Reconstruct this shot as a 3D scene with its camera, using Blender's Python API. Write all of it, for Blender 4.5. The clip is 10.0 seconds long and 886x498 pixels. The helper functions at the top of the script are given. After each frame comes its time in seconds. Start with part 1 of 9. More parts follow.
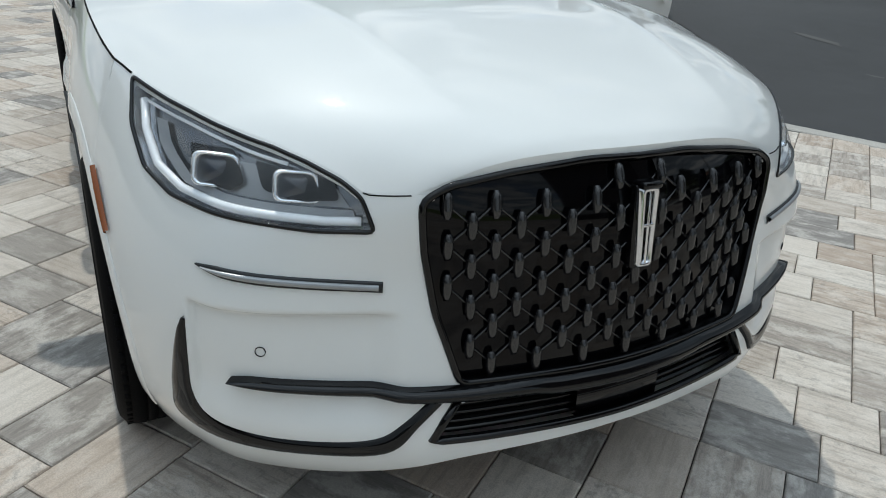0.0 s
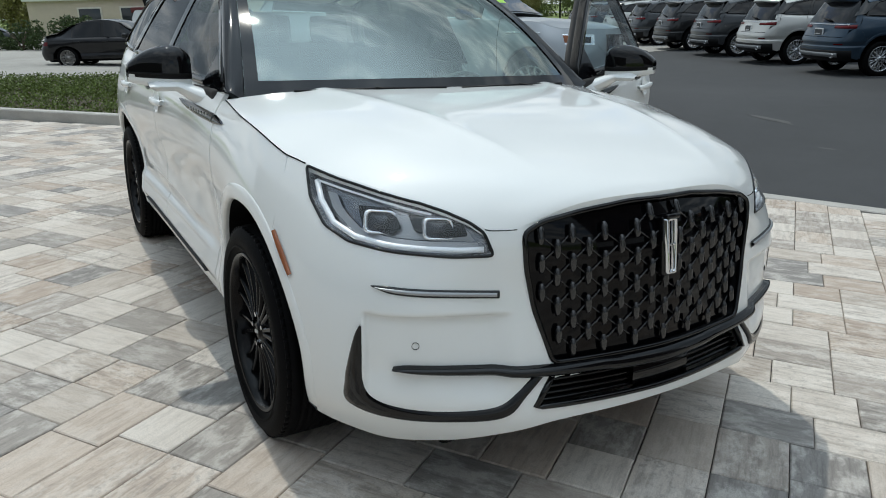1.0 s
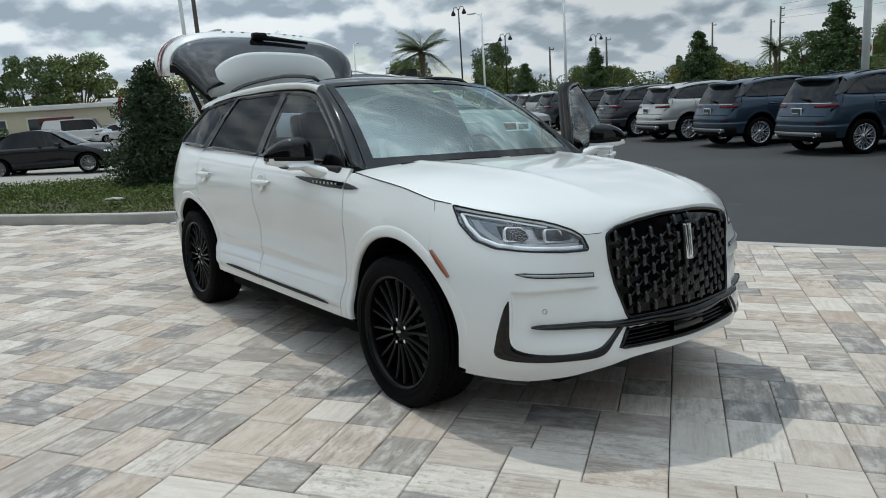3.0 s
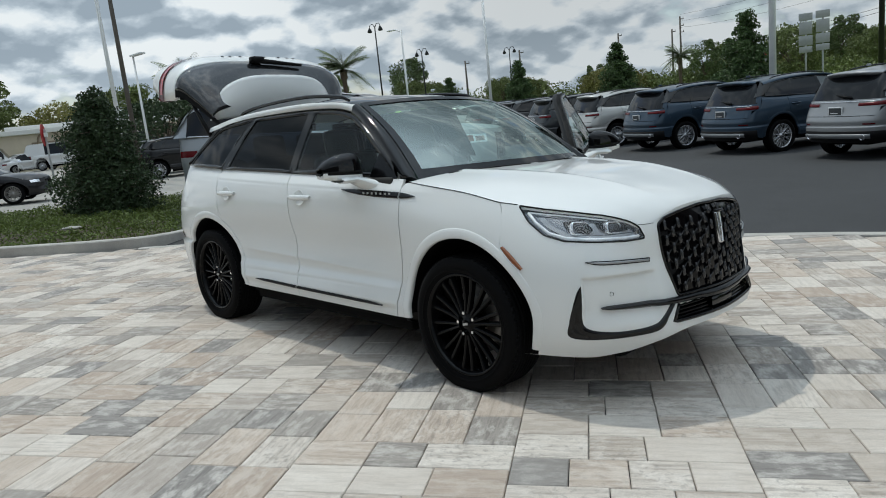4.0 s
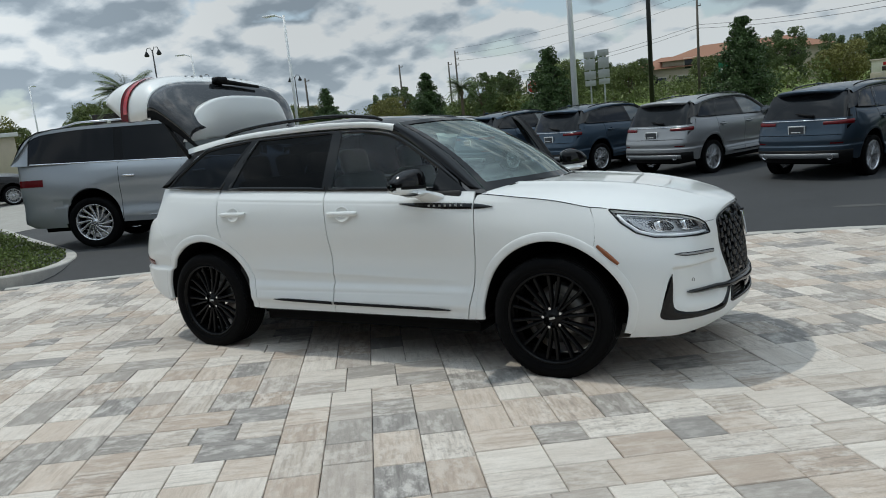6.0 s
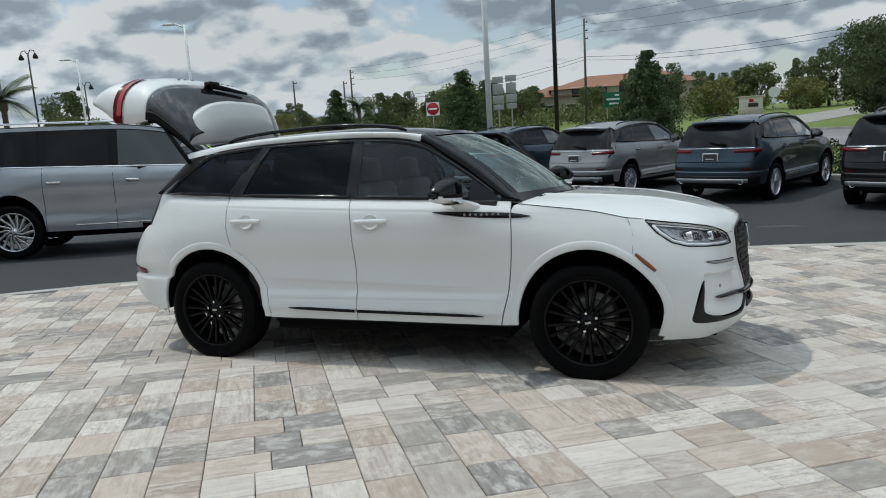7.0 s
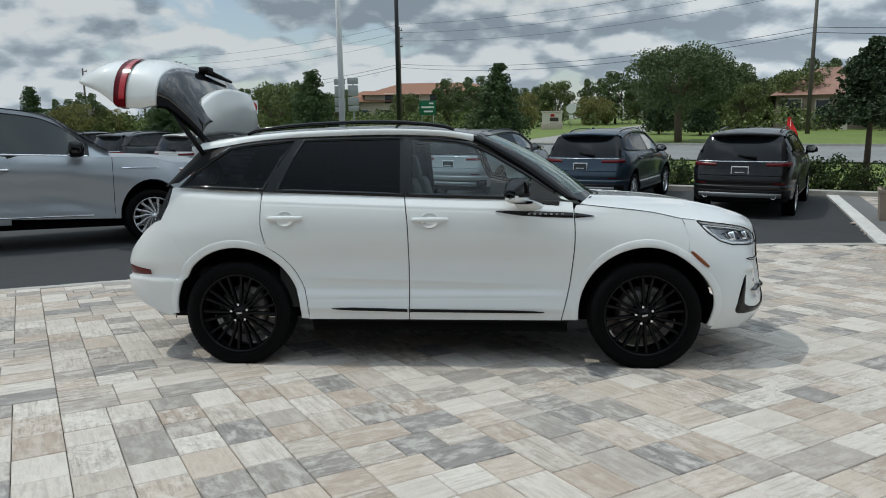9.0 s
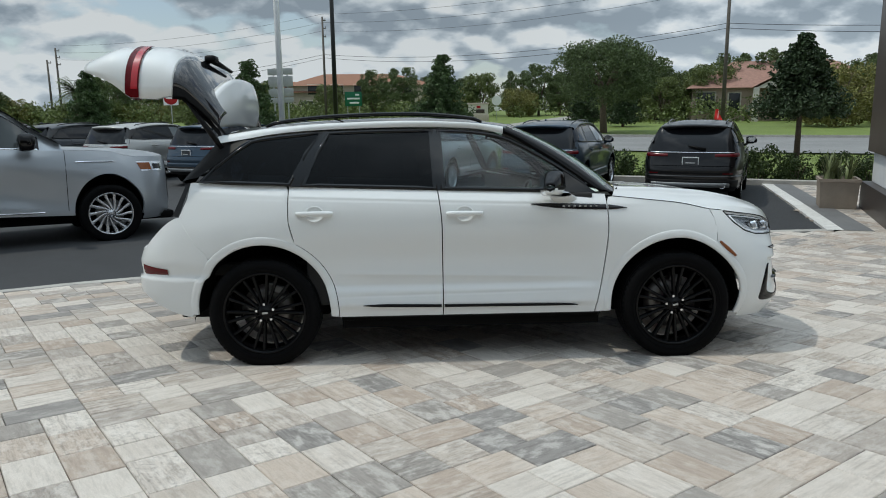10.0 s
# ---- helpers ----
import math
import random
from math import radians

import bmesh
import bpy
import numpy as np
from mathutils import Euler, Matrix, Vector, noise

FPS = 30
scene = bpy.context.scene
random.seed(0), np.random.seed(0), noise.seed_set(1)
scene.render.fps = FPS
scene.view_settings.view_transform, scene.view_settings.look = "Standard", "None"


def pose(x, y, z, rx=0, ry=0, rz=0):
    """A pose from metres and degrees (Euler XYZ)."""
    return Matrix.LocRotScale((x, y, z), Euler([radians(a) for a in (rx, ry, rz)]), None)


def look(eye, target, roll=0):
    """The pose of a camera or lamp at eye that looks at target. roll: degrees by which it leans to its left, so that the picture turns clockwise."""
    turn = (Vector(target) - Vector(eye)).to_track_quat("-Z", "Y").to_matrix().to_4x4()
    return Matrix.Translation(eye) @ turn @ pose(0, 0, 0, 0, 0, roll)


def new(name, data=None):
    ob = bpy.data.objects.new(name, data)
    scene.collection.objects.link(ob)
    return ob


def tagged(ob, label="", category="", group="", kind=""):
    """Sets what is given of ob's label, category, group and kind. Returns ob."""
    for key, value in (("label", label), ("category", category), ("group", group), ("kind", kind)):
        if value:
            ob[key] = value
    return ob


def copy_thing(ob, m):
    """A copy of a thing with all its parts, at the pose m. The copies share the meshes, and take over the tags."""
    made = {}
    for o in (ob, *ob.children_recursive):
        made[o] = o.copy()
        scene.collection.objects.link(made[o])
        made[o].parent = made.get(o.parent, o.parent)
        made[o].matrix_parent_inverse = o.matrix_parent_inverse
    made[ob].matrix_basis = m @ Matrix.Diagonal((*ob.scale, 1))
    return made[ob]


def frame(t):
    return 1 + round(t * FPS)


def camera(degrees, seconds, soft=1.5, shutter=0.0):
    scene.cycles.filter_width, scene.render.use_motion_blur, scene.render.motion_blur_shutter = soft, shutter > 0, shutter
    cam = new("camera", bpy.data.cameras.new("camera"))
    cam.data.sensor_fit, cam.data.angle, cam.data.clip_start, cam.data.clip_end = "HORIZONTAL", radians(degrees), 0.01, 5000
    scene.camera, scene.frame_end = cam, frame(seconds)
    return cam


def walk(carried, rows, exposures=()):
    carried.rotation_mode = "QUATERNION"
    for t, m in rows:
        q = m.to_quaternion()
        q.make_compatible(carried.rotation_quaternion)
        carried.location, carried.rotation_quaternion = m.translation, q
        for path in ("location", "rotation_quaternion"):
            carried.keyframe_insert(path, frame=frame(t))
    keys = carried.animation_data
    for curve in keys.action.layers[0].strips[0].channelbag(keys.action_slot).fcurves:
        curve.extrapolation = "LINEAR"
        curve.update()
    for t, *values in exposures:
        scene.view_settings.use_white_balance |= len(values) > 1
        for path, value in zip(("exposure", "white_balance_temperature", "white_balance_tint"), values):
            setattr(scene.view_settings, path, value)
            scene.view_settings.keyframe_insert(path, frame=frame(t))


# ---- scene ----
cam = camera(63.3, 10.0, 1.0)
# the paved pad falls away by three degrees towards the lot; the car is given in its frame
PAD = pose(0, 0, 0, -3.0)
PATH = [
    (0.0, (3.201, -0.871, 1.355), (1.615, -0.036, 0.468), 1.3),
    (0.5, (3.391, -1.149, 1.4), (1.759, -0.266, 0.653), -0.5),
    (1.0, (3.594, -1.413, 1.435), (1.945, -0.48, 0.796), -1.7),
    (1.5, (3.716, -1.73, 1.453), (2.067, -0.743, 0.899), -2.5),
    (2.0, (3.871, -2.006, 1.448), (2.236, -0.965, 0.956), -2.9),
    (2.5, (4.0, -2.243, 1.463), (2.392, -1.14, 1.019), -3.3),
    (3.0, (4.071, -2.617, 1.471), (2.504, -1.444, 1.061), -4.0),
    (4.5, (3.699, -3.703, 1.564), (2.363, -2.268, 1.172), -6.7),
    (5.0, (3.436, -4.025, 1.594), (2.212, -2.494, 1.199), -6.9),
    (6.5, (2.412, -4.881, 1.65), (1.59, -3.093, 1.293), -4.7),
    (7.0, (2.008, -5.099, 1.656), (1.327, -3.25, 1.312), -3.6),
    (7.5, (1.615, -5.254, 1.672), (1.073, -3.359, 1.333), -2.6),
    (8.0, (1.195, -5.352, 1.688), (0.79, -3.423, 1.346), -1.8),
    (8.5, (0.766, -5.488, 1.707), (0.494, -3.538, 1.359), -1.1),
    (9.0, (0.391, -5.492, 1.691), (0.242, -3.529, 1.337), -0.8),
    (9.5, (0.001, -5.497, 1.695), (-0.032, -3.531, 1.332), -0.7),
    (10.0, (-0.338, -5.444, 1.703), (-0.273, -3.481, 1.324), -0.7),
]
walk(cam, [(t, look(e, g, r)) for t, e, g, r in PATH], [(0.0, -0.08, 6410, 5.0), (1.2, 0.02, 6410, 5.0), (2.5, -0.03, 6410, 5.0), (4.5, -0.09, 6410, 5.0), (10.0, -0.07, 6410, 5.0)])

# ---- light: a high sun behind the car and a sky of broken cloud ----
SUN_EL, SUN_AZ = 64.0, 173.0
world = bpy.data.worlds.new("world")
scene.world = world
world.use_nodes = True
wn, wl = world.node_tree.nodes, world.node_tree.links
wn.clear()
sky = wn.new("ShaderNodeTexSky")
sky.sky_type, sky.sun_disc = "NISHITA", False
sky.sun_elevation, sky.sun_rotation = radians(SUN_EL), radians(90 - SUN_AZ)
tc = wn.new("ShaderNodeTexCoord")
sep = wn.new("ShaderNodeSeparateXYZ")
wl.new(tc.outputs["Generated"], sep.inputs[0])


def wmath(op, a, b=None, c=None, clamp=False):
    n = wn.new("ShaderNodeMath")
    n.operation, n.use_clamp = op, clamp
    for i, v in enumerate((a, b, c)):
        if v is None:
            continue
        if isinstance(v, (int, float)):
            n.inputs[i].default_value = v
        else:
            wl.new(v, n.inputs[i])
    return n.outputs[0]


def wnoise(vec, scale, detail, rough, off=0.0):
    n = wn.new("ShaderNodeTexNoise")
    n.inputs["Scale"].default_value, n.inputs["Detail"].default_value, n.inputs["Roughness"].default_value = scale, detail, rough
    m = wn.new("ShaderNodeMapping")
    m.inputs["Location"].default_value = (off, off * 0.7, off * 0.3)
    wl.new(vec, m.inputs[0])
    wl.new(m.outputs[0], n.inputs["Vector"])
    return n.outputs["Fac"]


def wramp(fac, stops):
    r = wn.new("ShaderNodeValToRGB")
    for i, (p, c) in enumerate(stops):
        e = r.color_ramp.elements[i] if i < 2 else r.color_ramp.elements.new(p)
        e.position, e.color = p, (*c, 1)
    wl.new(fac, r.inputs[0])
    return r.outputs[0]


def wmix(fac, a, b):
    n = wn.new("ShaderNodeMix")
    n.data_type = "RGBA"
    for sock, v in ((n.inputs[0], fac), (n.inputs[6], a), (n.inputs[7], b)):
        if isinstance(v, tuple):
            sock.default_value = (*v, 1)
        elif isinstance(v, (int, float)):
            sock.default_value = v
        else:
            wl.new(v, sock)
    return n.outputs[2]


# cumulus: a layer seen in perspective, its tops lit by comparing two heights
up = wmath("MAXIMUM", sep.outputs[2], 0.0)


def layer(rise):
    h = wmath("ADD", wmath("ADD", up, rise), 0.42)
    c = wn.new("ShaderNodeCombineXYZ")
    wl.new(wmath("DIVIDE", sep.outputs[0], h), c.inputs[0])
    wl.new(wmath("DIVIDE", sep.outputs[1], h), c.inputs[1])
    wl.new(wmath("MULTIPLY", wmath("ADD", up, rise), 0.6), c.inputs[2])
    return c.outputs[0]


def heads(vec, scale):
    """Rounded cloud heads: one minus the distance to scattered points."""
    n = wn.new("ShaderNodeTexVoronoi")
    n.feature = "SMOOTH_F1"
    n.inputs["Scale"].default_value, n.inputs["Smoothness"].default_value = scale, 0.35
    wl.new(vec, n.inputs["Vector"])
    return wmath("SUBTRACT", 0.75, n.outputs["Distance"])


def density(v):
    warp = wn.new("ShaderNodeTexNoise")
    warp.inputs["Scale"].default_value, warp.inputs["Detail"].default_value = 6.0, 4.0
    wl.new(v, warp.inputs["Vector"])
    push = wn.new("ShaderNodeVectorMath")
    push.operation = "MULTIPLY_ADD"
    wl.new(warp.outputs["Color"], push.inputs[0])
    push.inputs[1].default_value = (0.16, 0.16, 0.10)
    wl.new(v, push.inputs[2])
    w = push.outputs[0]
    lumps = wmath("MULTIPLY_ADD", heads(w, 4.6), 0.24, wmath("MULTIPLY", heads(w, 12.0), 0.11))
    base = wmath("MULTIPLY_ADD", wnoise(v, 9.0, 7.0, 0.58, 8.4), 0.16, wmath("MULTIPLY", wnoise(v, 1.25, 2.0, 0.5, 5.2), 0.60))
    return wmath("ADD", base, lumps)


dens = density(layer(0.0))
above = density(layer(0.022))
cover = wramp(dens, [(0.375, (0, 0, 0)), (0.420, (1, 1, 1))])
thick = wmath("MULTIPLY", wmath("SUBTRACT", dens, 0.38), 3.0)
lit = wmath("SUBTRACT", wmath("MULTIPLY_ADD", wmath("SUBTRACT", dens, above), 12.0, 0.82), wmath("MULTIPLY", thick, wmath("MULTIPLY_ADD", wmath("MINIMUM", up, 0.35), 3.0, 0.55)), clamp=True)
shade = wramp(lit, [(0.0, (0.40, 0.475, 0.565)), (0.35, (0.55, 0.63, 0.725)), (0.65, (0.81, 0.88, 0.965)), (1.0, (1.03, 1.06, 1.10))])
skycol = wn.new("ShaderNodeVectorMath")
skycol.operation = "SCALE"
wl.new(sky.outputs[0], skycol.inputs[0])
skycol.inputs["Scale"].default_value = 0.105
cloudcol = wn.new("ShaderNodeVectorMath")
cloudcol.operation = "SCALE"
wl.new(shade, cloudcol.inputs[0])
glow = wmath("MULTIPLY", wmath("SUBTRACT", up, 0.52), 2.4, clamp=True)
def wease(a, b, v):
    n = wn.new("ShaderNodeMapRange")
    n.interpolation_type = "SMOOTHSTEP"
    n.inputs[1].default_value, n.inputs[2].default_value = a, b
    wl.new(v, n.inputs[0])
    return n.outputs[0]


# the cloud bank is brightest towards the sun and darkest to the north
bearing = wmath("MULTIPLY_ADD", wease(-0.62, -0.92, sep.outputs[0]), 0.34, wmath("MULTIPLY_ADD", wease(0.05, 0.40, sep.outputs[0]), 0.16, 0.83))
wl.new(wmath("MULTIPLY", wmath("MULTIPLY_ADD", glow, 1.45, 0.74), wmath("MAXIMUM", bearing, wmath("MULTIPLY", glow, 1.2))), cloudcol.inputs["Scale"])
veil = wmix(0.25, skycol.outputs[0], (0.56, 0.60, 0.64))
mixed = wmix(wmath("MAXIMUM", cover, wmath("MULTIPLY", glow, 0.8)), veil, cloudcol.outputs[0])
haze = wmath("SUBTRACT", 1.0, wmath("MULTIPLY", up, 9.0), clamp=True)
mixed = wmix(wmath("MULTIPLY", haze, 0.25), mixed, (0.70, 0.78, 0.86))
bg = wn.new("ShaderNodeBackground")
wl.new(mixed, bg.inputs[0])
bg.inputs[1].default_value = 1.0
wout = wn.new("ShaderNodeOutputWorld")
wl.new(bg.outputs[0], wout.inputs[0])

sun = new("sun", bpy.data.lights.new("sun", "SUN"))
sun.data.energy, sun.data.angle, sun.data.color = 1.7, radians(1.0), (1.0, 0.95, 0.88)
sa, se = radians(SUN_AZ), radians(SUN_EL)
sun.matrix_world = look((20 * math.cos(sa) * math.cos(se), 20 * math.sin(sa) * math.cos(se), 20 * math.sin(se)), (0, 0, 0))


# ---- materials ----
class Nodes:
    """A node material under construction."""

    def __init__(self, name):
        self.mat = bpy.data.materials.new(name)
        self.mat.use_nodes = True
        self.t = self.mat.node_tree
        self.b = self.t.nodes["Principled BSDF"]

    def node(self, kind):
        return self.t.nodes.new(kind)

    def put(self, v, sock):
        if isinstance(v, bpy.types.NodeSocket):
            self.t.links.new(v, sock)
        elif isinstance(v, tuple) and len(v) == 3 and sock.type == "RGBA":
            sock.default_value = (*v, 1)
        else:
            sock.default_value = v

    def math(self, op, a, b=0.0, c=0.0, clamp=False):
        n = self.node("ShaderNodeMath")
        n.operation, n.use_clamp = op, clamp
        for i, v in enumerate((a, b, c)):
            self.put(v, n.inputs[i])
        return n.outputs[0]

    def coords(self, which="Object", scale=(1, 1, 1), rot=(0, 0, 0)):
        if which == "Position":
            o = self.node("ShaderNodeNewGeometry").outputs["Position"]
        else:
            o = self.node("ShaderNodeTexCoord").outputs[which]
        m = self.node("ShaderNodeMapping")
        self.put(o, m.inputs[0])
        m.inputs["Scale"].default_value, m.inputs["Rotation"].default_value = scale, rot
        return m.outputs[0]

    def noise(self, vec, scale, detail=4.0, rough=0.55):
        n = self.node("ShaderNodeTexNoise")
        self.put(vec, n.inputs["Vector"])
        n.inputs["Scale"].default_value, n.inputs["Detail"].default_value, n.inputs["Roughness"].default_value = scale, detail, rough
        return n.outputs["Fac"]

    def ramp(self, fac, stops, mode="LINEAR"):
        r = self.node("ShaderNodeValToRGB")
        r.color_ramp.interpolation = mode
        for i, (p, c) in enumerate(stops):
            e = r.color_ramp.elements[i] if i < 2 else r.color_ramp.elements.new(p)
            e.position = p
            e.color = (*c, 1) if isinstance(c, tuple) else (c, c, c, 1)
        self.put(fac, r.inputs[0])
        return r.outputs[0]

    def mix(self, fac, a, b, blend="MIX"):
        n = self.node("ShaderNodeMix")
        n.data_type, n.blend_type = "RGBA", blend
        self.put(fac, n.inputs[0])
        self.put(a, n.inputs[6])
        self.put(b, n.inputs[7])
        return n.outputs[2]

    def bump(self, height, strength, distance=0.01):
        n = self.node("ShaderNodeBump")
        n.inputs["Strength"].default_value, n.inputs["Distance"].default_value = strength, distance
        self.put(height, n.inputs["Height"])
        self.put(n.outputs[0], self.b.inputs["Normal"])

    def set(self, **kw):
        names = dict(color="Base Color", rough="Roughness", metal="Metallic", coat="Coat Weight", coatrough="Coat Roughness",
                     ior="IOR", trans="Transmission Weight", emit="Emission Color", glow="Emission Strength", spec="Specular IOR Level",
                     sss="Subsurface Weight", alpha="Alpha")
        for k, v in kw.items():
            self.put(v, self.b.inputs[names[k]])
        return self


def mottled(name, color, rough=0.5, metal=0.0, vary=0.12, scale=6.0, bump=0.0, fine=60.0, coat=0.0, which="Object", spec=0.4):
    """A surface with stains at a large and grain at a small scale."""
    m = Nodes(name)
    v = m.coords(which)
    a, b = m.noise(v, scale, 5), m.noise(v, fine, 3)
    f = m.math("MULTIPLY_ADD", b, 0.4, m.math("MULTIPLY", a, 0.6))
    lo, hi = tuple(c * (1 - vary) for c in color), tuple(min(1, c * (1 + vary)) for c in color)
    m.set(color=m.ramp(f, [(0.3, lo), (0.7, hi)]), metal=metal, coat=coat, spec=spec,
          rough=m.math("MULTIPLY_ADD", m.math("SUBTRACT", a, 0.5), 0.25 * rough, rough, clamp=True))
    if bump:
        m.bump(b, bump, 0.004)
    return m.mat


def car_paint(name, color, flake=0.0, rough=0.28, metal=0.0):
    m = Nodes(name)
    v = m.coords("Object")
    dust = m.noise(v, 2.0, 5)
    spark = m.noise(v, 900.0, 1)
    c2 = tuple(c * (1 - 0.03 - flake) for c in color)
    m.set(color=m.mix(m.math("MULTIPLY", spark, 0.8), color, c2), metal=metal, rough=rough, coat=1.0, spec=0.22,
          coatrough=m.math("MULTIPLY_ADD", dust, 0.05, 0.01))
    peel = m.noise(v, 260.0, 2)
    m.bump(peel, 0.012, 0.002)
    return m.mat


def tinted_paint(name):
    """Paint for the parked cars: each takes the colour set on its object."""
    m = Nodes(name)
    info = m.node("ShaderNodeObjectInfo")
    v = m.coords("Object")
    dust = m.noise(v, 3.0, 5)
    m.set(color=m.mix(m.math("MULTIPLY", dust, 0.025), info.outputs["Color"], (0.3, 0.29, 0.27)), metal=0.5, rough=0.33, coat=0.65, coatrough=0.03, spec=0.15)
    return m.mat


def glass(name, tint, rough=0.0, mirror=1.7, sheen=(1, 1, 1)):
    """Thin car glass: part clear, part mirror by Fresnel."""
    m = Nodes(name)
    out = m.t.nodes["Material Output"]
    tr = m.node("ShaderNodeBsdfTransparent")
    tr.inputs[0].default_value = (*tint, 1)
    gl = m.node("ShaderNodeBsdfGlossy")
    gl.inputs["Color"].default_value = (*sheen, 1)
    gl.inputs["Roughness"].default_value = rough
    fr = m.node("ShaderNodeLayerWeight")
    fr.inputs[0].default_value = 0.5
    edge = m.math("MULTIPLY_ADD", m.math("POWER", fr.outputs["Facing"], 5.0), 0.55, 0.043 * mirror)
    mx = m.node("ShaderNodeMixShader")
    m.put(edge, mx.inputs[0])
    m.put(tr.outputs[0], mx.inputs[1])
    m.put(gl.outputs[0], mx.inputs[2])
    m.put(mx.outputs[0], out.inputs[0])
    return m.mat


WHITE = car_paint("white_pearl_paint", (0.765, 0.78, 0.77), 0.02, 0.42, 0.0)
GLOSS = Nodes("gloss_black").set(color=(0.0025, 0.0025, 0.003), rough=0.07, spec=0.38).mat
ROOFBLACK = Nodes("roof_black_glass").set(color=(0.004, 0.004, 0.0045), rough=0.03, spec=0.36).mat
PLASTIC = mottled("black_plastic", (0.0055, 0.0055, 0.006), 0.5, vary=0.25, scale=20, bump=0.15, fine=300, spec=0.16)
DARK = mottled("dark_shell", (0.004, 0.004, 0.004), 0.85, vary=0.2, spec=0.1)
RUBBER = mottled("tyre_rubber", (0.0035, 0.0035, 0.0038), 0.68, vary=0.3, scale=8, bump=0.2, fine=120, spec=0.07)
RIMBLACK = Nodes("gloss_black_alloy").set(color=(0.003, 0.003, 0.0034), rough=0.16, spec=0.16).mat
ALLOY = mottled("machined_alloy", (0.55, 0.56, 0.58), 0.25, metal=0.9, vary=0.06)
CHROME = Nodes("chrome").set(color=(0.72, 0.73, 0.75), rough=0.08, metal=1.0).mat
STEEL = mottled("brake_steel", (0.32, 0.31, 0.30), 0.4, metal=0.9, vary=0.15, scale=30)
SATIN = Nodes("satin_silver").set(color=(0.50, 0.51, 0.52), rough=0.28, metal=0.9).mat
AMBER = Nodes("amber_lens").set(color=(0.20, 0.052, 0.008), rough=0.2, coat=0.2).mat
REDLENS = Nodes("red_lens").set(color=(0.10, 0.0025, 0.005), rough=0.2, spec=0.3).mat
CLEAR = glass("windscreen_glass", (0.62, 0.86, 0.76), 0.03, 6.5, (0.90, 1.0, 0.95))
SIDEGLASS = glass("front_side_glass", (0.66, 0.79, 0.80), 0.0, 0.85)
PRIVACY = glass("privacy_glass", (0.022, 0.030, 0.042), 0.0, 0.33)
LENSGLASS = glass("lamp_glass", (0.97, 0.98, 0.99), 0.04, 1.1)
LAMPBLACK = Nodes("lamp_bezel").set(color=(0.012, 0.013, 0.014), rough=0.22, spec=0.35).mat
LAMPSILVER = Nodes("lamp_reflector").set(color=(0.90, 0.92, 0.95), rough=0.20, metal=0.80, coat=0.6).mat
LIGHTGUIDE = Nodes("lamp_light_guide").set(color=(0.90, 0.92, 0.94), rough=0.22, coat=1.0).mat
LEATHER = mottled("dark_leather", (0.022, 0.021, 0.021), 0.5, vary=0.2, scale=30, bump=0.25, fine=200)
CABIN = mottled("cabin_trim", (0.03, 0.029, 0.028), 0.85, vary=0.15, scale=20, bump=0.04, fine=400)
PAPER = mottled("white_paper", (0.78, 0.78, 0.76), 0.7, vary=0.03)
BGPAINT = tinted_paint("parked_car_paint")
BARK = mottled("bark", (0.13, 0.10, 0.075), 0.9, vary=0.4, scale=9, bump=0.8, fine=40)
POLEGREY = mottled("painted_pole", (0.76, 0.77, 0.77), 0.45, metal=0.0, vary=0.08)
POLEBLACK = mottled("black_pole_paint", (0.012, 0.013, 0.013), 0.4, vary=0.2)
WOODPOLE = mottled("weathered_pole", (0.105, 0.092, 0.08), 0.85, vary=0.3, scale=5, bump=0.5, fine=50)
CONCRETE = mottled("kerb_concrete", (0.40, 0.385, 0.355), 0.85, vary=0.25, scale=3, bump=0.35, fine=90, which="Position")
WHITEMARK = mottled("lane_paint", (0.62, 0.61, 0.58), 0.8, vary=0.2, scale=8, which="Position")


def leafy(name, color, vary=0.5, rough=0.55):
    m = Nodes(name)
    g = m.node("ShaderNodeNewGeometry")
    v = m.coords("Position")
    big = m.noise(v, 1.1, 4)
    f = m.math("MULTIPLY_ADD", g.outputs["Random Per Island"], 0.6, m.math("MULTIPLY", big, 0.4))
    m.set(color=m.ramp(f, [(0.1, tuple(c * (1 - vary) for c in color)), (0.9, tuple(c * (1 + vary) for c in color))]), rough=rough, spec=0.35)
    return m.mat


LEAF = leafy("bush_leaf", (0.034, 0.058, 0.022))
CONIFER = leafy("conifer_needle", (0.060, 0.102, 0.032), 0.6)
OAKLEAF = leafy("oak_leaf", (0.098, 0.135, 0.050))
PALMLEAF = leafy("palm_leaf", (0.13, 0.17, 0.075))
WOODS = leafy("woodland_leaf", (0.130, 0.162, 0.052), 0.55)
COVERLEAF = leafy("ground_cover_leaf", (0.105, 0.145, 0.030))
HEDGELEAF = leafy("hedge_leaf", (0.040, 0.066, 0.016))
GRASSBLADE = leafy("grass_blade", (0.15, 0.20, 0.035))


# ---- building helpers ----
def thing(name, label, category, m=None, group="", kind=""):
    ob = tagged(new(name), label, category, group, kind)
    ob.matrix_world = m if m is not None else Matrix()
    return ob


def solid(name, bm, material, smooth=True, m=None):
    me = bpy.data.meshes.new(name)
    bm.normal_update()
    bm.to_mesh(me)
    bm.free()
    me.materials.append(material)
    if smooth:
        me.shade_smooth()
    ob = new(name, me)
    if m is not None:
        ob.matrix_world = m
    return ob


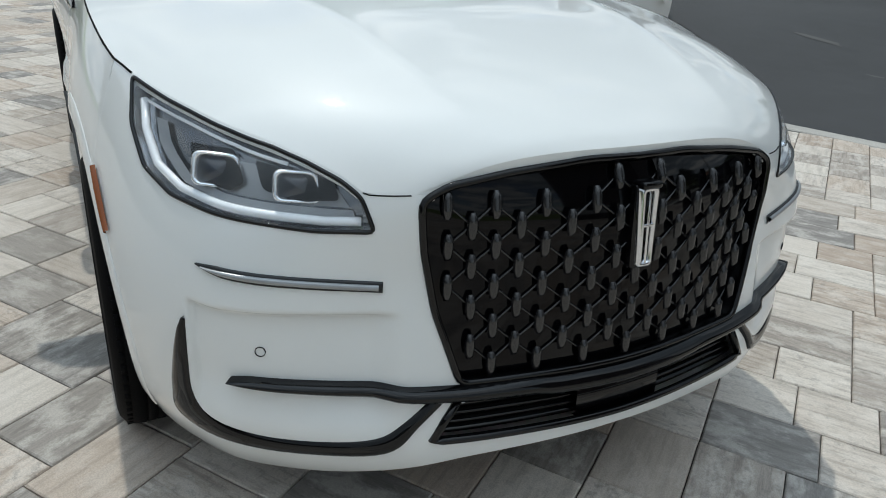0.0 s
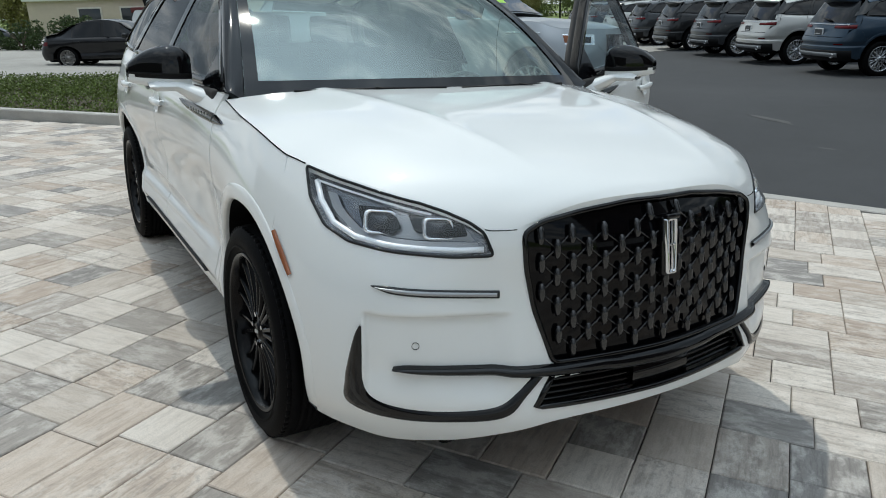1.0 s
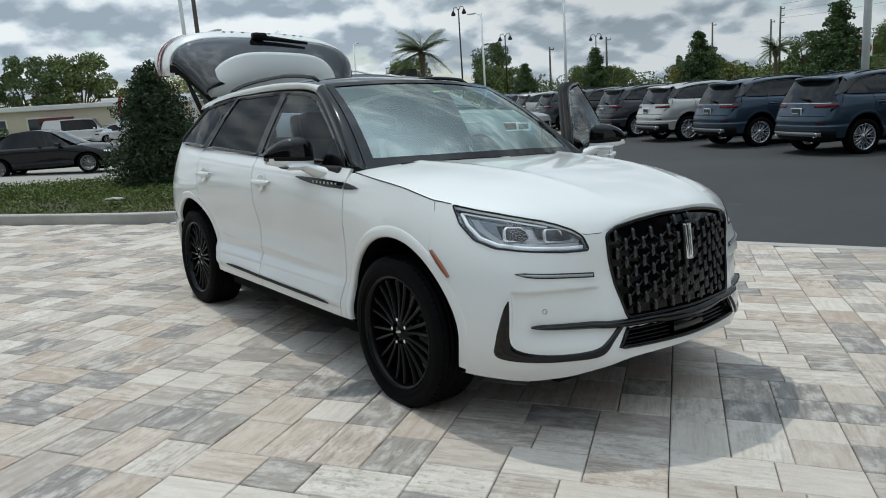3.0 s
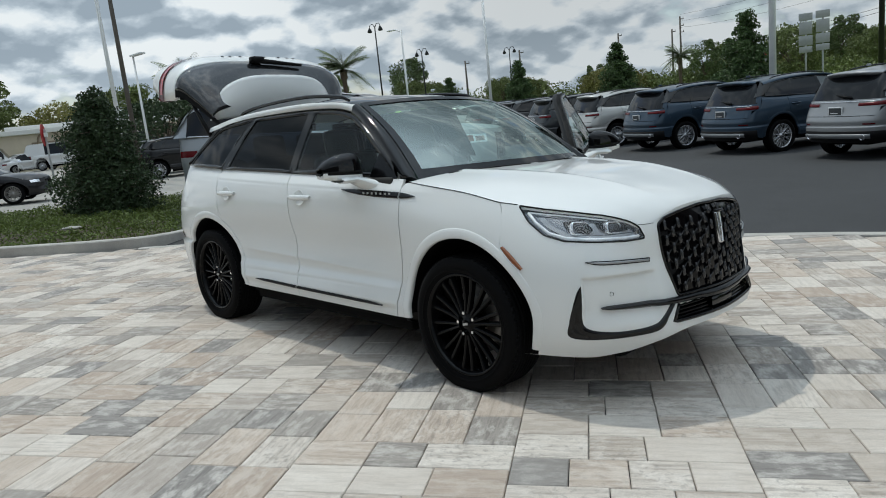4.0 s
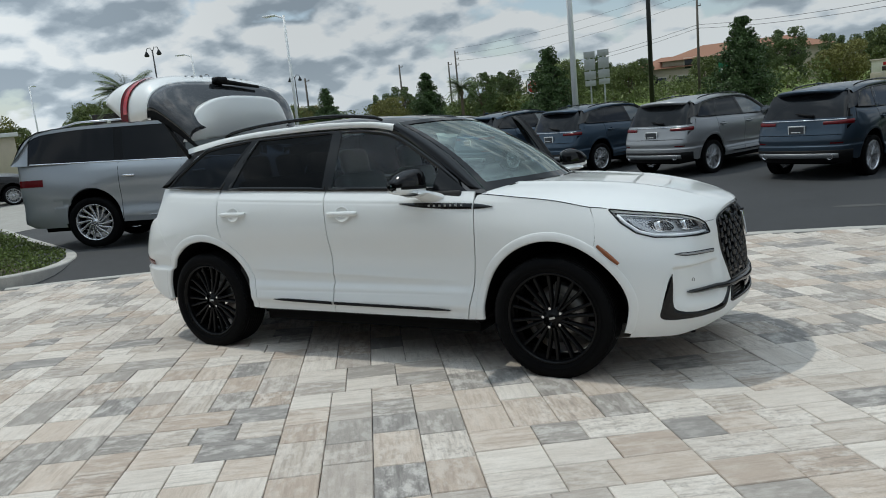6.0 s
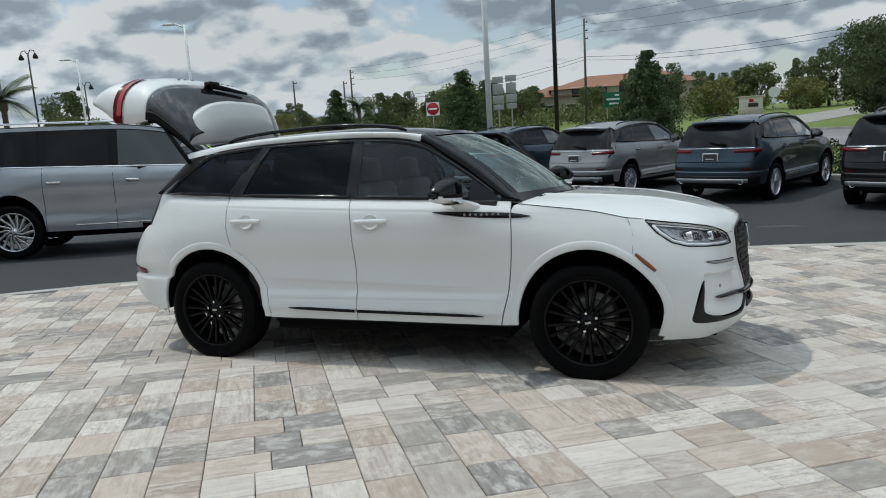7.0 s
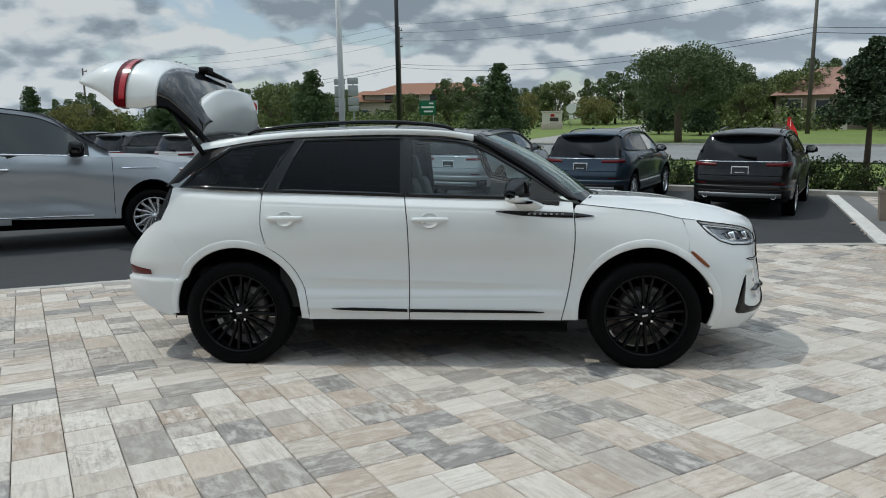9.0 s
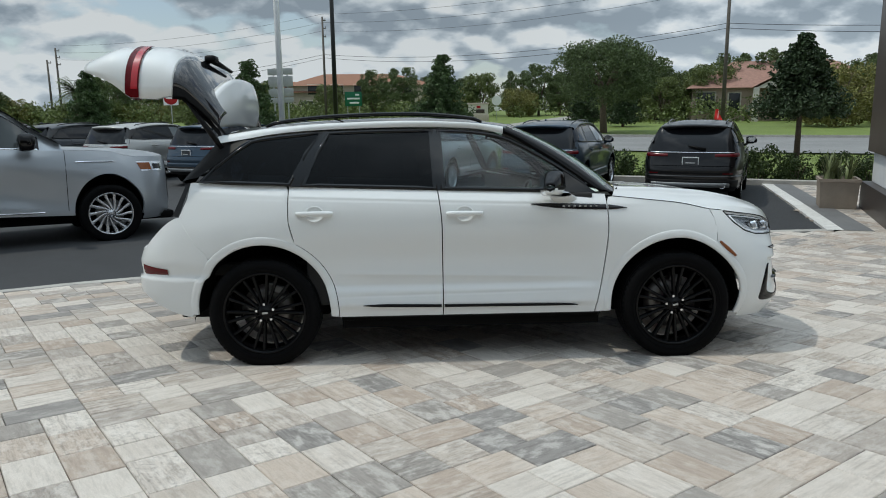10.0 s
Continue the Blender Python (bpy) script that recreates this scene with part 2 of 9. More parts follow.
def part(name, bm, material, parent, label="", smooth=True, m=None):
    ob = solid(name, bm, material, smooth)
    ob.parent = parent
    if m is not None:
        ob.matrix_basis = m
    if label:
        ob["label"] = label
    return ob


def outward(bm):
    """Turns every face away from the car's middle."""
    bm.normal_update()
    turn = [f for f in bm.faces if f.normal.dot(-inward(f.calc_center_median())) < 0]
    bmesh.ops.reverse_faces(bm, faces=turn)
    return bm


def mesh_part(name, me, parent, m=None, label=""):
    ob = new(name, me)
    ob.parent = parent
    if m is not None:
        ob.matrix_basis = m
    if label:
        ob["label"] = label
    return ob


def box(bm, c, s, bevel=0.0, m=None):
    """A box about c of size s."""
    r = bmesh.ops.create_cube(bm, size=1.0, matrix=(m or Matrix()) @ Matrix.Translation(c) @ Matrix.Diagonal((*s, 1)))
    if bevel:
        es = {e for v in r["verts"] for e in v.link_edges}
        bmesh.ops.bevel(bm, geom=list(es), offset=bevel, segments=2, affect="EDGES", profile=0.6)


def tube(bm, p, q, r0, r1=None, n=10, cap=True):
    p, q = Vector(p), Vector(q)
    d = q - p
    m = Matrix.Translation((p + q) / 2) @ d.to_track_quat("Z", "Y").to_matrix().to_4x4()
    bmesh.ops.create_cone(bm, cap_ends=cap, segments=n, radius1=r0, radius2=r0 if r1 is None else r1, depth=d.length, matrix=m)


def pipe(bm, pts, r, n=8, cap=True):
    """A tube along a line of points; r is a number or one for each point."""
    pts = [Vector(p) for p in pts]
    rs = [r] * len(pts) if isinstance(r, (int, float)) else r
    rings = []
    side = None
    for i, p in enumerate(pts):
        d = (pts[min(i + 1, len(pts) - 1)] - pts[max(i - 1, 0)]).normalized()
        ref = side if side is not None else (Vector((0, 0, 1)) if abs(d.z) < 0.9 else Vector((1, 0, 0)))
        a = (ref - d * ref.dot(d)).normalized()
        side = a
        b = d.cross(a)
        rings.append([bm.verts.new(p + rs[i] * (a * math.cos(2 * math.pi * k / n) + b * math.sin(2 * math.pi * k / n))) for k in range(n)])
    for u, v in zip(rings, rings[1:]):
        for k in range(n):
            bm.faces.new((u[k], u[(k + 1) % n], v[(k + 1) % n], v[k]))
    if cap:
        bm.faces.new(rings[0][::-1])
        bm.faces.new(rings[-1])


def lathe(bm, profile, n=48, m=None):
    """Turns (radius, height) pairs about z."""
    m = m or Matrix()
    rings = [[bm.verts.new(m @ Vector((r * math.cos(2 * math.pi * k / n), r * math.sin(2 * math.pi * k / n), h))) for k in range(n)] for r, h in profile]
    for u, v in zip(rings, rings[1:]):
        for k in range(n):
            bm.faces.new((u[k], u[(k + 1) % n], v[(k + 1) % n], v[k]))


def sheet(bm, rows, flip=False):
    """A grid of points to faces; returns the vertex rows."""
    vs = [[bm.verts.new(p) for p in r] for r in rows]
    for a, b in zip(vs, vs[1:]):
        for i in range(len(a) - 1):
            f = (a[i], a[i + 1], b[i + 1], b[i])
            bm.faces.new(f[::-1] if flip else f)
    return vs


def rim_of(vs):
    """The boundary of a vertex grid in order."""
    return vs[0][:-1] + [r[-1] for r in vs[:-1]] + vs[-1][:0:-1] + [r[0] for r in vs[:0:-1]]


def flange(bm, loop, depth, inward):
    """Folds the boundary of a panel inwards, with a crisp edge; inward(co) gives the direction."""
    a = [bm.verts.new(v.co) for v in loop]
    b = [bm.verts.new(v.co + inward(v.co) * depth) for v in loop]
    n = len(a)
    for i in range(n):
        j = (i + 1) % n
        if (a[i].co - a[j].co).length > 1e-6:
            bm.faces.new((a[i], a[j], b[j], b[i]))


def lerp(a, b, t):
    return a + (b - a) * t


def smooth_line(pts):
    """A function through (x, y) pairs with monotone cubic pieces."""
    xs, ys = np.array([p[0] for p in pts], float), np.array([p[1] for p in pts], float)
    h = np.diff(xs)
    d = np.diff(ys) / h
    m = np.zeros(len(xs))
    m[0], m[-1] = d[0], d[-1]
    for i in range(1, len(xs) - 1):
        if d[i - 1] * d[i] > 0:
            w1, w2 = 2 * h[i] + h[i - 1], h[i] + 2 * h[i - 1]
            m[i] = (w1 + w2) / (w1 / d[i - 1] + w2 / d[i])

    def f(x):
        x = min(max(x, xs[0]), xs[-1])
        i = min(int(np.searchsorted(xs, x, side="right")) - 1, len(xs) - 2)
        t = (x - xs[i]) / h[i]
        return float((2 * t**3 - 3 * t**2 + 1) * ys[i] + (t**3 - 2 * t**2 + t) * h[i] * m[i] + (-2 * t**3 + 3 * t**2) * ys[i + 1] + (t**3 - t**2) * h[i] * m[i + 1])

    return f


def inside(pt, poly):
    x, y = pt
    hit = False
    for (x1, y1), (x2, y2) in zip(poly, poly[1:] + poly[:1]):
        if (y1 > y) != (y2 > y) and x < (x2 - x1) * (y - y1) / (y2 - y1) + x1:
            hit = not hit
    return hit


def rounded(poly, r, n=4):
    """A polygon with its corners rounded."""
    out = []
    for i, p in enumerate(poly):
        a, b = np.array(poly[i - 1], float), np.array(poly[(i + 1) % len(poly)], float)
        p = np.array(p, float)
        u, v = a - p, b - p
        lu, lv = np.hypot(*u), np.hypot(*v)
        k = min(r, 0.45 * lu, 0.45 * lv)
        s, e = p + u / lu * k, p + v / lv * k
        for j in range(n + 1):
            t = j / n
            q = (1 - t) ** 2 * s + 2 * t * (1 - t) * p + t**2 * e
            out.append((float(q[0]), float(q[1])))
    return out


def dense(poly, step, closed=True):
    """The polygon with points at even steps."""
    out = []
    m = len(poly)
    for i in range(m if closed else m - 1):
        a, b = np.array(poly[i], float), np.array(poly[(i + 1) % m], float)
        k = max(1, int(np.hypot(*(b - a)) / step))
        out += [tuple(map(float, a + (b - a) * j / k)) for j in range(k)]
    if not closed:
        out.append(tuple(map(float, poly[-1])))
    return out


# ---- ground: pad, lot, lawn and road; the parking row runs along ROW, its cars face AWAY ----
ROW, AWAY = Vector((0.895, -0.445, 0)), Vector((0.445, 0.895, 0))


def ground_z(y):
    """The pad slopes down to the kerb and runs out level in the lot."""
    if y < -9:
        return 0.014 + 9 * 0.0524
    if y < 2.2:
        return 0.014 - 0.0524 * y
    t = min((y - 2.2) / 3.0, 1.0)
    return -0.1013 - 0.0524 * 3.0 * (t - t * t / 2)


LOTZ = ground_z(20)


def ease(t):
    t = max(0.0, min(1.0, t))
    return t * t * (3 - 2 * t)


def lot_z(x, y):
    """The asphalt swells a little past the gutter at the island's end."""
    d = (x + 6.3) * -0.518 + (y - 0.35) * 0.855
    return ground_z(y) - 0.022 + 0.16 * ease((d - 0.15) / 1.5) * ease((-1.2 - x) / 2.8) * (1 - ease((d - 5.0) / 4.0)) * (1 - ease((-11 - x) / 4.0))


def at_row(e1, e2, z=None):
    p = ROW * e1 + AWAY * e2
    p.z = ground_z(p.y) if z is None else z
    return p


def asphalt(name, base, fine=0.35):
    m = Nodes(name)
    v = m.coords("Position")
    a, b, c = m.noise(v, 0.35, 6), m.noise(v, 90.0, 4), m.noise(v, 3.0, 5, 0.65)
    f = m.math("MULTIPLY_ADD", b, 0.35, m.math("MULTIPLY_ADD", c, 0.3, m.math("MULTIPLY", a, 0.4)))
    m.set(color=m.ramp(f, [(0.3, tuple(k * 0.65 for k in base)), (0.72, tuple(k * 1.4 for k in base))]), rough=0.82)
    m.bump(b, fine, 0.006)
    return m.mat


ASPHALT = asphalt("lot_asphalt", (0.030, 0.031, 0.033))
ROADGREY = asphalt("road_asphalt", (0.20, 0.20, 0.195), 0.2)
SLAB = asphalt("concrete_slab", (0.28, 0.27, 0.245), 0.2)
EARTH = asphalt("lawn_earth", (0.125, 0.170, 0.032), 0.6)
MORTAR = asphalt("joint_sand", (0.06, 0.055, 0.05), 0.3)

# kerb between pad and lot, from west to east, then north along the edge of the bay
KERB = [(-6.3, 0.35), (-5.75, 0.95), (-5.0, 1.65), (-4.1, 2.2), (-3.2, 2.62), (-1.6, 3.2), (0.28, 3.97), (1.44, 4.44), (2.95, 4.88), (4.4, 5.12), (6.0, 5.18)]
BAY = [(6.0, 5.18), (7.0, 8.2), (8.2, 11.9)]


def ribbon(line, offs, z_of, n=6):
    """Rows of points that run beside a line in plan, at each (offset, rise)."""
    pts = []
    for (x1, y1), (x2, y2) in zip(line, line[1:]):
        pts += [Vector((lerp(x1, x2, k / n), lerp(y1, y2, k / n), 0)) for k in range(n)]
    pts.append(Vector((*line[-1], 0)))
    rows = []
    for i, p in enumerate(pts):
        d = (pts[min(i + 1, len(pts) - 1)] - pts[max(i - 1, 0)]).normalized()
        s = Vector((-d.y, d.x, 0))
        rows.append([(q.x, q.y, z_of(q.y) + r) for q, r in ((p + s * o, r) for o, r in offs)])
    return rows


def flat_sheet(name, xs, ys, z_of, material, label, category, frame_axes=None):
    bm = bmesh.new()
    rows = []
    for b in ys:
        r = []
        for a in xs:
            p = frame_axes[0] * a + frame_axes[1] * b if frame_axes else Vector((a, b, 0))
            r.append((p.x, p.y, z_of(p.y)))
        rows.append(r)
    sheet(bm, rows)
    return tagged(solid(name, bm, material), label, category, kind="structure")


def steps(a, b, n):
    return [lerp(a, b, i / n) for i in range(n + 1)]


flat_sheet("ground", [-1500, -400, -120, -60, -30, 0, 30, 60, 120, 400, 1500], [-1500, -400, -120, -40, -9, -4, 0, 2.2, 3, 4, 5.2, 12, 40, 120, 400, 1500],
           lambda y: ground_z(y) - 0.12, EARTH, "mown green lawn stretching away to the horizon", "ground")
# the lot: one asphalt sheet in the row's axes, its near part slipping under the pad
bm = bmesh.new()
rows = []
for b in steps(-12, 14.3, 60):
    rows.append([(p.x, p.y, lot_z(p.x, p.y)) for p in (ROW * a + AWAY * b for a in steps(-75, 3.0, 150))])
sheet(bm, rows)
tagged(solid("parking_lot", bm, ASPHALT), "dark grey asphalt of a car lot, faintly patched", "road", kind="structure")
flat_sheet("road", steps(-160, 170, 20), steps(29.0, 45.5, 6), lambda y: LOTZ - 0.05, ROADGREY, "pale grey asphalt main road beyond the lawn", "road", (ROW, AWAY))
flat_sheet("concrete_lot", steps(-60, -14.5, 24), steps(-9, 30, 24), lambda y: ground_z(y) - 0.012, SLAB, "pale concrete slabs of the neighbouring car lot", "pavement")

# flush kerb band along the pad
bm = bmesh.new()
sheet(bm, ribbon(KERB, [(0.16, -0.10), (0.155, 0.004), (0.145, 0.012), (0.01, 0.012), (0.0, 0.004), (-0.002, -0.10)], ground_z, 8))
tagged(solid("kerb", bm, CONCRETE, False), "pale concrete kerb band flush with the pavers", "kerb", kind="structure")
bm = bmesh.new()
sheet(bm, ribbon(BAY, [(0.10, -0.1), (0.10, 0.018), (-0.14, 0.018), (-0.14, -0.1)], ground_z, 8))
tagged(solid("edge_band", bm, WHITEMARK, False), "white painted concrete band along the bay", "kerb", kind="structure")
bm = bmesh.new()
sheet(bm, ribbon(BAY, [(-0.145, -0.1), (-0.145, 0.016), (-0.55, 0.016), (-0.55, -0.1)], ground_z, 8))
tagged(solid("grey_band", bm, asphalt("grey_paver_band", (0.15, 0.15, 0.15), 0.3), False), "grey paver band beside the white edge", "pavement", kind="structure")
# kerb before the hedge
bm = bmesh.new()
line = [tuple((ROW * a + AWAY * 14.3).xy) for a in (-75, -40, -10, 3.4)]
sheet(bm, ribbon(line, [(0.18, -0.15), (0.18, 0.10), (0.16, 0.12), (0.02, 0.12), (0.0, 0.10), (0.0, -0.15)], lambda y: LOTZ, 10))
tagged(solid("lot_kerb", bm, CONCRETE, False), "raised concrete kerb at the head of the bays", "kerb", kind="structure")


# ---- body surface shared by the car and its parked sisters: S(u, z), u runs from the nose round the flank to the tail ----
LEVELS = (0.20, 0.35, 0.50, 0.70, 0.90, 1.06, 1.22)
NOSE = {  # x, half width at the six nose stations
    0.20: ((2.20, 0), (2.185, 0.25), (2.13, 0.45), (2.01, 0.64), (1.90, 0.745), (1.70, 0.835)),
    0.35: ((2.305, 0), (2.285, 0.25), (2.235, 0.46), (2.105, 0.69), (1.975, 0.80), (1.74, 0.885)),
    0.50: ((2.30, 0), (2.275, 0.25), (2.225, 0.46), (2.12, 0.70), (2.01, 0.805), (1.77, 0.90)),
    0.70: ((2.285, 0), (2.255, 0.25), (2.19, 0.46), (2.095, 0.70), (1.99, 0.80), (1.75, 0.895)),
    0.90: ((2.25, 0), (2.22, 0.25), (2.155, 0.46), (2.02, 0.665), (1.895, 0.765), (1.69, 0.855)),
    1.06: ((2.12, 0), (2.08, 0.25), (2.00, 0.44), (1.87, 0.62), (1.74, 0.72), (1.58, 0.80)),
    1.22: ((1.95, 0), (1.90, 0.22), (1.83, 0.40), (1.72, 0.55), (1.60, 0.64), (1.45, 0.72)),
}
FLANK_X = (1.355, 0.9, 0.3, -0.3, -0.9, -1.355, -1.75)
FLANK = {
    0.20: (0.85, 0.835, 0.835, 0.835, 0.84, 0.85, 0.83),
    0.35: (0.905, 0.90, 0.90, 0.90, 0.905, 0.91, 0.885),
    0.50: (0.925, 0.888, 0.882, 0.884, 0.895, 0.93, 0.905),
    0.70: (0.938, 0.898, 0.892, 0.897, 0.910, 0.943, 0.918),
    0.90: (0.915, 0.908, 0.917, 0.925, 0.930, 0.938, 0.912),
    1.06: (0.855, 0.872, 0.898, 0.906, 0.912, 0.905, 0.875),
    1.22: (0.78, 0.81, 0.835, 0.848, 0.855, 0.848, 0.825),
}
TAIL = {
    0.20: ((-1.97, 0.75), (-2.10, 0.58), (-2.17, 0)),
    0.35: ((-2.05, 0.785), (-2.20, 0.60), (-2.27, 0)),
    0.50: ((-2.10, 0.80), (-2.24, 0.60), (-2.30, 0)),
    0.70: ((-2.10, 0.81), (-2.235, 0.60), (-2.29, 0)),
    0.90: ((-2.03, 0.82), (-2.15, 0.62), (-2.21, 0)),
    1.06: ((-1.98, 0.80), (-2.09, 0.61), (-2.15, 0)),
    1.22: ((-1.92, 0.765), (-2.03, 0.60), (-2.08, 0)),
}
NET = np.array([[(x, y) for x, y in NOSE[z]] + [(x, y) for x, y in zip(FLANK_X, FLANK[z])] + list(TAIL[z]) for z in LEVELS])
LASTU = NET.shape[1] - 1


belt = smooth_line([(-1.95, 1.235), (-1.83, 1.222), (-1.17, 1.188), (-0.2, 1.15), (0.84, 1.112), (1.05, 1.10)])


def spline4(p0, p1, p2, p3, t):
    return 0.5 * (2 * p1 + (p2 - p0) * t + (2 * p0 - 5 * p1 + 4 * p2 - p3) * t * t + (3 * p1 - p0 - 3 * p2 + p3) * t**3)


def station(u):
    """All levels at u; mirrored past nose and tail so that the surface crosses the centre line square."""
    def col(i):
        if i < 0:
            return NET[:, -i] * (1, -1)
        if i > LASTU:
            return NET[:, 2 * LASTU - i] * (1, -1)
        return NET[:, i]
    u = min(max(u, 0.0), float(LASTU))
    i = min(int(u), LASTU - 1)
    return spline4(col(i - 1), col(i), col(i + 1), col(i + 2), u - i)


def S(u, z, side=-1):
    c = station(u)
    z1 = min(max(z, LEVELS[0]), LEVELS[-1])
    i = max(0, min(sum(1 for q in LEVELS if q <= z1) - 1, len(LEVELS) - 2))
    h = LEVELS[i + 1] - LEVELS[i]
    t = (z1 - LEVELS[i]) / h
    s = (c[i + 1] - c[i]) / h
    ma = ((c[i] - c[i - 1]) / (LEVELS[i] - LEVELS[i - 1]) + s) / 2 if i > 0 else s
    mb = ((c[i + 2] - c[i + 1]) / (LEVELS[i + 2] - LEVELS[i + 1]) + s) / 2 if i + 2 < len(LEVELS) else s
    p = (2 * t**3 - 3 * t**2 + 1) * c[i] + (t**3 - 2 * t**2 + t) * h * ma + (-2 * t**3 + 3 * t**2) * c[i + 1] + (t**3 - t**2) * h * mb
    x, y = p
    # shoulder and sill creases of the flank
    flank = ease((1.0 - x) / 0.3) * ease((x + 1.8) / 0.25)
    y += flank * (-0.016 * math.exp(-(((z - 0.68) / 0.15) ** 2)) + 0.004 * ease((z - 0.80) / 0.28) + 0.020 * ease((0.545 - z) / 0.055) * ease((z - 0.37) / 0.05))
    # a crisp edge under the windows, one low on the doors that rises towards the tail, and the joint of the sill cover
    edge = belt(x) - 0.062 - z
    y -= ease((1.25 - x) / 0.4) * ease((x + 1.95) / 0.3) * (0.020 * min(1.0, max(0.0, -edge / 0.055)) - 0.003 * max(0.0, 1 - abs(edge - 0.010) / 0.012) * -1.0)
    low = z - (0.592 - 0.030 * x)
    doors = ease((0.86 - x) / 0.5) * ease((x + 1.0) / 0.35)
    y += doors * 0.018 * (math.exp(-low / 0.10) if low > 0 else math.exp(low / 0.035))
    y -= doors * 0.0035 * max(0.0, 1 - abs(z - 0.478 - 0.012 * x) / 0.009)
    # pocket of the bumper under the light strip, and the step of the rear bumper
    if 1.9 < u < 4.1:
        d = 0.020 * ease((u - 1.95) / 0.30) * ease((3.96 - u) / 0.14) * ease((0.662 - z) / 0.016) * ease((z - 0.41) / 0.10)
        x -= 0.9 * d
        y -= 0.4 * d
    if u > 11.5:
        d = 0.020 * ease((z - 0.600) / 0.012) * (1 - ease((z - 0.62) / 0.10)) * ease((u - 11.5) / 0.5)
        x += 0.8 * d
        y -= 0.7 * d
    return Vector((x, side * y, z))


_us = np.linspace(2.2, 14.2, 400)
_xs = np.array([S(u, 0.7).x for u in _us])


def U(x):
    """The station at which the flank stands at x."""
    return float(np.interp(-x, -_xs, _us))


def normal(u, z, side=-1):
    a, b = S(u + 0.02, z, side) - S(u - 0.02, z, side), S(u, z + 0.01, side) - S(u, z - 0.01, side)
    n = a.cross(b).normalized()
    out = Vector((n.x, n.y, n.z))
    p = S(u, z, side)
    ref = Vector((p.x - max(-1.5, min(1.5, p.x)), p.y - max(-0.5, min(0.5, p.y)), 0))
    return out if out.dot(ref) > 0 else -out


def inward(co):
    d = Vector((co.x - max(-1.5, min(1.5, co.x)), co.y - max(-0.5, min(0.5, co.y)), 0))
    return -d.normalized() if d.length > 1e-6 else Vector((0, 0, -1))


HUB_X, HUB_Z, TYRE_R = 1.355, 0.365, 0.361
hood_side = smooth_line([(0.92, 1.098), (1.1, 1.078), (1.4, 1.044), (1.69, 1.000)])


def arch(hub, th, r):
    return hub + r * math.cos(th), HUB_Z + 1.055 * r * math.sin(th)


def G(x, z, side=-1):
    """The side glass plane, leaning in towards the roof."""
    b = belt(x)
    base = 0.862 - 0.10 * max(0.0, (-1.25 - x)) ** 1.5 - 0.06 * max(0.0, x - 0.2) ** 1.5
    lean = 0.50 * (z - b) + 0.18 * (z - b) ** 2
    return Vector((x, side * (base - lean), z))


def quad_panel(bm, fn, nu, nv, side, depth=0.018):
    vs = sheet(bm, [[fn(i / nu, j / nv) for i in range(nu + 1)] for j in range(nv + 1)], side > 0)
    if depth:
        flange(bm, rim_of(vs), depth, inward)
    return vs


def fan_panel(bm, hub, th0, th1, r0, outline, n, nv, side):
    """From the wheel arch out to an outline in (x, z)."""
    rows = []
    for k in range(n + 1):
        th = lerp(th0, th1, k / n)
        x0, z0 = arch(hub, th, r0)
        dx, dz = math.cos(th), 1.055 * math.sin(th)
        best = None
        for (ax, az), (bx, bz) in zip(outline, outline[1:]):
            ex, ez = bx - ax, bz - az
            det = dx * -ez + dz * ex
            if abs(det) < 1e-9:
                continue
            t = ((ax - hub) * -ez + (az - HUB_Z) * ex) / det
            s = (dx * (az - HUB_Z) - dz * (ax - hub)) / det
            if t > 0 and -0.001 <= s <= 1.001 and (best is None or t < best):
                best = t
        best = max(best if best is not None else r0 + 0.02, r0 + 0.004)
        row = []
        for j in range(nv + 1):
            r = lerp(r0, best, j / nv)
            x, z = hub + r * dx, HUB_Z + r * dz
            row.append(S(U(x), z, side))
        rows.append(row)
    vs = sheet(bm, rows, side < 0)
    flange(bm, rim_of(vs), 0.018, inward)


b_seam = smooth_line([(0.2, -0.192), (0.5, -0.188), (0.9, -0.190), (1.25, -0.228)])
f_seam = smooth_line([(0.2, 0.79), (0.34, 0.815), (0.6, 0.872), (0.9, 0.897), (1.15, 0.885)])


def r_seam(z):
    if z > 0.845:
        return -1.145 - 0.03 * min(1, (z - 0.845) / 0.12)
    k = min(1.0, abs(z - HUB_Z) / (0.4855 * 1.055))
    x = -HUB_X + 0.4855 * math.sqrt(max(0.0, 1 - k * k)) if z > HUB_Z else -HUB_X + 0.4855 - 0.1 * (HUB_Z - z)
    return max(x, -1.145)


def front_door(side):
    bm = bmesh.new()
    z0 = 0.335

    def f(a, b):
        zc = lerp(z0, 1.1, b)
        x = lerp(b_seam(zc) + 0.0035, f_seam(zc) - 0.0035, a)
        z = lerp(z0, belt(x), b)
        x = lerp(b_seam(z) + 0.0035, f_seam(z) - 0.0035, a)
        return S(U(x), z, side)

    quad_panel(bm, f, 40, 110, side)
    return bm


def rear_door(side):
    bm = bmesh.new()
    z0 = 0.335

    def f(a, b):
        z = lerp(z0, 1.165, b)
        x = lerp(r_seam(z) + 0.0035, b_seam(z) - 0.0035, a)
        z = lerp(z0, belt(x), b)
        x = lerp(r_seam(z) + 0.0035, b_seam(z) - 0.0035, a)
        return S(U(x), z, side)

    quad_panel(bm, f, 40, 120, side)
    return bm


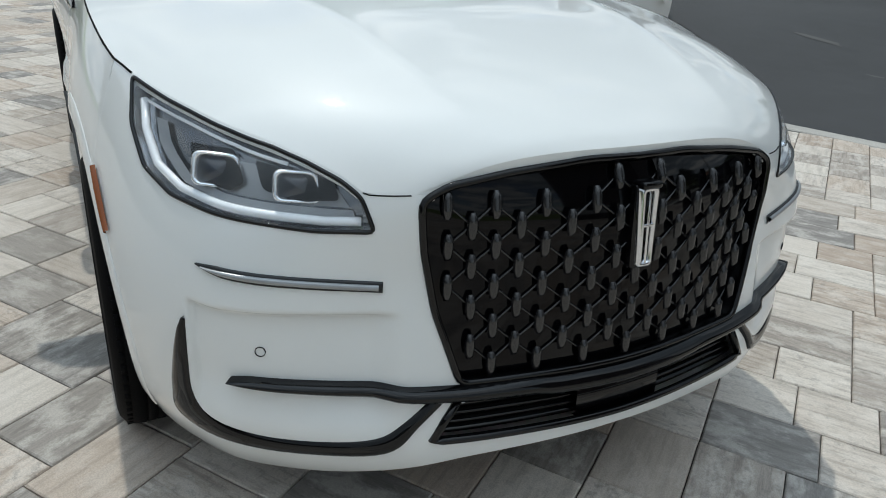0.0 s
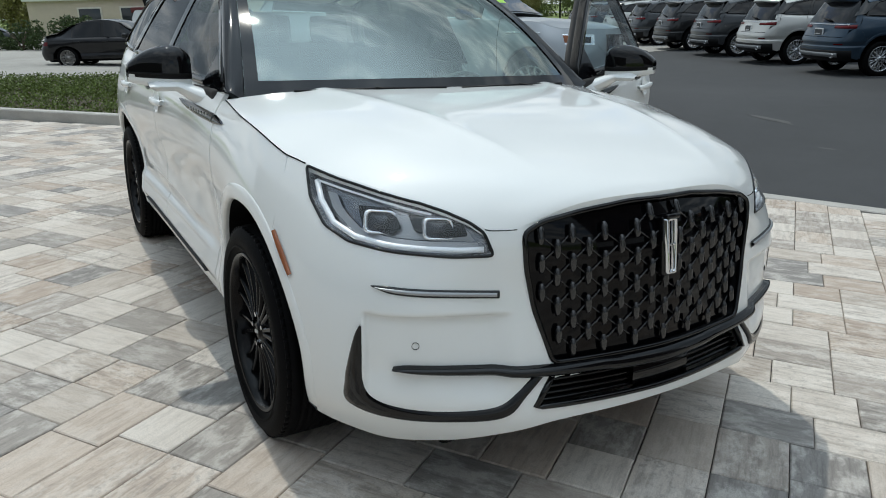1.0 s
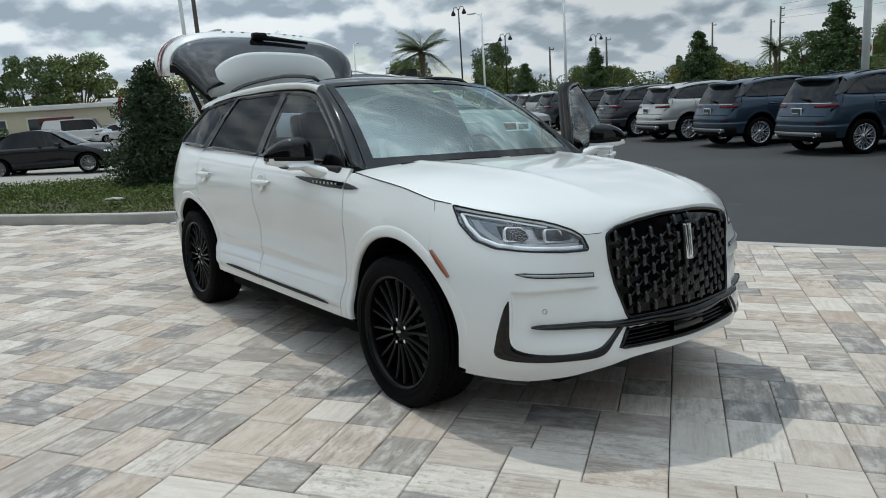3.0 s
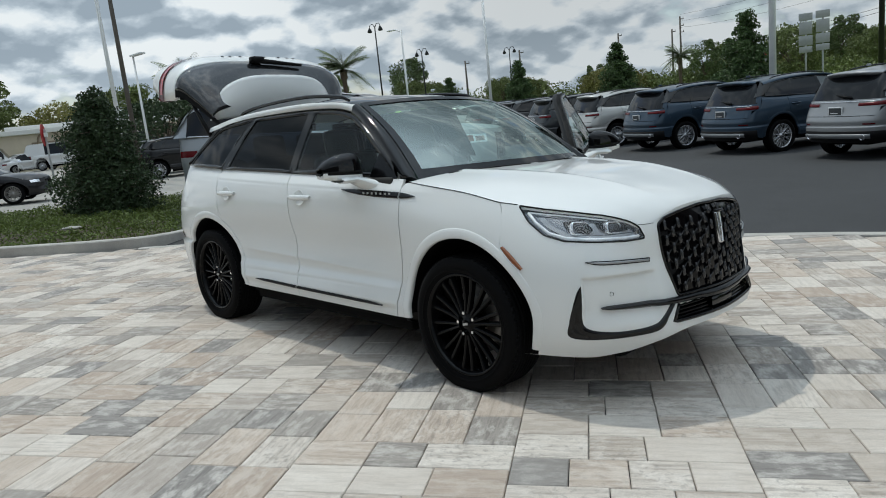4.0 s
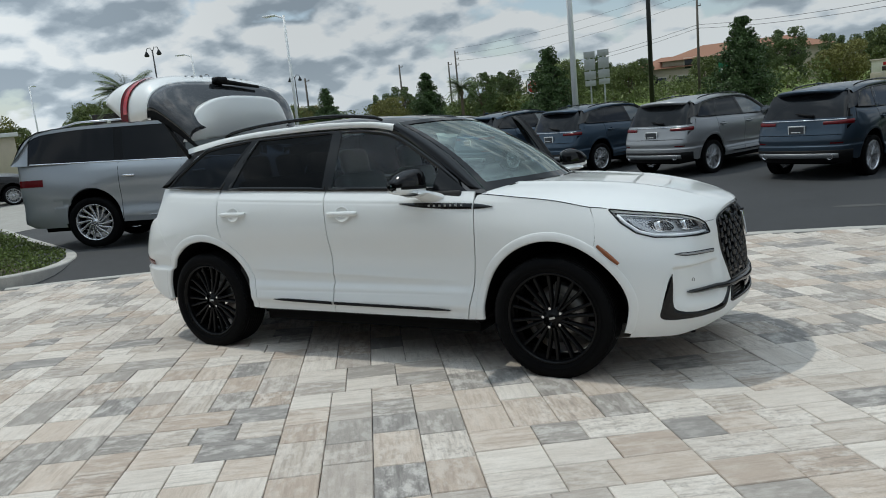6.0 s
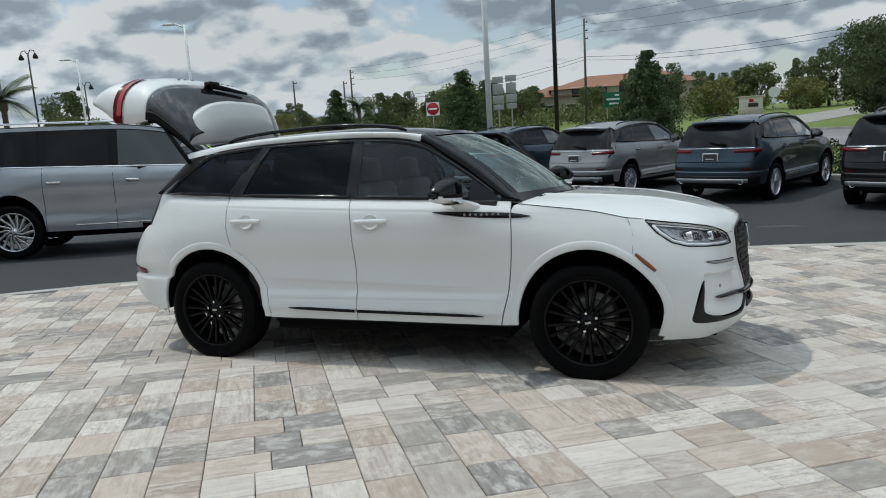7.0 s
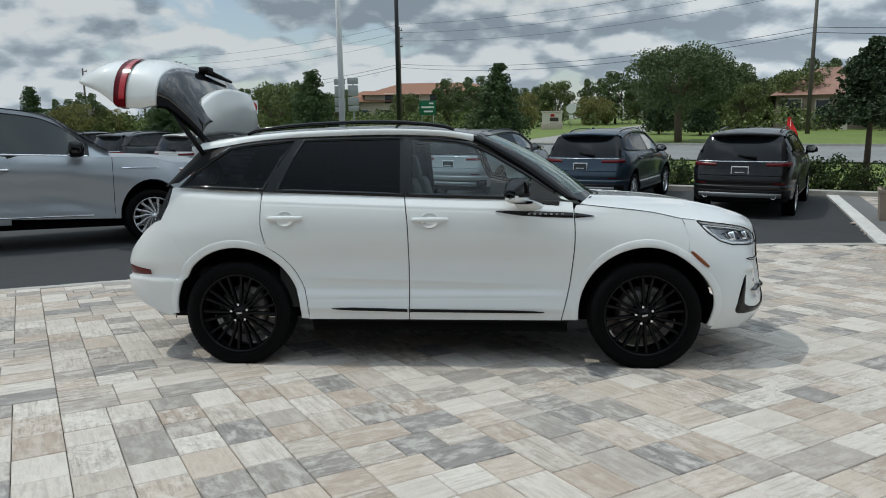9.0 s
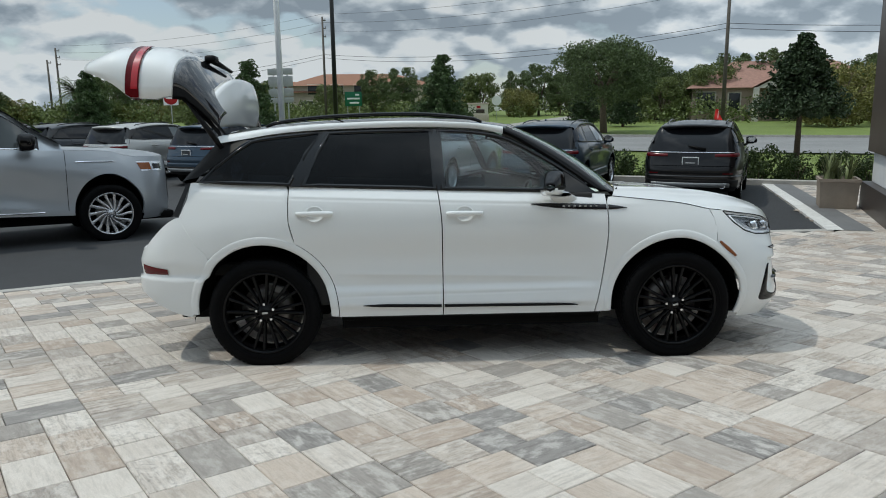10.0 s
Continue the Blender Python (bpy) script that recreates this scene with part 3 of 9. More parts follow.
def fender(side):
    bm = bmesh.new()
    out = [(f_seam(z) + 0.0035, z) for z in steps(0.335, 1.085, 16)]
    out += [(x, hood_side(x) - 0.003) for x in steps(0.93, 1.685, 14)]
    out += [(1.675, 0.93), (1.655, 0.86), (1.62, 0.76)]
    fan_panel(bm, HUB_X, radians(183), radians(52), 0.480, out, 70, 24, side)
    return bm


def quarter(side):
    bm = bmesh.new()
    out = [(r_seam(z) - 0.0035, z) for z in steps(0.78, 1.18, 10)]
    out += [(x, belt(x)) for x in steps(-1.17, -1.845, 10)]
    out += [(-1.86, 1.12), (-1.945, 0.965), (-1.96, 0.90)]
    fan_panel(bm, -HUB_X, radians(58), radians(133.4), 0.480, out, 56, 26, side)
    return bm


def arch_lip(hub, th0, th1, side, n=72):
    """Raised body-coloured lip round the wheel opening, returning into the arch."""
    bm = bmesh.new()
    rows = []
    for k in range(n + 1):
        th = radians(lerp(th0, th1, k / n))
        row = []
        for r, out in ((0.4835, -0.005), (0.482, 0.0005), (0.479, 0.0022), (0.464, 0.003), (0.450, 0.0032), (0.440, 0.0022), (0.434, -0.001), (0.431, -0.010), (0.432, -0.020)):
            x, z = arch(hub, th, r)
            p = S(U(x), z, side)
            p.y += side * out
            row.append(p)
        rows.append(row)
    sheet(bm, rows, side < 0)
    return bm


def wheel_well(hub, side):
    bm = bmesh.new()
    rows = []
    for k in range(37):
        th = radians(lerp(0, 180, k / 36))
        x, z = arch(hub, th, 0.436)
        rows.append([(x, side * (abs(S(U(x), z, side).y) - 0.012), z), (x, side * 0.55, z)])
    vs = sheet(bm, rows, side > 0)
    c = bm.verts.new((hub, side * 0.55, HUB_Z))
    for a, b in zip(vs, vs[1:]):
        bm.faces.new((a[1], b[1], c))
    return bm


LAMPDARK = Nodes("lamp_back").set(color=(0.30, 0.31, 0.32), rough=0.30, metal=0.5, coat=0.5).mat


# lamp, grille and trim outlines on the nose, in (u, z)
def nose_left(z):
    """Outer end of the nose panel: wheel arch below, shut line above."""
    if z > 0.77:
        return U(1.628 + (z - 0.77) * 0.28)
    k = min(1.0, abs(z - HUB_Z) / (0.480 * 1.055)) if z > HUB_Z else 0.0
    return U(HUB_X + 0.480 * math.sqrt(1 - k * k) - (0.0 if z > HUB_Z else 0.15 * (HUB_Z - z)))


U_LAMP, U_SEAM, U_GTOP = 4.80, 2.22, 1.82
nose_top = smooth_line([(0.0, 0.937), (0.45, 0.934), (1.08, 0.918), (1.6, 0.897), (1.82, 0.876), (2.2, 0.872), (2.36, 0.896), (2.6, 0.919), (2.85, 0.935), (3.25, 0.948), (4.2, 0.971), (4.8, 0.988), (5.0, 0.995), (5.2, 1.001), (5.6, 1.012)])
def squared(poly, r, n=4):
    """Rounds an outline in (u, z) with its corners true in metres."""
    return [(u / 0.235, z) for u, z in rounded([(u * 0.235, z) for u, z in poly], r, n)]


LAMP = squared([(4.80, 0.984), (4.2, 0.964), (3.25, 0.941), (2.85, 0.928), (2.6, 0.912), (2.38, 0.890), (2.25, 0.866), (2.17, 0.809), (2.55, 0.806), (2.9, 0.811), (3.46, 0.816), (4.12, 0.823), (4.50, 0.850), (4.74, 0.91)], 0.012, 3)
GRILLE = squared([(1.83, 0.864), (1.60, 0.890), (1.08, 0.910), (0.45, 0.926), (-0.45, 0.926), (-1.08, 0.910), (-1.60, 0.890), (-1.83, 0.864), (-1.82, 0.78), (-1.73, 0.66), (-1.51, 0.518), (1.51, 0.518), (1.73, 0.66), (1.82, 0.78)], 0.02, 3)
MOUTH = [(1.53, 0.478), (0, 0.478), (0, 0.400), (1.76, 0.404)]
nose_foot = smooth_line([(0, 0.362), (1.4, 0.352), (2.06, 0.320), (2.64, 0.282), (3.4, 0.265), (6.0, 0.285)])


def nose(side):
    """Front bumper skin, open at the lamp, the grille and the lower intake."""
    bm = bmesh.new()
    nu, nv = 150, 110
    grid = []
    for j in range(nv + 1):
        row = []
        for i in range(nu + 1):
            a, b = i / nu, j / nv
            z = lerp(0.255, 0.9, b)
            for _ in range(3):
                u = lerp(0.0, nose_left(z), a)
                z = lerp(nose_foot(u), nose_top(u), b)
            p = S(u, z, side)
            row.append((u, z, p))
        grid.append(row)
    vs = {}

    def vert(i, j):
        if (i, j) not in vs:
            vs[i, j] = bm.verts.new(grid[j][i][2])
        return vs[i, j]

    for j in range(nv):
        for i in range(nu):
            u = (grid[j][i][0] + grid[j + 1][i + 1][0]) / 2
            z = (grid[j][i][1] + grid[j + 1][i + 1][1]) / 2
            if inside((u, z), LAMP) or inside((u, z), GRILLE) or inside((u, z), MOUTH):
                continue
            f = (vert(i, j), vert(i + 1, j), vert(i + 1, j + 1), vert(i, j + 1))
            bm.faces.new(f if side > 0 else f[::-1])
    edge = [grid[0][i][2] for i in range(nu + 1)]
    sheet(bm, [edge, [p + Vector((-0.10, 0, -0.012)) for p in edge]], side > 0)
    return bm


def on_nose(u, z, out=0.0, side=-1):
    s = side if u >= 0 else -side
    p, n = S(abs(u), z, s), normal(max(abs(u), 0.001), z, s)
    return p + n * out


def trim_strip(bm, line, side, out=0.006, rise=0.010, n=40, across=4):
    """A rounded strip on the nose along (u, z, width) triples."""
    ts = steps(0, len(line) - 1, n)
    rows = []
    for t in ts:
        i = min(int(t), len(line) - 2)
        f = t - i
        p0, p1, p2, p3 = (np.array(line[max(0, min(len(line) - 1, i + k))], float) for k in (-1, 0, 1, 2))
        u, z, w = spline4(p0, p1, p2, p3, f)
        d = np.array(line[i + 1], float)[:2] - np.array(line[i], float)[:2]
        d[0] *= 0.2
        d /= np.hypot(*d)
        nx, nz = -d[1] / 0.2, d[0]
        row = []
        for k in range(across * 2 + 1):
            s = k / across - 1
            h = out + rise * (1 - s * s)
            if abs(s) == 1:
                h = -0.004
            row.append(on_nose(u + nx * s * w / 2, z + nz * s * w / 2, h, side))
        rows.append(row)
    sheet(bm, rows, side > 0)


def outline_tube(bm, poly, side, r, out=0.002, n=8, step=0.06):
    pts = [on_nose(u, z, out, side) for u, z in dense(poly, step)]
    rings = []
    c = len(pts)
    for i, p in enumerate(pts):
        d = (pts[(i + 1) % c] - pts[i - 1]).normalized()
        a = -inward(p)
        a = (a - d * a.dot(d)).normalized()
        b = d.cross(a)
        rings.append([bm.verts.new(p + r * (a * math.cos(2 * math.pi * k / n) + b * math.sin(2 * math.pi * k / n))) for k in range(n)])
    for i in range(c):
        u, v = rings[i], rings[(i + 1) % c]
        for k in range(n):
            bm.faces.new((u[k], u[(k + 1) % n], v[(k + 1) % n], v[k]))


def patch(bm, poly, out, side, cells=26):
    """The part of the nose surface within an outline, as fine quads, at an offset."""
    us, zs = [p[0] for p in poly], [p[1] for p in poly]
    cu = cells * 2
    mid = bm.verts.new(on_nose(sum(us) / len(us), sum(zs) / len(zs), out, side))
    c = np.array([sum(us) / len(us), sum(zs) / len(zs)])
    ring = dense(poly, 0.05)
    prev = None
    for k in range(1, 9):
        q = [bm.verts.new(on_nose(*(c + (np.array(p) - c) * k / 8), out, side)) for p in ring]
        for i in range(len(q)):
            j = (i + 1) % len(q)
            if prev is None:
                bm.faces.new((mid, q[i], q[j]))
            else:
                bm.faces.new((prev[i], q[i], q[j], prev[j]))
        prev = q
    return prev


def hood():
    bm = bmesh.new()
    xc = smooth_line([(0, 1.10), (0.45, 1.52), (0.75, 1.98), (0.93, 2.17), (1.0, S(0, nose_top(0)).x + 0.003)])
    zc = smooth_line([(1.0, 1.142), (1.2, 1.132), (1.6, 1.102), (1.9, 1.052), (2.08, 1.008), (2.17, 0.978), (2.215, 0.957), (2.235, 0.940)])
    edge = [(S(U(x), hood_side(x), 1), 0) for x in steps(0.93, 1.685, 24)] + [(S(u, nose_top(u), 1), 1) for u in steps(U_LAMP, U_GTOP * 0.9, 26)]
    m = len(edge) - 1
    rows = []
    for i, (e, _) in enumerate(edge):
        v = i / m
        x0 = xc(v)
        z0 = zc(x0)
        row = []
        for k in range(-40, 41):
            w = abs(k) / 40
            s = 1 if k >= 0 else -1
            x = x0 + (e.x - x0) * w**1.9
            z = z0 + (e.z - z0) * w**3.7
            # the two raised creases that run back from the grille corners
            yy = e.y * w
            crease = 0.30 + 0.20 * (2.2 - x) / 1.1
            z += 0.011 * math.exp(-abs(yy - crease) / 0.045) * min(1, max(0, (2.22 - x) / 0.3)) * (1 - w**6)
            row.append(Vector((x, s * yy, z)))
        rows.append(row)
    vs = sheet(bm, rows)
    flange(bm, rim_of(vs), 0.02, lambda co: Vector((0, 0, -1)))
    return bm


# greenhouse
def screen_point(a, b):
    """Windscreen: a across (-1 to 1), b from base to top."""
    yb, yt = 0.775, 0.615
    y = a * lerp(yb, yt, b)
    x = lerp(1.135 - 0.20 * a * a, 0.335 - 0.085 * a * a, b) + 0.035 * math.sin(math.pi * b) * (1 - 0.3 * a * a)
    z = lerp(1.115 - 0.012 * a * a, 1.592 - 0.028 * a * a, b) + 0.030 * math.sin(math.pi * b)
    return Vector((x, y, z))


roof_z = smooth_line([(-1.66, 1.568), (-1.4, 1.605), (-0.9, 1.640), (-0.4, 1.650), (0.0, 1.632), (0.34, 1.592)])
rail_z = smooth_line([(-1.62, 1.520), (-1.42, 1.545), (-0.97, 1.572), (-0.4, 1.580), (0.0, 1.568), (0.25, 1.535)])
top_dlo = smooth_line([(-1.80, 1.222), (-1.62, 1.36), (-1.43, 1.492), (-1.2, 1.525), (-0.97, 1.541), (-0.4, 1.552), (0.0, 1.540), (0.20, 1.508), (0.5, 1.358), (0.86, 1.118)])


def roof():
    bm = bmesh.new()
    rows = []
    for i in range(33):
        t = i / 32
        row = []
        for k in range(-14, 15):
            w = k / 14
            xe = lerp(0.335 - 0.085 * w * w, -1.66 + 0.05 * w * w, t)
            row.append(Vector((xe, w * lerp(0.612, 0.585, t), roof_z(lerp(0.335, -1.66, t)) - 0.045 * abs(w)**2.5)))
        rows.append(row)
    vs = sheet(bm, rows)
    flange(bm, rim_of(vs), 0.02, lambda co: Vector((0, 0, -1)))
    return bm


def cantrail(side):
    """White body rail above the doors, from the screen pillar to the tail."""
    bm = bmesh.new()
    rows = []
    for x in steps(0.235, -1.66, 44):
        lo = top_dlo(x) + 0.012 if x > -1.43 else lerp(1.505, 1.47, (-1.43 - x) / 0.23)
        p = G(x, lo, side)
        yr = 0.612 if x > 0.2 else lerp(0.612, 0.585, (0.2 - x) / 1.86)
        q = Vector((x, side * (yr + 0.004), roof_z(x) - 0.047))
        mid = (p + q) / 2 + Vector((0, side * 0.022, 0.016))
        rows.append([p, lerp(p, mid, 0.5) + Vector((0, side * 0.006, 0)), mid, lerp(mid, q, 0.5) + Vector((0, side * 0.003, 0.006)), q])
    vs = sheet(bm, rows, side > 0)
    return bm


def side_patch(bm, poly, out, side, thick=0.0):
    """A flat-glazed panel on the side glass plane within an outline in (x, z)."""
    c = np.array([sum(p[0] for p in poly) / len(poly), sum(p[1] for p in poly) / len(poly)])
    ring = dense(poly, 0.05)

    def at(q):
        p = G(q[0], q[1], side)
        p.y += side * out
        return p

    mid = bm.verts.new(at(c))
    prev = None
    for k in range(1, 7):
        q = [bm.verts.new(at(c + (np.array(p) - c) * k / 6)) for p in ring]
        for i in range(len(q)):
            j = (i + 1) % len(q)
            f = (mid, q[i], q[j]) if prev is None else (prev[i], q[i], q[j], prev[j])
            bm.faces.new(f if side > 0 else f[::-1])
        prev = q
    if thick:
        flange(bm, prev, thick, inward)


def frame_band(bm, outer, inner, out, side):
    """A band on the side glass plane between two outlines of as many points."""
    a = [G(x, z, side) + Vector((0, side * out, 0)) for x, z in outer]
    b = [G(x, z, side) + Vector((0, side * out, 0)) for x, z in inner]
    n = len(a)
    va, vb = [bm.verts.new(p) for p in a], [bm.verts.new(p) for p in b]
    vc = [bm.verts.new(p + inward(p) * 0.03) for p in b]
    vd = [bm.verts.new(p + inward(p) * 0.03) for p in a]
    for i in range(n):
        j = (i + 1) % n
        for p, q in ((va, vb), (vb, vc), (vd, va)):
            bm.faces.new((p[i], p[j], q[j], q[i]))


def shrink(poly, d):
    """An inner outline at distance d (outlines run in one sense)."""
    n = len(poly)
    area = sum(poly[i][0] * poly[(i + 1) % n][1] - poly[(i + 1) % n][0] * poly[i][1] for i in range(n))
    s = 1 if area > 0 else -1
    out = []
    for i in range(n):
        a, p, b = np.array(poly[i - 1]), np.array(poly[i]), np.array(poly[(i + 1) % n])
        u, v = (p - a) / (np.hypot(*(p - a)) + 1e-9), (b - p) / (np.hypot(*(b - p)) + 1e-9)
        nrm = np.array([-(u[1] + v[1]), u[0] + v[0]])
        nrm = nrm / (np.hypot(*nrm) + 1e-9) * s
        out.append(tuple(p + nrm * d))
    return out


def window_outlines():
    front = [(-0.195, belt(-0.195) + 0.004)] + [(x, belt(x) + 0.004) for x in steps(0.0, 0.80, 6)] + [(x, top_dlo(x)) for x in (0.76, 0.62, 0.5, 0.38, 0.28, 0.20, 0.12, 0.0, -0.12, -0.215)]
    rear = [(-1.10, belt(-1.10) + 0.004)] + [(x, belt(x) + 0.004) for x in steps(-0.98, -0.215, 6)] + [(x, top_dlo(x)) for x in (-0.235, -0.4, -0.6, -0.8, -0.93)] + [(-1.0, 1.42)]
    quarterlight = [(-1.76, belt(-1.76) + 0.004)] + [(x, belt(x) + 0.004) for x in steps(-1.6, -1.16, 4)] + [(-1.06, 1.40), (-0.965, top_dlo(-0.965))] + [(x, top_dlo(x)) for x in (-1.1, -1.25, -1.38, -1.44, -1.55, -1.66)]
    return front, rear, quarterlight


# ---- wheels ----
def tyre_mesh(r, w, rim):
    bm = bmesh.new()
    h = w / 2
    prof = [(rim - 0.004, -h * 0.82), (rim + 0.012, -h * 0.90), (rim + (r - rim) * 0.5, -h), (r - 0.030, -h * 0.97), (r - 0.010, -h * 0.86), (r - 0.002, -h * 0.72)]
    tread = []
    for k in range(-3, 4):
        c = k * h * 0.19
        tread += [(r, c - h * 0.075), (r, c + h * 0.075), (r - 0.007, c + h * 0.085), (r - 0.007, c + h * 0.105)]
    prof += tread[:-2] + [(a, -b) for a, b in prof[::-1]]
    lathe(bm, prof, 72)
    # shoulder blocks
    for k in range(72):
        a = 2 * math.pi * k / 72
        for s in (-1, 1):
            m = Matrix.Rotation(a, 4, "Z") @ Matrix.Translation((r - 0.0085, 0, s * h * 0.80))
            box(bm, (0, 0, 0), (0.010, r * 2 * math.pi / 72 * 0.80, h * 0.10), 0, m)
    # raised ring and lettering bars on the outer wall
    lathe(bm, [(rim + 0.026, h * 0.985), (rim + 0.027, h * 1.003), (rim + 0.031, h * 1.003), (rim + 0.033, h * 0.99)], 72)
    # the load flattens the tread where it stands
    for v in bm.verts:
        v.co.y = max(-(r - 0.012), min(r - 0.012, v.co.y))
    me = bpy.data.meshes.new("tyre")
    bm.normal_update()
    bm.to_mesh(me)
    bm.free()
    me.materials.append(RUBBER)
    return me


def as_mesh(name, bm, material, smooth=True):
    me = bpy.data.meshes.new(name)
    bm.normal_update()
    bm.to_mesh(me)
    bm.free()
    me.materials.append(material)
    if smooth:
        me.shade_smooth()
    return me


def spoke_mesh(name, rim, hub, d, twist, w0, w1, material, face, lean=0.0):
    """One curved spoke from hub to rim, its face proud, sides drafted."""
    bm = bmesh.new()
    rows = []
    for i in range(9):
        t = i / 8
        r = lerp(hub, rim, t)
        a = twist[0] + (twist[1] - twist[0]) * t + lean * math.sin(math.pi * t)
        w = lerp(w0, w1, t)
        zt = face - 0.012 * math.sin(math.pi * t * 0.5) * 1.2 + 0.014 * t * t
        c, s = math.cos(a), math.sin(a)
        row = []
        for y, z in ((-w * 0.62, zt - d), (-w * 0.5, zt - 0.004), (-w * 0.28, zt), (w * 0.28, zt), (w * 0.5, zt - 0.004), (w * 0.62, zt - d)):
            row.append(Vector((r * c - y * s, r * s + y * c, z)))
        rows.append(row)
    sheet(bm, rows)
    return as_mesh(name, bm, material)


def rim_mesh(rim, h, material):
    bm = bmesh.new()
    lathe(bm, [(rim - 0.012, -h * 0.8), (rim - 0.022, -h * 0.3), (rim - 0.024, h * 0.35), (rim - 0.012, h * 0.72), (rim - 0.008, h * 0.86), (rim + 0.002, h * 0.93), (rim + 0.010, h * 0.90), (rim + 0.008, h * 0.78)], 72)
    return as_mesh("rim", bm, material)


def hub_mesh(material, face, r=0.075):
    bm = bmesh.new()
    lathe(bm, [(0.0001, face + 0.004), (0.024, face + 0.004), (0.028, face + 0.001), (0.031, face - 0.004), (r * 0.8, face - 0.008), (r, face - 0.022), (r * 1.05, face - 0.06)], 40)
    return as_mesh("hub", bm, material)


def nut_mesh(face, r=0.0575):
    bm = bmesh.new()
    bmesh.ops.create_cone(bm, cap_ends=True, segments=6, radius1=0.0105, radius2=0.0085, depth=0.018, matrix=Matrix.Translation((r, 0, face - 0.006)))
    return as_mesh("wheel_nut", bm, CHROME, False)


def brake_meshes(rim):
    bm = bmesh.new()
    lathe(bm, [(0.06, 0.0), (0.09, 0.004), (rim * 0.66, 0.004), (rim * 0.66, -0.022), (0.09, -0.022)], 48)
    disc = as_mesh("brake_disc", bm, STEEL)
    bm = bmesh.new()
    box(bm, (rim * 0.60, 0, 0.0), (0.06, 0.15, 0.07), 0.012)
    return disc, as_mesh("brake_caliper", bm, mottled("caliper_cast", (0.22, 0.22, 0.22), 0.45, metal=0.6))


class WheelKit:
    """Meshes of one wheel, shared by every car that wears it."""

    def __init__(self, r, w, rim, style, material):
        h = w / 2
        self.face = h * 0.72
        self.tyre = tyre_mesh(r, w, rim)
        self.tyre.shade_smooth()
        self.rim = rim_mesh(rim, h, material)
        self.hub = hub_mesh(material, self.face)
        self.nut = nut_mesh(self.face)
        self.disc, self.caliper = brake_meshes(rim)
        self.mark = None
        if style == "ribbed":
            bm = bmesh.new()
            box(bm, (0, 0, self.face + 0.005), (0.036, 0.012, 0.003), 0.001)
            self.mark = as_mesh("cap_mark", bm, SATIN, False)
        self.spokes = []
        if style == "ribbed":
            for k in range(20):
                base = 2 * math.pi * (k // 2) / 10
                s = -1 if k % 2 else 1
                self.spokes.append((spoke_mesh("spoke", rim - 0.006, 0.058, 0.030, (s * 0.12, s * 0.135), 0.015, 0.021, material, self.face, 0.0), base))
        elif style == "swirl":
            for k in range(14):
                self.spokes.append((spoke_mesh("spoke", rim - 0.006, 0.06, 0.03, (0.0, 0.50), 0.020, 0.044, material, self.face, 0.14), 2 * math.pi * k / 14))
        else:
            for k in range(20):
                base = 2 * math.pi * (k // 2) / 10
                s = -1 if k % 2 else 1
                self.spokes.append((spoke_mesh("spoke", rim - 0.006, 0.06, 0.03, (s * 0.05, s * 0.16), 0.020, 0.016, material, self.face), base))
        first = {}
        self.spokes = [(first.setdefault(k % 2 if style != "swirl" else 0, me), a) for k, (me, a) in enumerate(self.spokes)]

    def mount(self, parent, x, y, z, side, turn=0.0, nuts=5):
        w = new("wheel")
        w.parent = parent
        w.matrix_basis = Matrix.Translation((x, y, z)) @ Matrix.Rotation(-side * math.pi / 2, 4, "X")
        mesh_part("tyre", self.tyre, w, label="black low-profile rubber tyre")
        mesh_part("rim", self.rim, w)
        for me, a in self.spokes:
            mesh_part("spoke", me, w, Matrix.Rotation(a + turn, 4, "Z"))
        mesh_part("hub", self.hub, w)
        if self.mark:
            mesh_part("cap_mark", self.mark, w, Matrix.Rotation(turn, 4, "Z"), "small silver bar on the cap")
        for k in range(nuts):
            mesh_part("wheel_nut", self.nut, w, Matrix.Rotation(2 * math.pi * k / nuts + 0.3 + turn, 4, "Z"), "chrome nut" if k == 0 else "")
        mesh_part("brake_disc", self.disc, w, Matrix.Translation((0, 0, self.face - 0.11)))
        mesh_part("brake_caliper", self.caliper, w, Matrix.Translation((0, 0, self.face - 0.11)) @ Matrix.Rotation(1.2, 4, "Z"))
        return w


# ---- the white crossover on the pad ----
suv = thing("car", "white crossover with black roof, raised tailgate and open driver's door", "car", PAD.copy())

for side in (-1, 1):
    part("fender", fender(side), WHITE, suv)
    part("rear_quarter", quarter(side), WHITE, suv)
    part("wheel_arch_lip", arch_lip(HUB_X, -8, 183, side), WHITE, suv)
    part("wheel_arch_lip", arch_lip(-HUB_X, -3, 180, side), WHITE, suv)
    part("wheel_well", wheel_well(HUB_X, side), DARK, suv, "black inner wheel arch")
    part("wheel_well", wheel_well(-HUB_X, side), DARK, suv)
part("front_bumper", nose(-1), WHITE, suv)
part("front_bumper", nose(1), WHITE, suv)
part("bonnet", hood(), WHITE, suv)
part("roof", roof(), ROOFBLACK, suv, "glossy black glass roof")
for side in (-1, 1):
    part("roof_side_rail", cantrail(side), WHITE, suv)

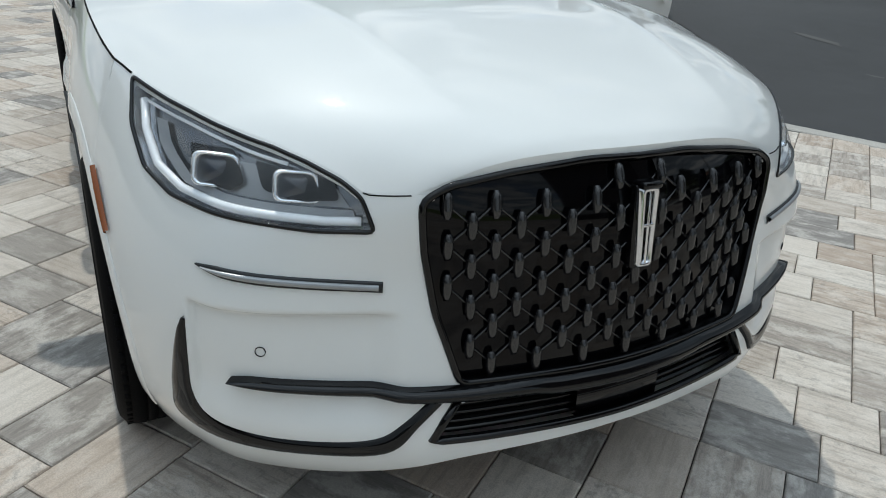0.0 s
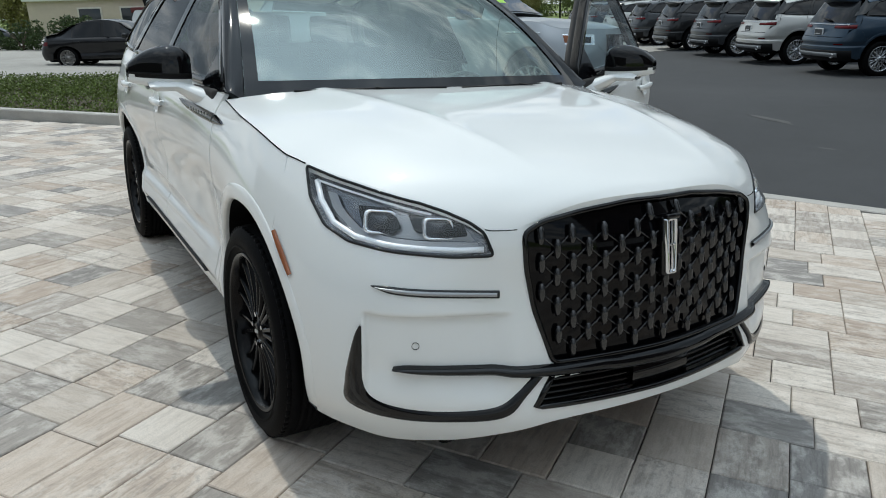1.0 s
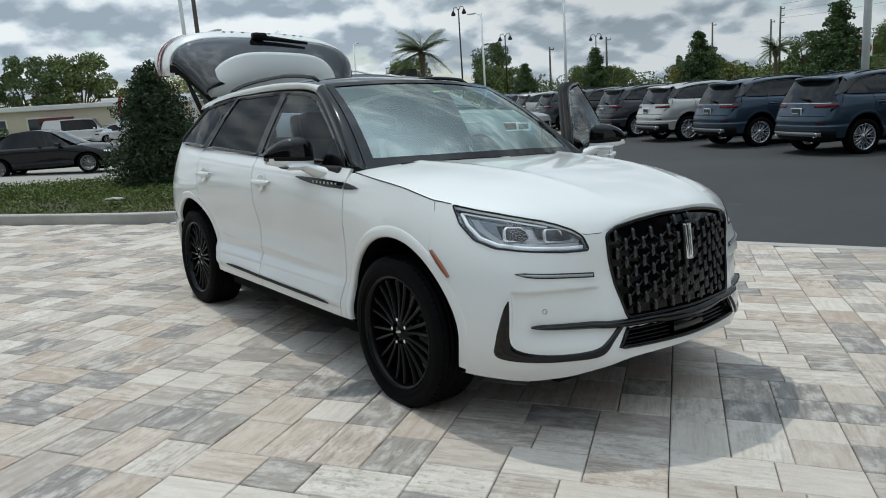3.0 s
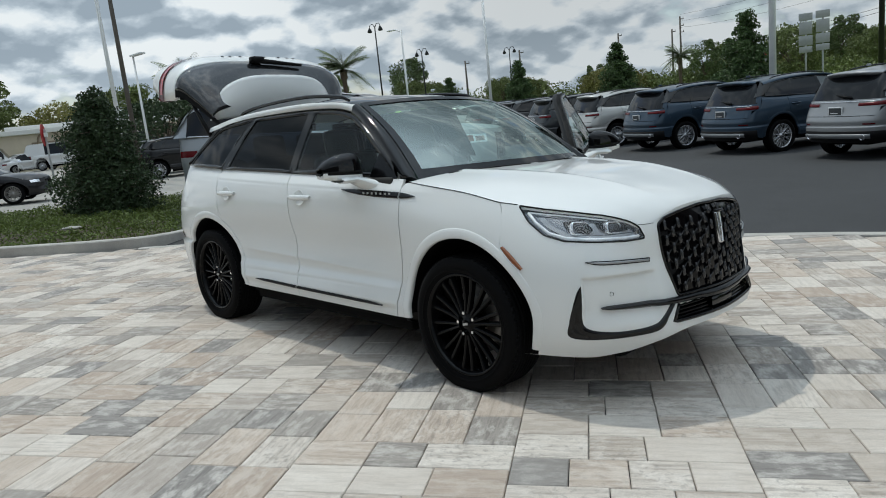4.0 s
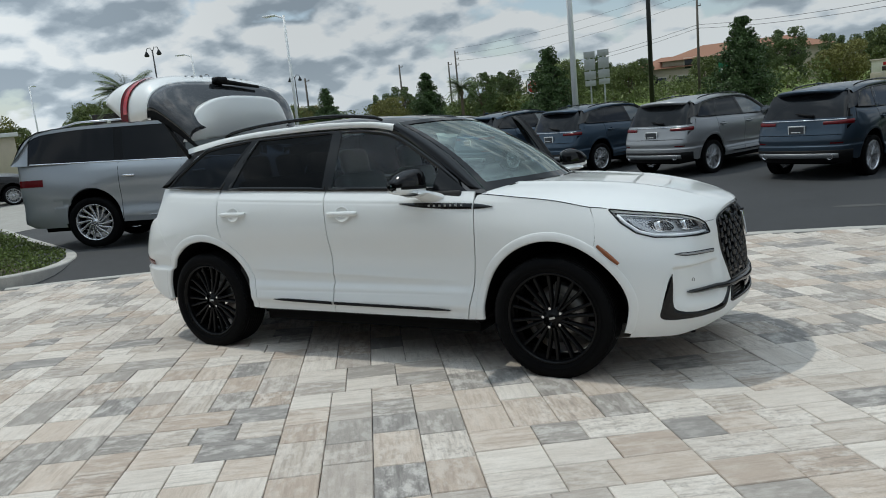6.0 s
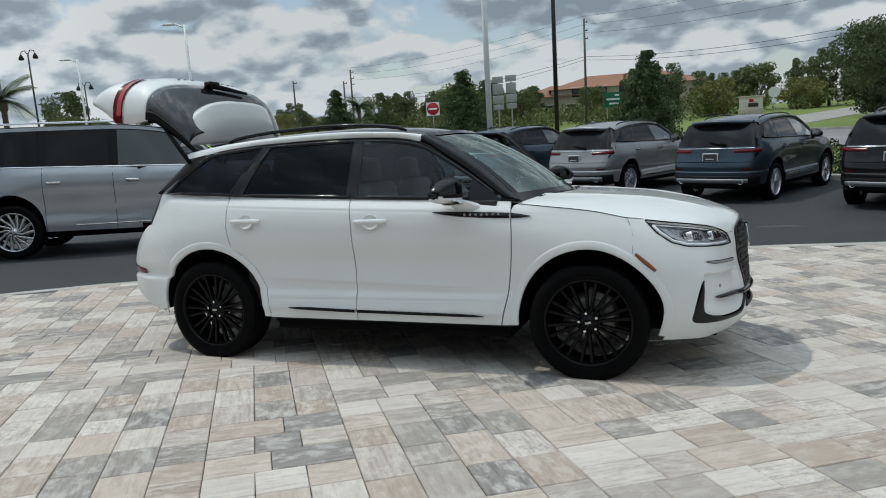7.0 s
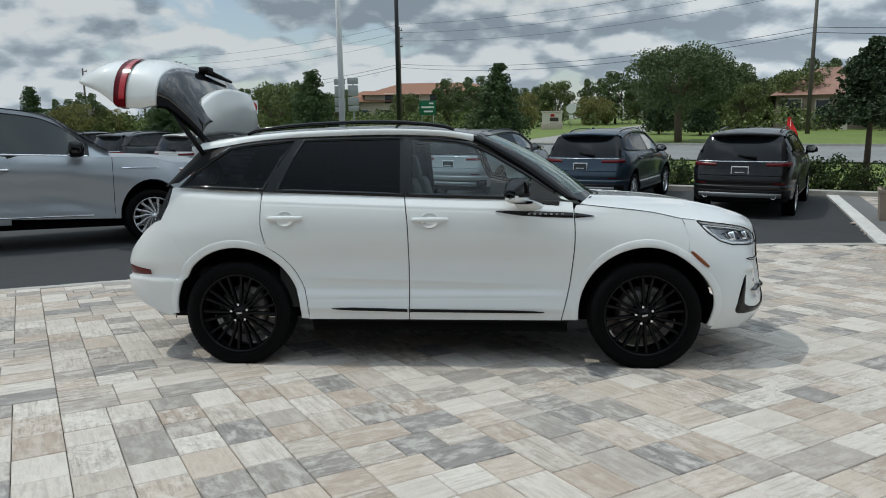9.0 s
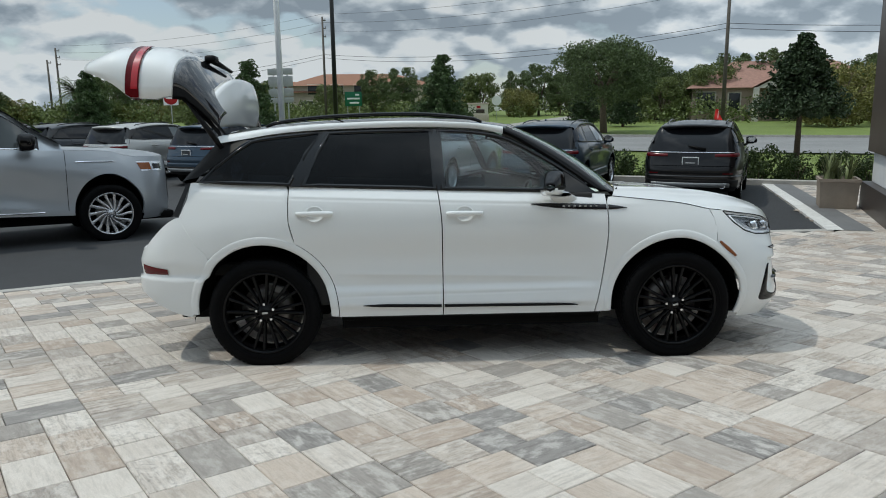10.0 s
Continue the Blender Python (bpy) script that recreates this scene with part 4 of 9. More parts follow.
# windscreen
bm = bmesh.new()
sheet(bm, [[screen_point(a, b) for a in steps(-1, 1, 24)] for b in steps(0.0, 1.0, 20)])
outward(bm)
screen = part("windscreen", bm, CLEAR, suv)
screen.visible_shadow = False
bm = bmesh.new()
for s in (-1, 1):
    sheet(bm, [[screen_point(s * a, b) + Vector((0.002, 0, 0.004)) for a in (0.94, 0.97, 1.0)] for b in steps(0, 1, 16)], s < 0)
sheet(bm, [[screen_point(a, b) + Vector((0.003, 0, 0.004)) for a in steps(-1, 1, 24)] for b in (0.945, 0.97, 1.0)])
sheet(bm, [[screen_point(a, b) + Vector((0.003, 0, 0.004)) for a in steps(-1, 1, 24)] for b in (0.0, 0.03, 0.06, 0.09)])
part("screen_border", bm, GLOSS, suv, "black printed screen border")

# screen pillars, gloss black, from the mirror to the roof
for side in (-1, 1):
    bm = bmesh.new()
    rows = []
    for b in steps(-0.02, 1.0, 24):
        p = screen_point(side * 1.0, b)
        x = lerp(0.90, 0.225, max(0, b))
        zt = top_dlo(min(x, 0.86)) + 0.002
        q = G(x, zt, side) + Vector((0, side * 0.006, 0))
        mid = (p + q) / 2 + Vector((0.018, side * 0.024, 0.016))
        rows.append([p, lerp(p, mid, 0.5) + Vector((0.004, side * 0.006, 0.004)), mid, lerp(mid, q, 0.5) + Vector((0, side * 0.008, 0.003)), q])
    sheet(bm, rows, side > 0)
    part("screen_pillar", bm, GLOSS, suv, "gloss black screen pillar")

# cowl and wipers
bm = bmesh.new()
rows = []
for a in steps(-1, 1, 24):
    p = screen_point(a, 0.0)
    xh = 1.10 + (0.93 - 1.10) * abs(a) ** 1.9
    rows.append([p + Vector((-0.02, 0, -0.01)), p + Vector((0.012, 0, -0.022)), Vector((max(xh, p.x) + 0.03, a * 0.80, p.z - 0.040)), Vector((max(xh, p.x) + 0.05, a * 0.80, p.z - 0.10))])
sheet(bm, rows)
part("cowl", bm, PLASTIC, suv, "black plastic cowl below the screen")
for y0, y1 in ((-0.62, -0.05), (0.02, 0.62)):
    bm = bmesh.new()
    pipe(bm, [screen_point(y0 / 0.775, 0.012) + Vector((0.02, 0, 0.012)), screen_point((y0 + y1) / 1.55, 0.016) + Vector((0.02, 0, 0.014)), screen_point(y1 / 0.775, 0.012) + Vector((0.018, 0, 0.014))], 0.006, 6)
    pipe(bm, [Vector((1.12, y1, 1.09)), screen_point((y0 + y1) / 1.55, 0.016) + Vector((0.024, 0, 0.018))], [0.012, 0.006], 6)
    part("wiper", bm, PLASTIC, suv, "black windscreen wiper")

WINDOWS = window_outlines()


def window_set(parent, side, which):
    poly = WINDOWS[which]
    bm = bmesh.new()
    frame_band(bm, poly, shrink(poly, 0.022 if which else 0.024), 0.006, side)
    part("window_frame", bm, GLOSS, parent, "gloss black window surround")
    bm = bmesh.new()
    side_patch(bm, shrink(poly, 0.018), 0.0, side)
    outward(bm)
    g = part("window_pane", bm, (SIDEGLASS, PRIVACY, PRIVACY)[which], parent)
    g.visible_shadow = False


def mirror(parent, side):
    """Door mirror: black cap over a white lower shell and foot, glass facing back."""
    def section(t, part_of, n=14):
        """Half outline across the housing at t from the door outwards, over or under its waist line."""
        grow = (1 - max(0.0, (t - 0.30) / 0.70) ** 2.3 * 0.70) * (1 - max(0.0, (0.30 - t) / 0.30) ** 2 * 0.36)
        front, back = 0.606 - 0.052 * t * t - 0.070 * (1 - grow), 0.448 - 0.010 * t
        y = side * lerp(0.884, 1.106, t)
        waist = 1.166 + 0.006 * t
        top = waist + 0.114 * grow ** 0.8 - 0.016 * t
        row = []
        for k in range(n + 1):
            b = math.pi * k / n
            mid, half = (front + back) / 2, (front - back) / 2
            x = mid + half * math.copysign(abs(math.cos(b)) ** 0.62, math.cos(b))
            rise = math.sin(b) ** (0.66 if part_of else 0.42)
            row.append((x, y, waist + ((top - waist) * rise * (0.92 + 0.10 * (1 - k / n)) if part_of else -0.020 * min(1.0, rise * 1.6))))
        return row

    def closed(rows):
        first, last = [tuple(sum(c) / len(rows[0]) for c in zip(*rows[i])) for i in (0, -1)]
        return [[first] * len(rows[0])] + rows + [[last] * len(rows[0])]

    ts = [0.0, 0.02, 0.06, 0.12, 0.2, 0.3, 0.4, 0.5, 0.6, 0.7, 0.78, 0.85, 0.91, 0.955, 0.985, 1.0]
    bm = bmesh.new()
    sheet(bm, closed([section(t, True) for t in ts]), side > 0)
    cap = part("mirror_cap", bm, GLOSS, parent, "gloss black mirror cap")
    bm = bmesh.new()
    sheet(bm, closed([section(t, False) for t in ts]), side < 0)
    part("mirror_underside", bm, PLASTIC, cap, "matt black lower shell")
    bm = bmesh.new()
    sheet(bm, closed([[(lerp(0.52, x, 0.96), y, 1.160 + 0.006 * t - 0.9 * math.sin(math.pi * k / 14) ** 0.5 * 0.066 * (1 - 0.45 * t * t)) for k, (x, y, z) in enumerate(section(t, False))] for t in ts]), side < 0)
    part("mirror_bowl", bm, WHITE, cap, "white lower mirror shell")
    bm = bmesh.new()
    pipe(bm, [(p[0] + (0.001 if p[0] > 0.52 else -0.001), p[1], p[2]) for p in [section(t, True)[0] for t in ts]], 0.0028, 6)
    part("waist_line", bm, PLASTIC, cap, "black joint round the housing")
    bm = bmesh.new()
    rows = []
    for i in range(15):
        t = i / 14
        y = side * lerp(0.842, 1.050, t)
        up = min(1.0, t * 2.0)
        c = Vector((lerp(0.640, 0.555, up ** 0.8), y, lerp(1.058, 1.122, up ** 0.8)))
        sx, sz = lerp(0.088, 0.066, up), lerp(0.050, 0.022, up ** 0.8) * (1 if t < 0.9 else 0.55)
        rows.append([(c.x + sx * math.cos(2 * math.pi * k / 16), c.y, c.z + sz * math.sin(2 * math.pi * k / 16)) for k in range(17)])
    sheet(bm, rows, side < 0)
    part("mirror_foot", bm, WHITE, parent, "white mirror foot")
    bm = bmesh.new()
    c = [(0.4405, side * lerp(0.912, 1.070, a), lerp(1.150, 1.245, b)) for a, b in rounded([(0, 0), (1, 0), (1, 1), (0, 1)], 0.3, 4)]
    bm.faces.new([bm.verts.new(p) for p in c])
    part("mirror_glass", bm, CHROME, cap, "mirror glass", False)


def handle(parent, x, z, side):
    """A bar handle over a scooped grip; the scoop is a dished oval let into the skin."""
    y = S(U(x), z, 1).y
    bm = bmesh.new()
    rows = []
    for i in range(19):
        t = i / 18
        e = math.sin(math.pi * t) ** 0.30 if 0 < t < 1 else 0.2
        xx = x + lerp(-0.118, 0.118, t)
        yy = S(U(xx), z, 1).y
        rows.append([(xx, side * (yy + 0.024 * e + 0.006 + 0.010 * math.cos(2 * math.pi * k / 12)), z + 0.0165 * (0.55 + 0.45 * e) * math.sin(2 * math.pi * k / 12)) for k in range(13)])
    sheet(bm, rows, side < 0)
    for xx in (x - 0.092, x + 0.092):
        box(bm, (xx, side * (S(U(xx), z, 1).y + 0.008), z), (0.03, 0.03, 0.024), 0.006)
    bar = part("door_handle", bm, WHITE, parent, "white pull handle")
    bm = bmesh.new()
    rows = []
    for r, d in ((1.12, 0.000), (1.04, 0.0022), (0.98, 0.0012), (0.86, -0.0045), (0.66, -0.0085), (0.35, -0.0105), (0.02, -0.011)):
        rows.append([(x + 0.056 * r * math.cos(a), side * (S(U(x), z - 0.004 + 0.047 * r * math.sin(a), 1).y + d + 0.0125), z - 0.004 + 0.047 * r * math.sin(a)) for a in steps(0, 2 * math.pi, 28)])
    sheet(bm, rows, side > 0)
    part("handle_cup", bm, WHITE, bar, "scooped white grip recess")


def strip_on_flank(bm, pts, side, out, rise, n=40, half=4):
    """A rounded strip along the flank through (x, z, width) triples."""
    rows = []
    for t in steps(0, len(pts) - 1, n):
        i = min(int(t), len(pts) - 2)
        x, z, w = (lerp(pts[i][k], pts[i + 1][k], t - i) for k in range(3))
        row = []
        for k in range(-half, half + 1):
            s = k / half
            p = S(U(x), z + s * w / 2, side)
            h = -0.003 if abs(s) == 1 else out + rise * (1 - s * s)
            p.y += side * h
            row.append(p)
        rows.append(row)
    sheet(bm, rows, side < 0)


def door_trim(parent, side, front):
    bm = bmesh.new()
    pts = [(-0.182, 0.398, 0.024), (0.55, 0.392, 0.022), (0.64, 0.390, 0.016), (0.70, 0.388, 0.004)] if front else [(-0.71, 0.410, 0.004), (-0.64, 0.408, 0.018), (-0.56, 0.407, 0.024), (-0.200, 0.398, 0.024)]
    strip_on_flank(bm, pts, side, 0.006, 0.008)
    part("door_moulding", bm, PLASTIC, parent, "black lower door moulding")


def badge_strip(parent, side):
    bm = bmesh.new()
    strip_on_flank(bm, [(0.385, 1.056, 0.004), (0.46, 1.049, 0.022), (0.55, 1.042, 0.034), (0.70, 1.034, 0.040), (0.884, 1.027, 0.037)], side, 0.004, 0.004)
    ob = part("side_vent_trim", bm, GLOSS, parent, "gloss black trim with small silver bars")
    for k in range(7):
        bm = bmesh.new()
        x = 0.60 + k * 0.036
        p = S(U(x), 1.037, side)
        box(bm, (x, p.y + side * 0.0095, 1.0385 - 0.0006 * k), (0.015, 0.003, 0.012), 0.001)
        part("trim_bar", bm, SATIN, ob, "small silver bar", False)


def build_door(parent, side, front):
    door = new("front_door" if front else "rear_door")
    door.parent = parent
    part("door_skin", front_door(side) if front else rear_door(side), WHITE, door)
    window_set(door, side, 0 if front else 1)
    handle(door, -0.045 if front else -1.005, 1.005 if front else 1.018, side)
    door_trim(door, side, front)
    if front:
        badge_strip(door, side)
        mirror(door, side)
        bm = bmesh.new()
        tri_pts = [(0.60, belt(0.6) + 0.006), (0.835, belt(0.83) + 0.004), (0.62, top_dlo(0.62) - 0.022)]
        side_patch(bm, tri_pts, 0.008, side)
        part("mirror_sail", bm, GLOSS, door, "gloss black corner panel")
    # inner lining
    bm = bmesh.new()
    x0, x1 = (-0.17, 0.80) if front else (-1.08, -0.215)
    for z0, z1, d in ((0.40, 0.80, 0.075), (0.80, belt((x0 + x1) / 2) - 0.01, 0.06)):
        box(bm, ((x0 + x1) / 2, side * (0.895 - d), (z0 + z1) / 2), (x1 - x0, 0.05, z1 - z0), 0.015)
    part("door_lining", bm, CABIN, door, "dark inner door lining")
    return door


build_door(suv, -1, True)
build_door(suv, -1, False)
build_door(suv, 1, False)
open_door = build_door(suv, 1, True)
hinge = Matrix.Translation((0.89, 0.885, 0))
open_door.matrix_basis = hinge @ Matrix.Rotation(radians(-60), 4, "Z") @ Matrix.Rotation(radians(3.2), 4, "Y") @ hinge.inverted()
bm = bmesh.new()
frame_band(bm, shrink(WINDOWS[0], -0.010), shrink(WINDOWS[0], 0.004), 0.003, 1)
frame_band(bm, shrink(WINDOWS[0], -0.010), shrink(WINDOWS[0], 0.010), -0.030, 1)
a_ = shrink(WINDOWS[0], -0.010)
ring = [G(x, z, 1) for x, z in dense(a_, 0.06)]
sheet(bm, [[p + Vector((0, 0.003, 0)) for p in ring + ring[:1]], [p + Vector((0, -0.030, 0)) for p in ring + ring[:1]]])
part("sash", bm, PLASTIC, open_door, "black window sash")
for side in (-1, 1):
    window_set(suv, side, 2)
    for posts in ([(-1.19, belt(-1.19) + 0.003), (-1.07, belt(-1.07) + 0.003), (-0.985, 1.42), (-0.90, top_dlo(-0.90)), (-0.98, top_dlo(-0.98)), (-1.08, 1.40)],
                  [(-0.245, belt(-0.245) + 0.003), (-0.165, belt(-0.165) + 0.003), (-0.185, top_dlo(-0.185)), (-0.265, top_dlo(-0.265))]):
        bm = bmesh.new()
        side_patch(bm, posts, 0.0045, side)
        part("window_post", bm, GLOSS, suv, "gloss black post between the side windows")
    # front end of the black trim, on the fender
    bm = bmesh.new()
    strip_on_flank(bm, [(0.896, 1.0265, 0.036), (0.95, 1.024, 0.026), (1.015, 1.022, 0.003)], side, 0.004, 0.004, 14)
    part("trim_tip", bm, GLOSS, suv)
    # black corner pillar behind the quarter light
    bm = bmesh.new()
    rows = []
    for t in steps(0, 1, 14):
        x = lerp(-1.76, -1.44, t)
        z = top_dlo(x)
        p = G(x, z, side) + Vector((0, side * 0.007, 0))
        q = Vector((lerp(-1.872, -1.66, t), side * lerp(0.785, 0.60, t), lerp(1.228, 1.500, t)))
        mid = (p + q) / 2 + Vector((0, side * 0.014, 0.004))
        rows.append([p, mid, q, q + Vector((-0.01, -side * 0.06, -0.01))])
    sheet(bm, rows, side < 0)
    part("corner_pillar", bm, PLASTIC, suv, "black rear corner pillar")
    # dark recess where the raised tailgate's lamp sits
    bm = bmesh.new()
    rows = []
    for z in steps(1.005, 1.222, 10):
        t = (z - 1.005) / 0.217
        rows.append([S(U(lerp(-1.928, -1.845, t) - 0.05 * k), z, side) + Vector((0.004 * k, -side * 0.012 * (k + 0.2), 0)) for k in range(3)])
    sheet(bm, rows, side > 0)
    part("lamp_recess", bm, PLASTIC, suv, "black recess behind the quarter panel")
    # roof rail
    bm = bmesh.new()
    xs = steps(0.10, -1.36, 24)
    pipe(bm, [(x, side * lerp(0.575, 0.555, (0.1 - x) / 1.46), roof_z(x) - 0.028 + 0.034 * max(0.0, math.sin(math.pi * (0.1 - x) / 1.46)) ** 0.35) for x in xs], [0.009] + [0.013] * 23 + [0.009], 8)
    part("roof_rail", bm, GLOSS, suv, "gloss black roof rail")
    # amber side marker on the arch
    bm = bmesh.new()
    rows = []
    for t in steps(0, 1, 10):
        x, z = lerp(1.650, 1.748, t), lerp(0.792, 0.692, t)
        w = 0.008 + 0.004 * math.sin(math.pi * t)
        row = []
        for k in range(-3, 4):
            s = k / 3
            p = S(U(x + s * w * 0.9), z + s * w * 0.7, side)
            nrm = normal(U(x), z, side)
            row.append(p + nrm * (0.003 + 0.008 * (1 - s * s)))
        rows.append(row)
    sheet(bm, rows, side < 0)
    part("side_marker", bm, AMBER, suv, "amber side marker lamp")
    # nose trim: hockey-stick intake trim, blade, light strip, sensor
    bm = bmesh.new()
    edge = [((3.97, 0.624), (3.96, 0.620)), ((4.09, 0.590), (3.945, 0.590)), ((4.20, 0.52), (3.935, 0.53)), ((4.25, 0.45), (3.90, 0.468)), ((4.16, 0.372), (3.72, 0.430)), ((3.31, 0.362), (3.14, 0.408)),
            ((2.64, 0.362), (2.64, 0.403)), ((2.12, 0.374), (2.22, 0.415)), ((1.86, 0.435), (1.98, 0.452)), ((1.56, 0.498), (1.74, 0.502))]
    rows = []
    for t in steps(0, len(edge) - 1, 54):
        i = min(int(t), len(edge) - 2)
        q = [edge[max(0, min(len(edge) - 1, i + k))] for k in (-1, 0, 1, 2)]
        o = spline4(*(np.array(e[0]) for e in q), t - i)
        n_ = spline4(*(np.array(e[1]) for e in q), t - i)
        rows.append([on_nose(lerp(o[0], n_[0], k / 6), lerp(o[1], n_[1], k / 6), (-0.004, 0.006, 0.009, 0.009, 0.007, 0.003, -0.006)[k], side) for k in range(7)])
    sheet(bm, rows, side < 0)
    part("intake_trim", bm, GLOSS, suv, "gloss black hockey-stick trim")
    bm = bmesh.new()
    trim_strip(bm, [(3.33, 0.514, 0.003), (3.12, 0.512, 0.019), (2.84, 0.509, 0.026), (2.31, 0.504, 0.031), (1.53, 0.499, 0.035), (0.9, 0.497, 0.040), (0.6, 0.491, 0.045), (0.0, 0.488, 0.047)], side, 0.008, 0.016, 60)
    part("blade_trim", bm, GLOSS, suv, "gloss black blade across the nose")
    bm = bmesh.new()
    trim_strip(bm, [(3.73, 0.728, 0.004), (3.45, 0.725, 0.018), (3.24, 0.722, 0.022), (2.74, 0.716, 0.024), (2.12, 0.708, 0.024)], side, 0.002, 0.003, 40)
    ls = part("light_strip", bm, LAMPBLACK, suv, "slim silver light strip")
    bm = bmesh.new()
    trim_strip(bm, [(3.62, 0.726, 0.003), (3.24, 0.7215, 0.011), (2.74, 0.716, 0.013), (2.15, 0.708, 0.013)], side, 0.006, 0.004, 40)
    part("strip_lens", bm, LAMPDARK, ls, "silver lens")
    bm = bmesh.new()
    su = 2.97
    p, nrm = on_nose(su, 0.575, 0.001, side), normal(su, 0.575, side)
    q = nrm.to_track_quat("Z", "Y").to_matrix().to_4x4()
    lathe(bm, [(0.0100, -0.002), (0.0100, 0.001), (0.0088, 0.001), (0.0086, -0.002)], 24, Matrix.Translation(p) @ q)
    part("parking_sensor", bm, LAMPBLACK, suv, "round parking sensor ring")
    # head lamp
    bm = bmesh.new()
    patch(bm, LAMP, -0.030, side)
    lamp = part("headlamp", bm, Nodes("lamp_bowl").set(color=(0.20, 0.21, 0.225), rough=0.22, metal=0.85, coat=0.6).mat, suv, "clear headlamp with two projectors")
    bm = bmesh.new()
    a = [on_nose(u, z, 0.0, side) for u, z in dense(LAMP, 0.05)]
    b = [on_nose(u, z, -0.032, side) for u, z in dense(LAMP, 0.05)]
    va, vb = [bm.verts.new(v) for v in a], [bm.verts.new(v) for v in b]
    for i in range(len(va)):
        j = (i + 1) % len(va)
        bm.faces.new((va[i], va[j], vb[j], vb[i]))
    part("lamp_wall", bm, LAMPSILVER, lamp, "silver lamp bowl")
    bm = bmesh.new()
    outer = dense([(4.50, 0.935), (4.42, 0.893), (4.08, 0.848), (3.46, 0.838), (2.9, 0.833), (2.3, 0.829)], 0.10, False)
    inner_line = dense([(4.34, 0.935), (4.26, 0.898), (3.98, 0.862), (3.42, 0.851), (2.9, 0.846), (2.32, 0.842)], 0.10, False)
    across = [[np.interp(t, np.linspace(0, 1, len(line)), [p[i] for p in line]) for i in (0, 1)] for line in (outer, inner_line) for t in steps(0, 1, 24)]
    sheet(bm, [[on_nose(*p, -0.020, side), on_nose(*q, -0.022, side)] for p, q in zip(across[:25], across[25:])], side > 0)
    part("guide_channel", bm, LAMPDARK, lamp, "grey channel inside the light guide")
    bm = bmesh.new()
    patch(bm, [(3.9, 0.862), (3.42, 0.854), (2.9, 0.849), (2.34, 0.846), (2.42, 0.878), (2.62, 0.898), (3.0, 0.905), (3.9, 0.905)], -0.026, side, 40)
    part("lamp_floor", bm, LAMPDARK, lamp, "grey lamp floor")
    bm = bmesh.new()
    patch(bm, LAMP, 0.001, side)
    outward(bm)
    g = part("lens", bm, LENSGLASS, lamp)
    g.visible_shadow = False
    bm = bmesh.new()
    outline_tube(bm, LAMP, side, 0.0042, 0.000)
    part("lamp_seal", bm, GLOSS, lamp, "black seal")
    bm = bmesh.new()
    low = [(4.66, 0.955), (4.60, 0.91), (4.40, 0.862), (4.05, 0.838), (3.46, 0.831), (2.9, 0.826), (2.5, 0.822), (2.26, 0.824)]
    pipe(bm, [on_nose(u, z, -0.014, side) for u, z in dense(low, 0.08, False)], 0.0085, 8)
    pipe(bm, [on_nose(u, z, -0.014, side) for u, z in dense([(4.66, 0.957), (4.2, 0.946), (3.25, 0.926), (2.75, 0.909)], 0.08, False)], 0.0035, 8)
    part("light_guide", bm, LIGHTGUIDE, lamp, "white light guide round the edge")
    for pod in ([(3.98, 0.914), (3.28, 0.921), (3.14, 0.872), (3.32, 0.856), (3.92, 0.860)], [(3.04, 0.910), (2.44, 0.893), (2.40, 0.858), (2.70, 0.852), (2.96, 0.866)]):
        bm = bmesh.new()
        patch(bm, squared(pod, 0.010, 3), -0.017, side)
        part("lamp_pod", bm, LAMPBLACK, lamp, "dark pod round a projector")
    for uu, zz, size in ((3.56, 0.885, 1.02), (2.70, 0.878, 0.92)):
        c = on_nose(uu, zz, -0.027, side)
        d = normal(uu, zz, side) + Vector((0.8, 0, -0.05))
        q = d.normalized().to_track_quat("Z", "Y").to_matrix().to_4x4()
        m = Matrix.Translation(c) @ q
        bm = bmesh.new()
        prof = rounded([(-0.042, -0.026), (0.042, -0.030), (0.036, 0.026), (-0.040, 0.030)], 0.016, 4)
        rings = []
        for k, dz in ((1.12, -0.045), (1.1, 0.012), (1.0, 0.020), (0.86, 0.014), (0.78, 0.0)):
            rings.append([m @ Vector((x * k * size, y * k * size, dz)) for x, y in prof + prof[:1]])
        sheet(bm, rings)
        part("projector_bezel", bm, LAMPSILVER, lamp, "silver projector bezel")
        bm = bmesh.new()
        lens = [[m @ Vector((x * k * size, y * k * size, 0.002 + 0.016 * (1 - k * k))) for x, y in prof + prof[:1]] for k in (0.8, 0.6, 0.35, 0.02)]
        sheet(bm, lens)
        part("projector_lens", bm, Nodes("projector_glass").set(color=(0.03, 0.034, 0.042), rough=0.05, coat=0.5).mat, lamp, "dark projector lens")

# grille
bm = bmesh.new()
gp = [(u, z) for u, z in GRILLE]
ring = dense(gp, 0.10)
c = (0.0, 0.70)
prev, midv = None, bm.verts.new(on_nose(0.001, 0.70, -0.016, -1))
for k in range(1, 7):
    q = [bm.verts.new(on_nose(lerp(c[0], u, k / 6), lerp(c[1], z, k / 6), -0.016, -1)) for u, z in ring]
    for i in range(len(q)):
        j = (i + 1) % len(q)
        bm.faces.new((midv, q[i], q[j]) if prev is None else (prev[i], q[i], q[j], prev[j]))
    prev = q
grille = part("grille", bm, Nodes("grille_backing").set(color=(0.0015, 0.0015, 0.002), rough=0.05, spec=0.20).mat, suv, "gloss black grille with rows of oval studs")
bm = bmesh.new()
outline_tube(bm, GRILLE, -1, 0.0075, 0.000)
part("grille_frame", bm, GLOSS, grille, "gloss black frame")
bm = bmesh.new()
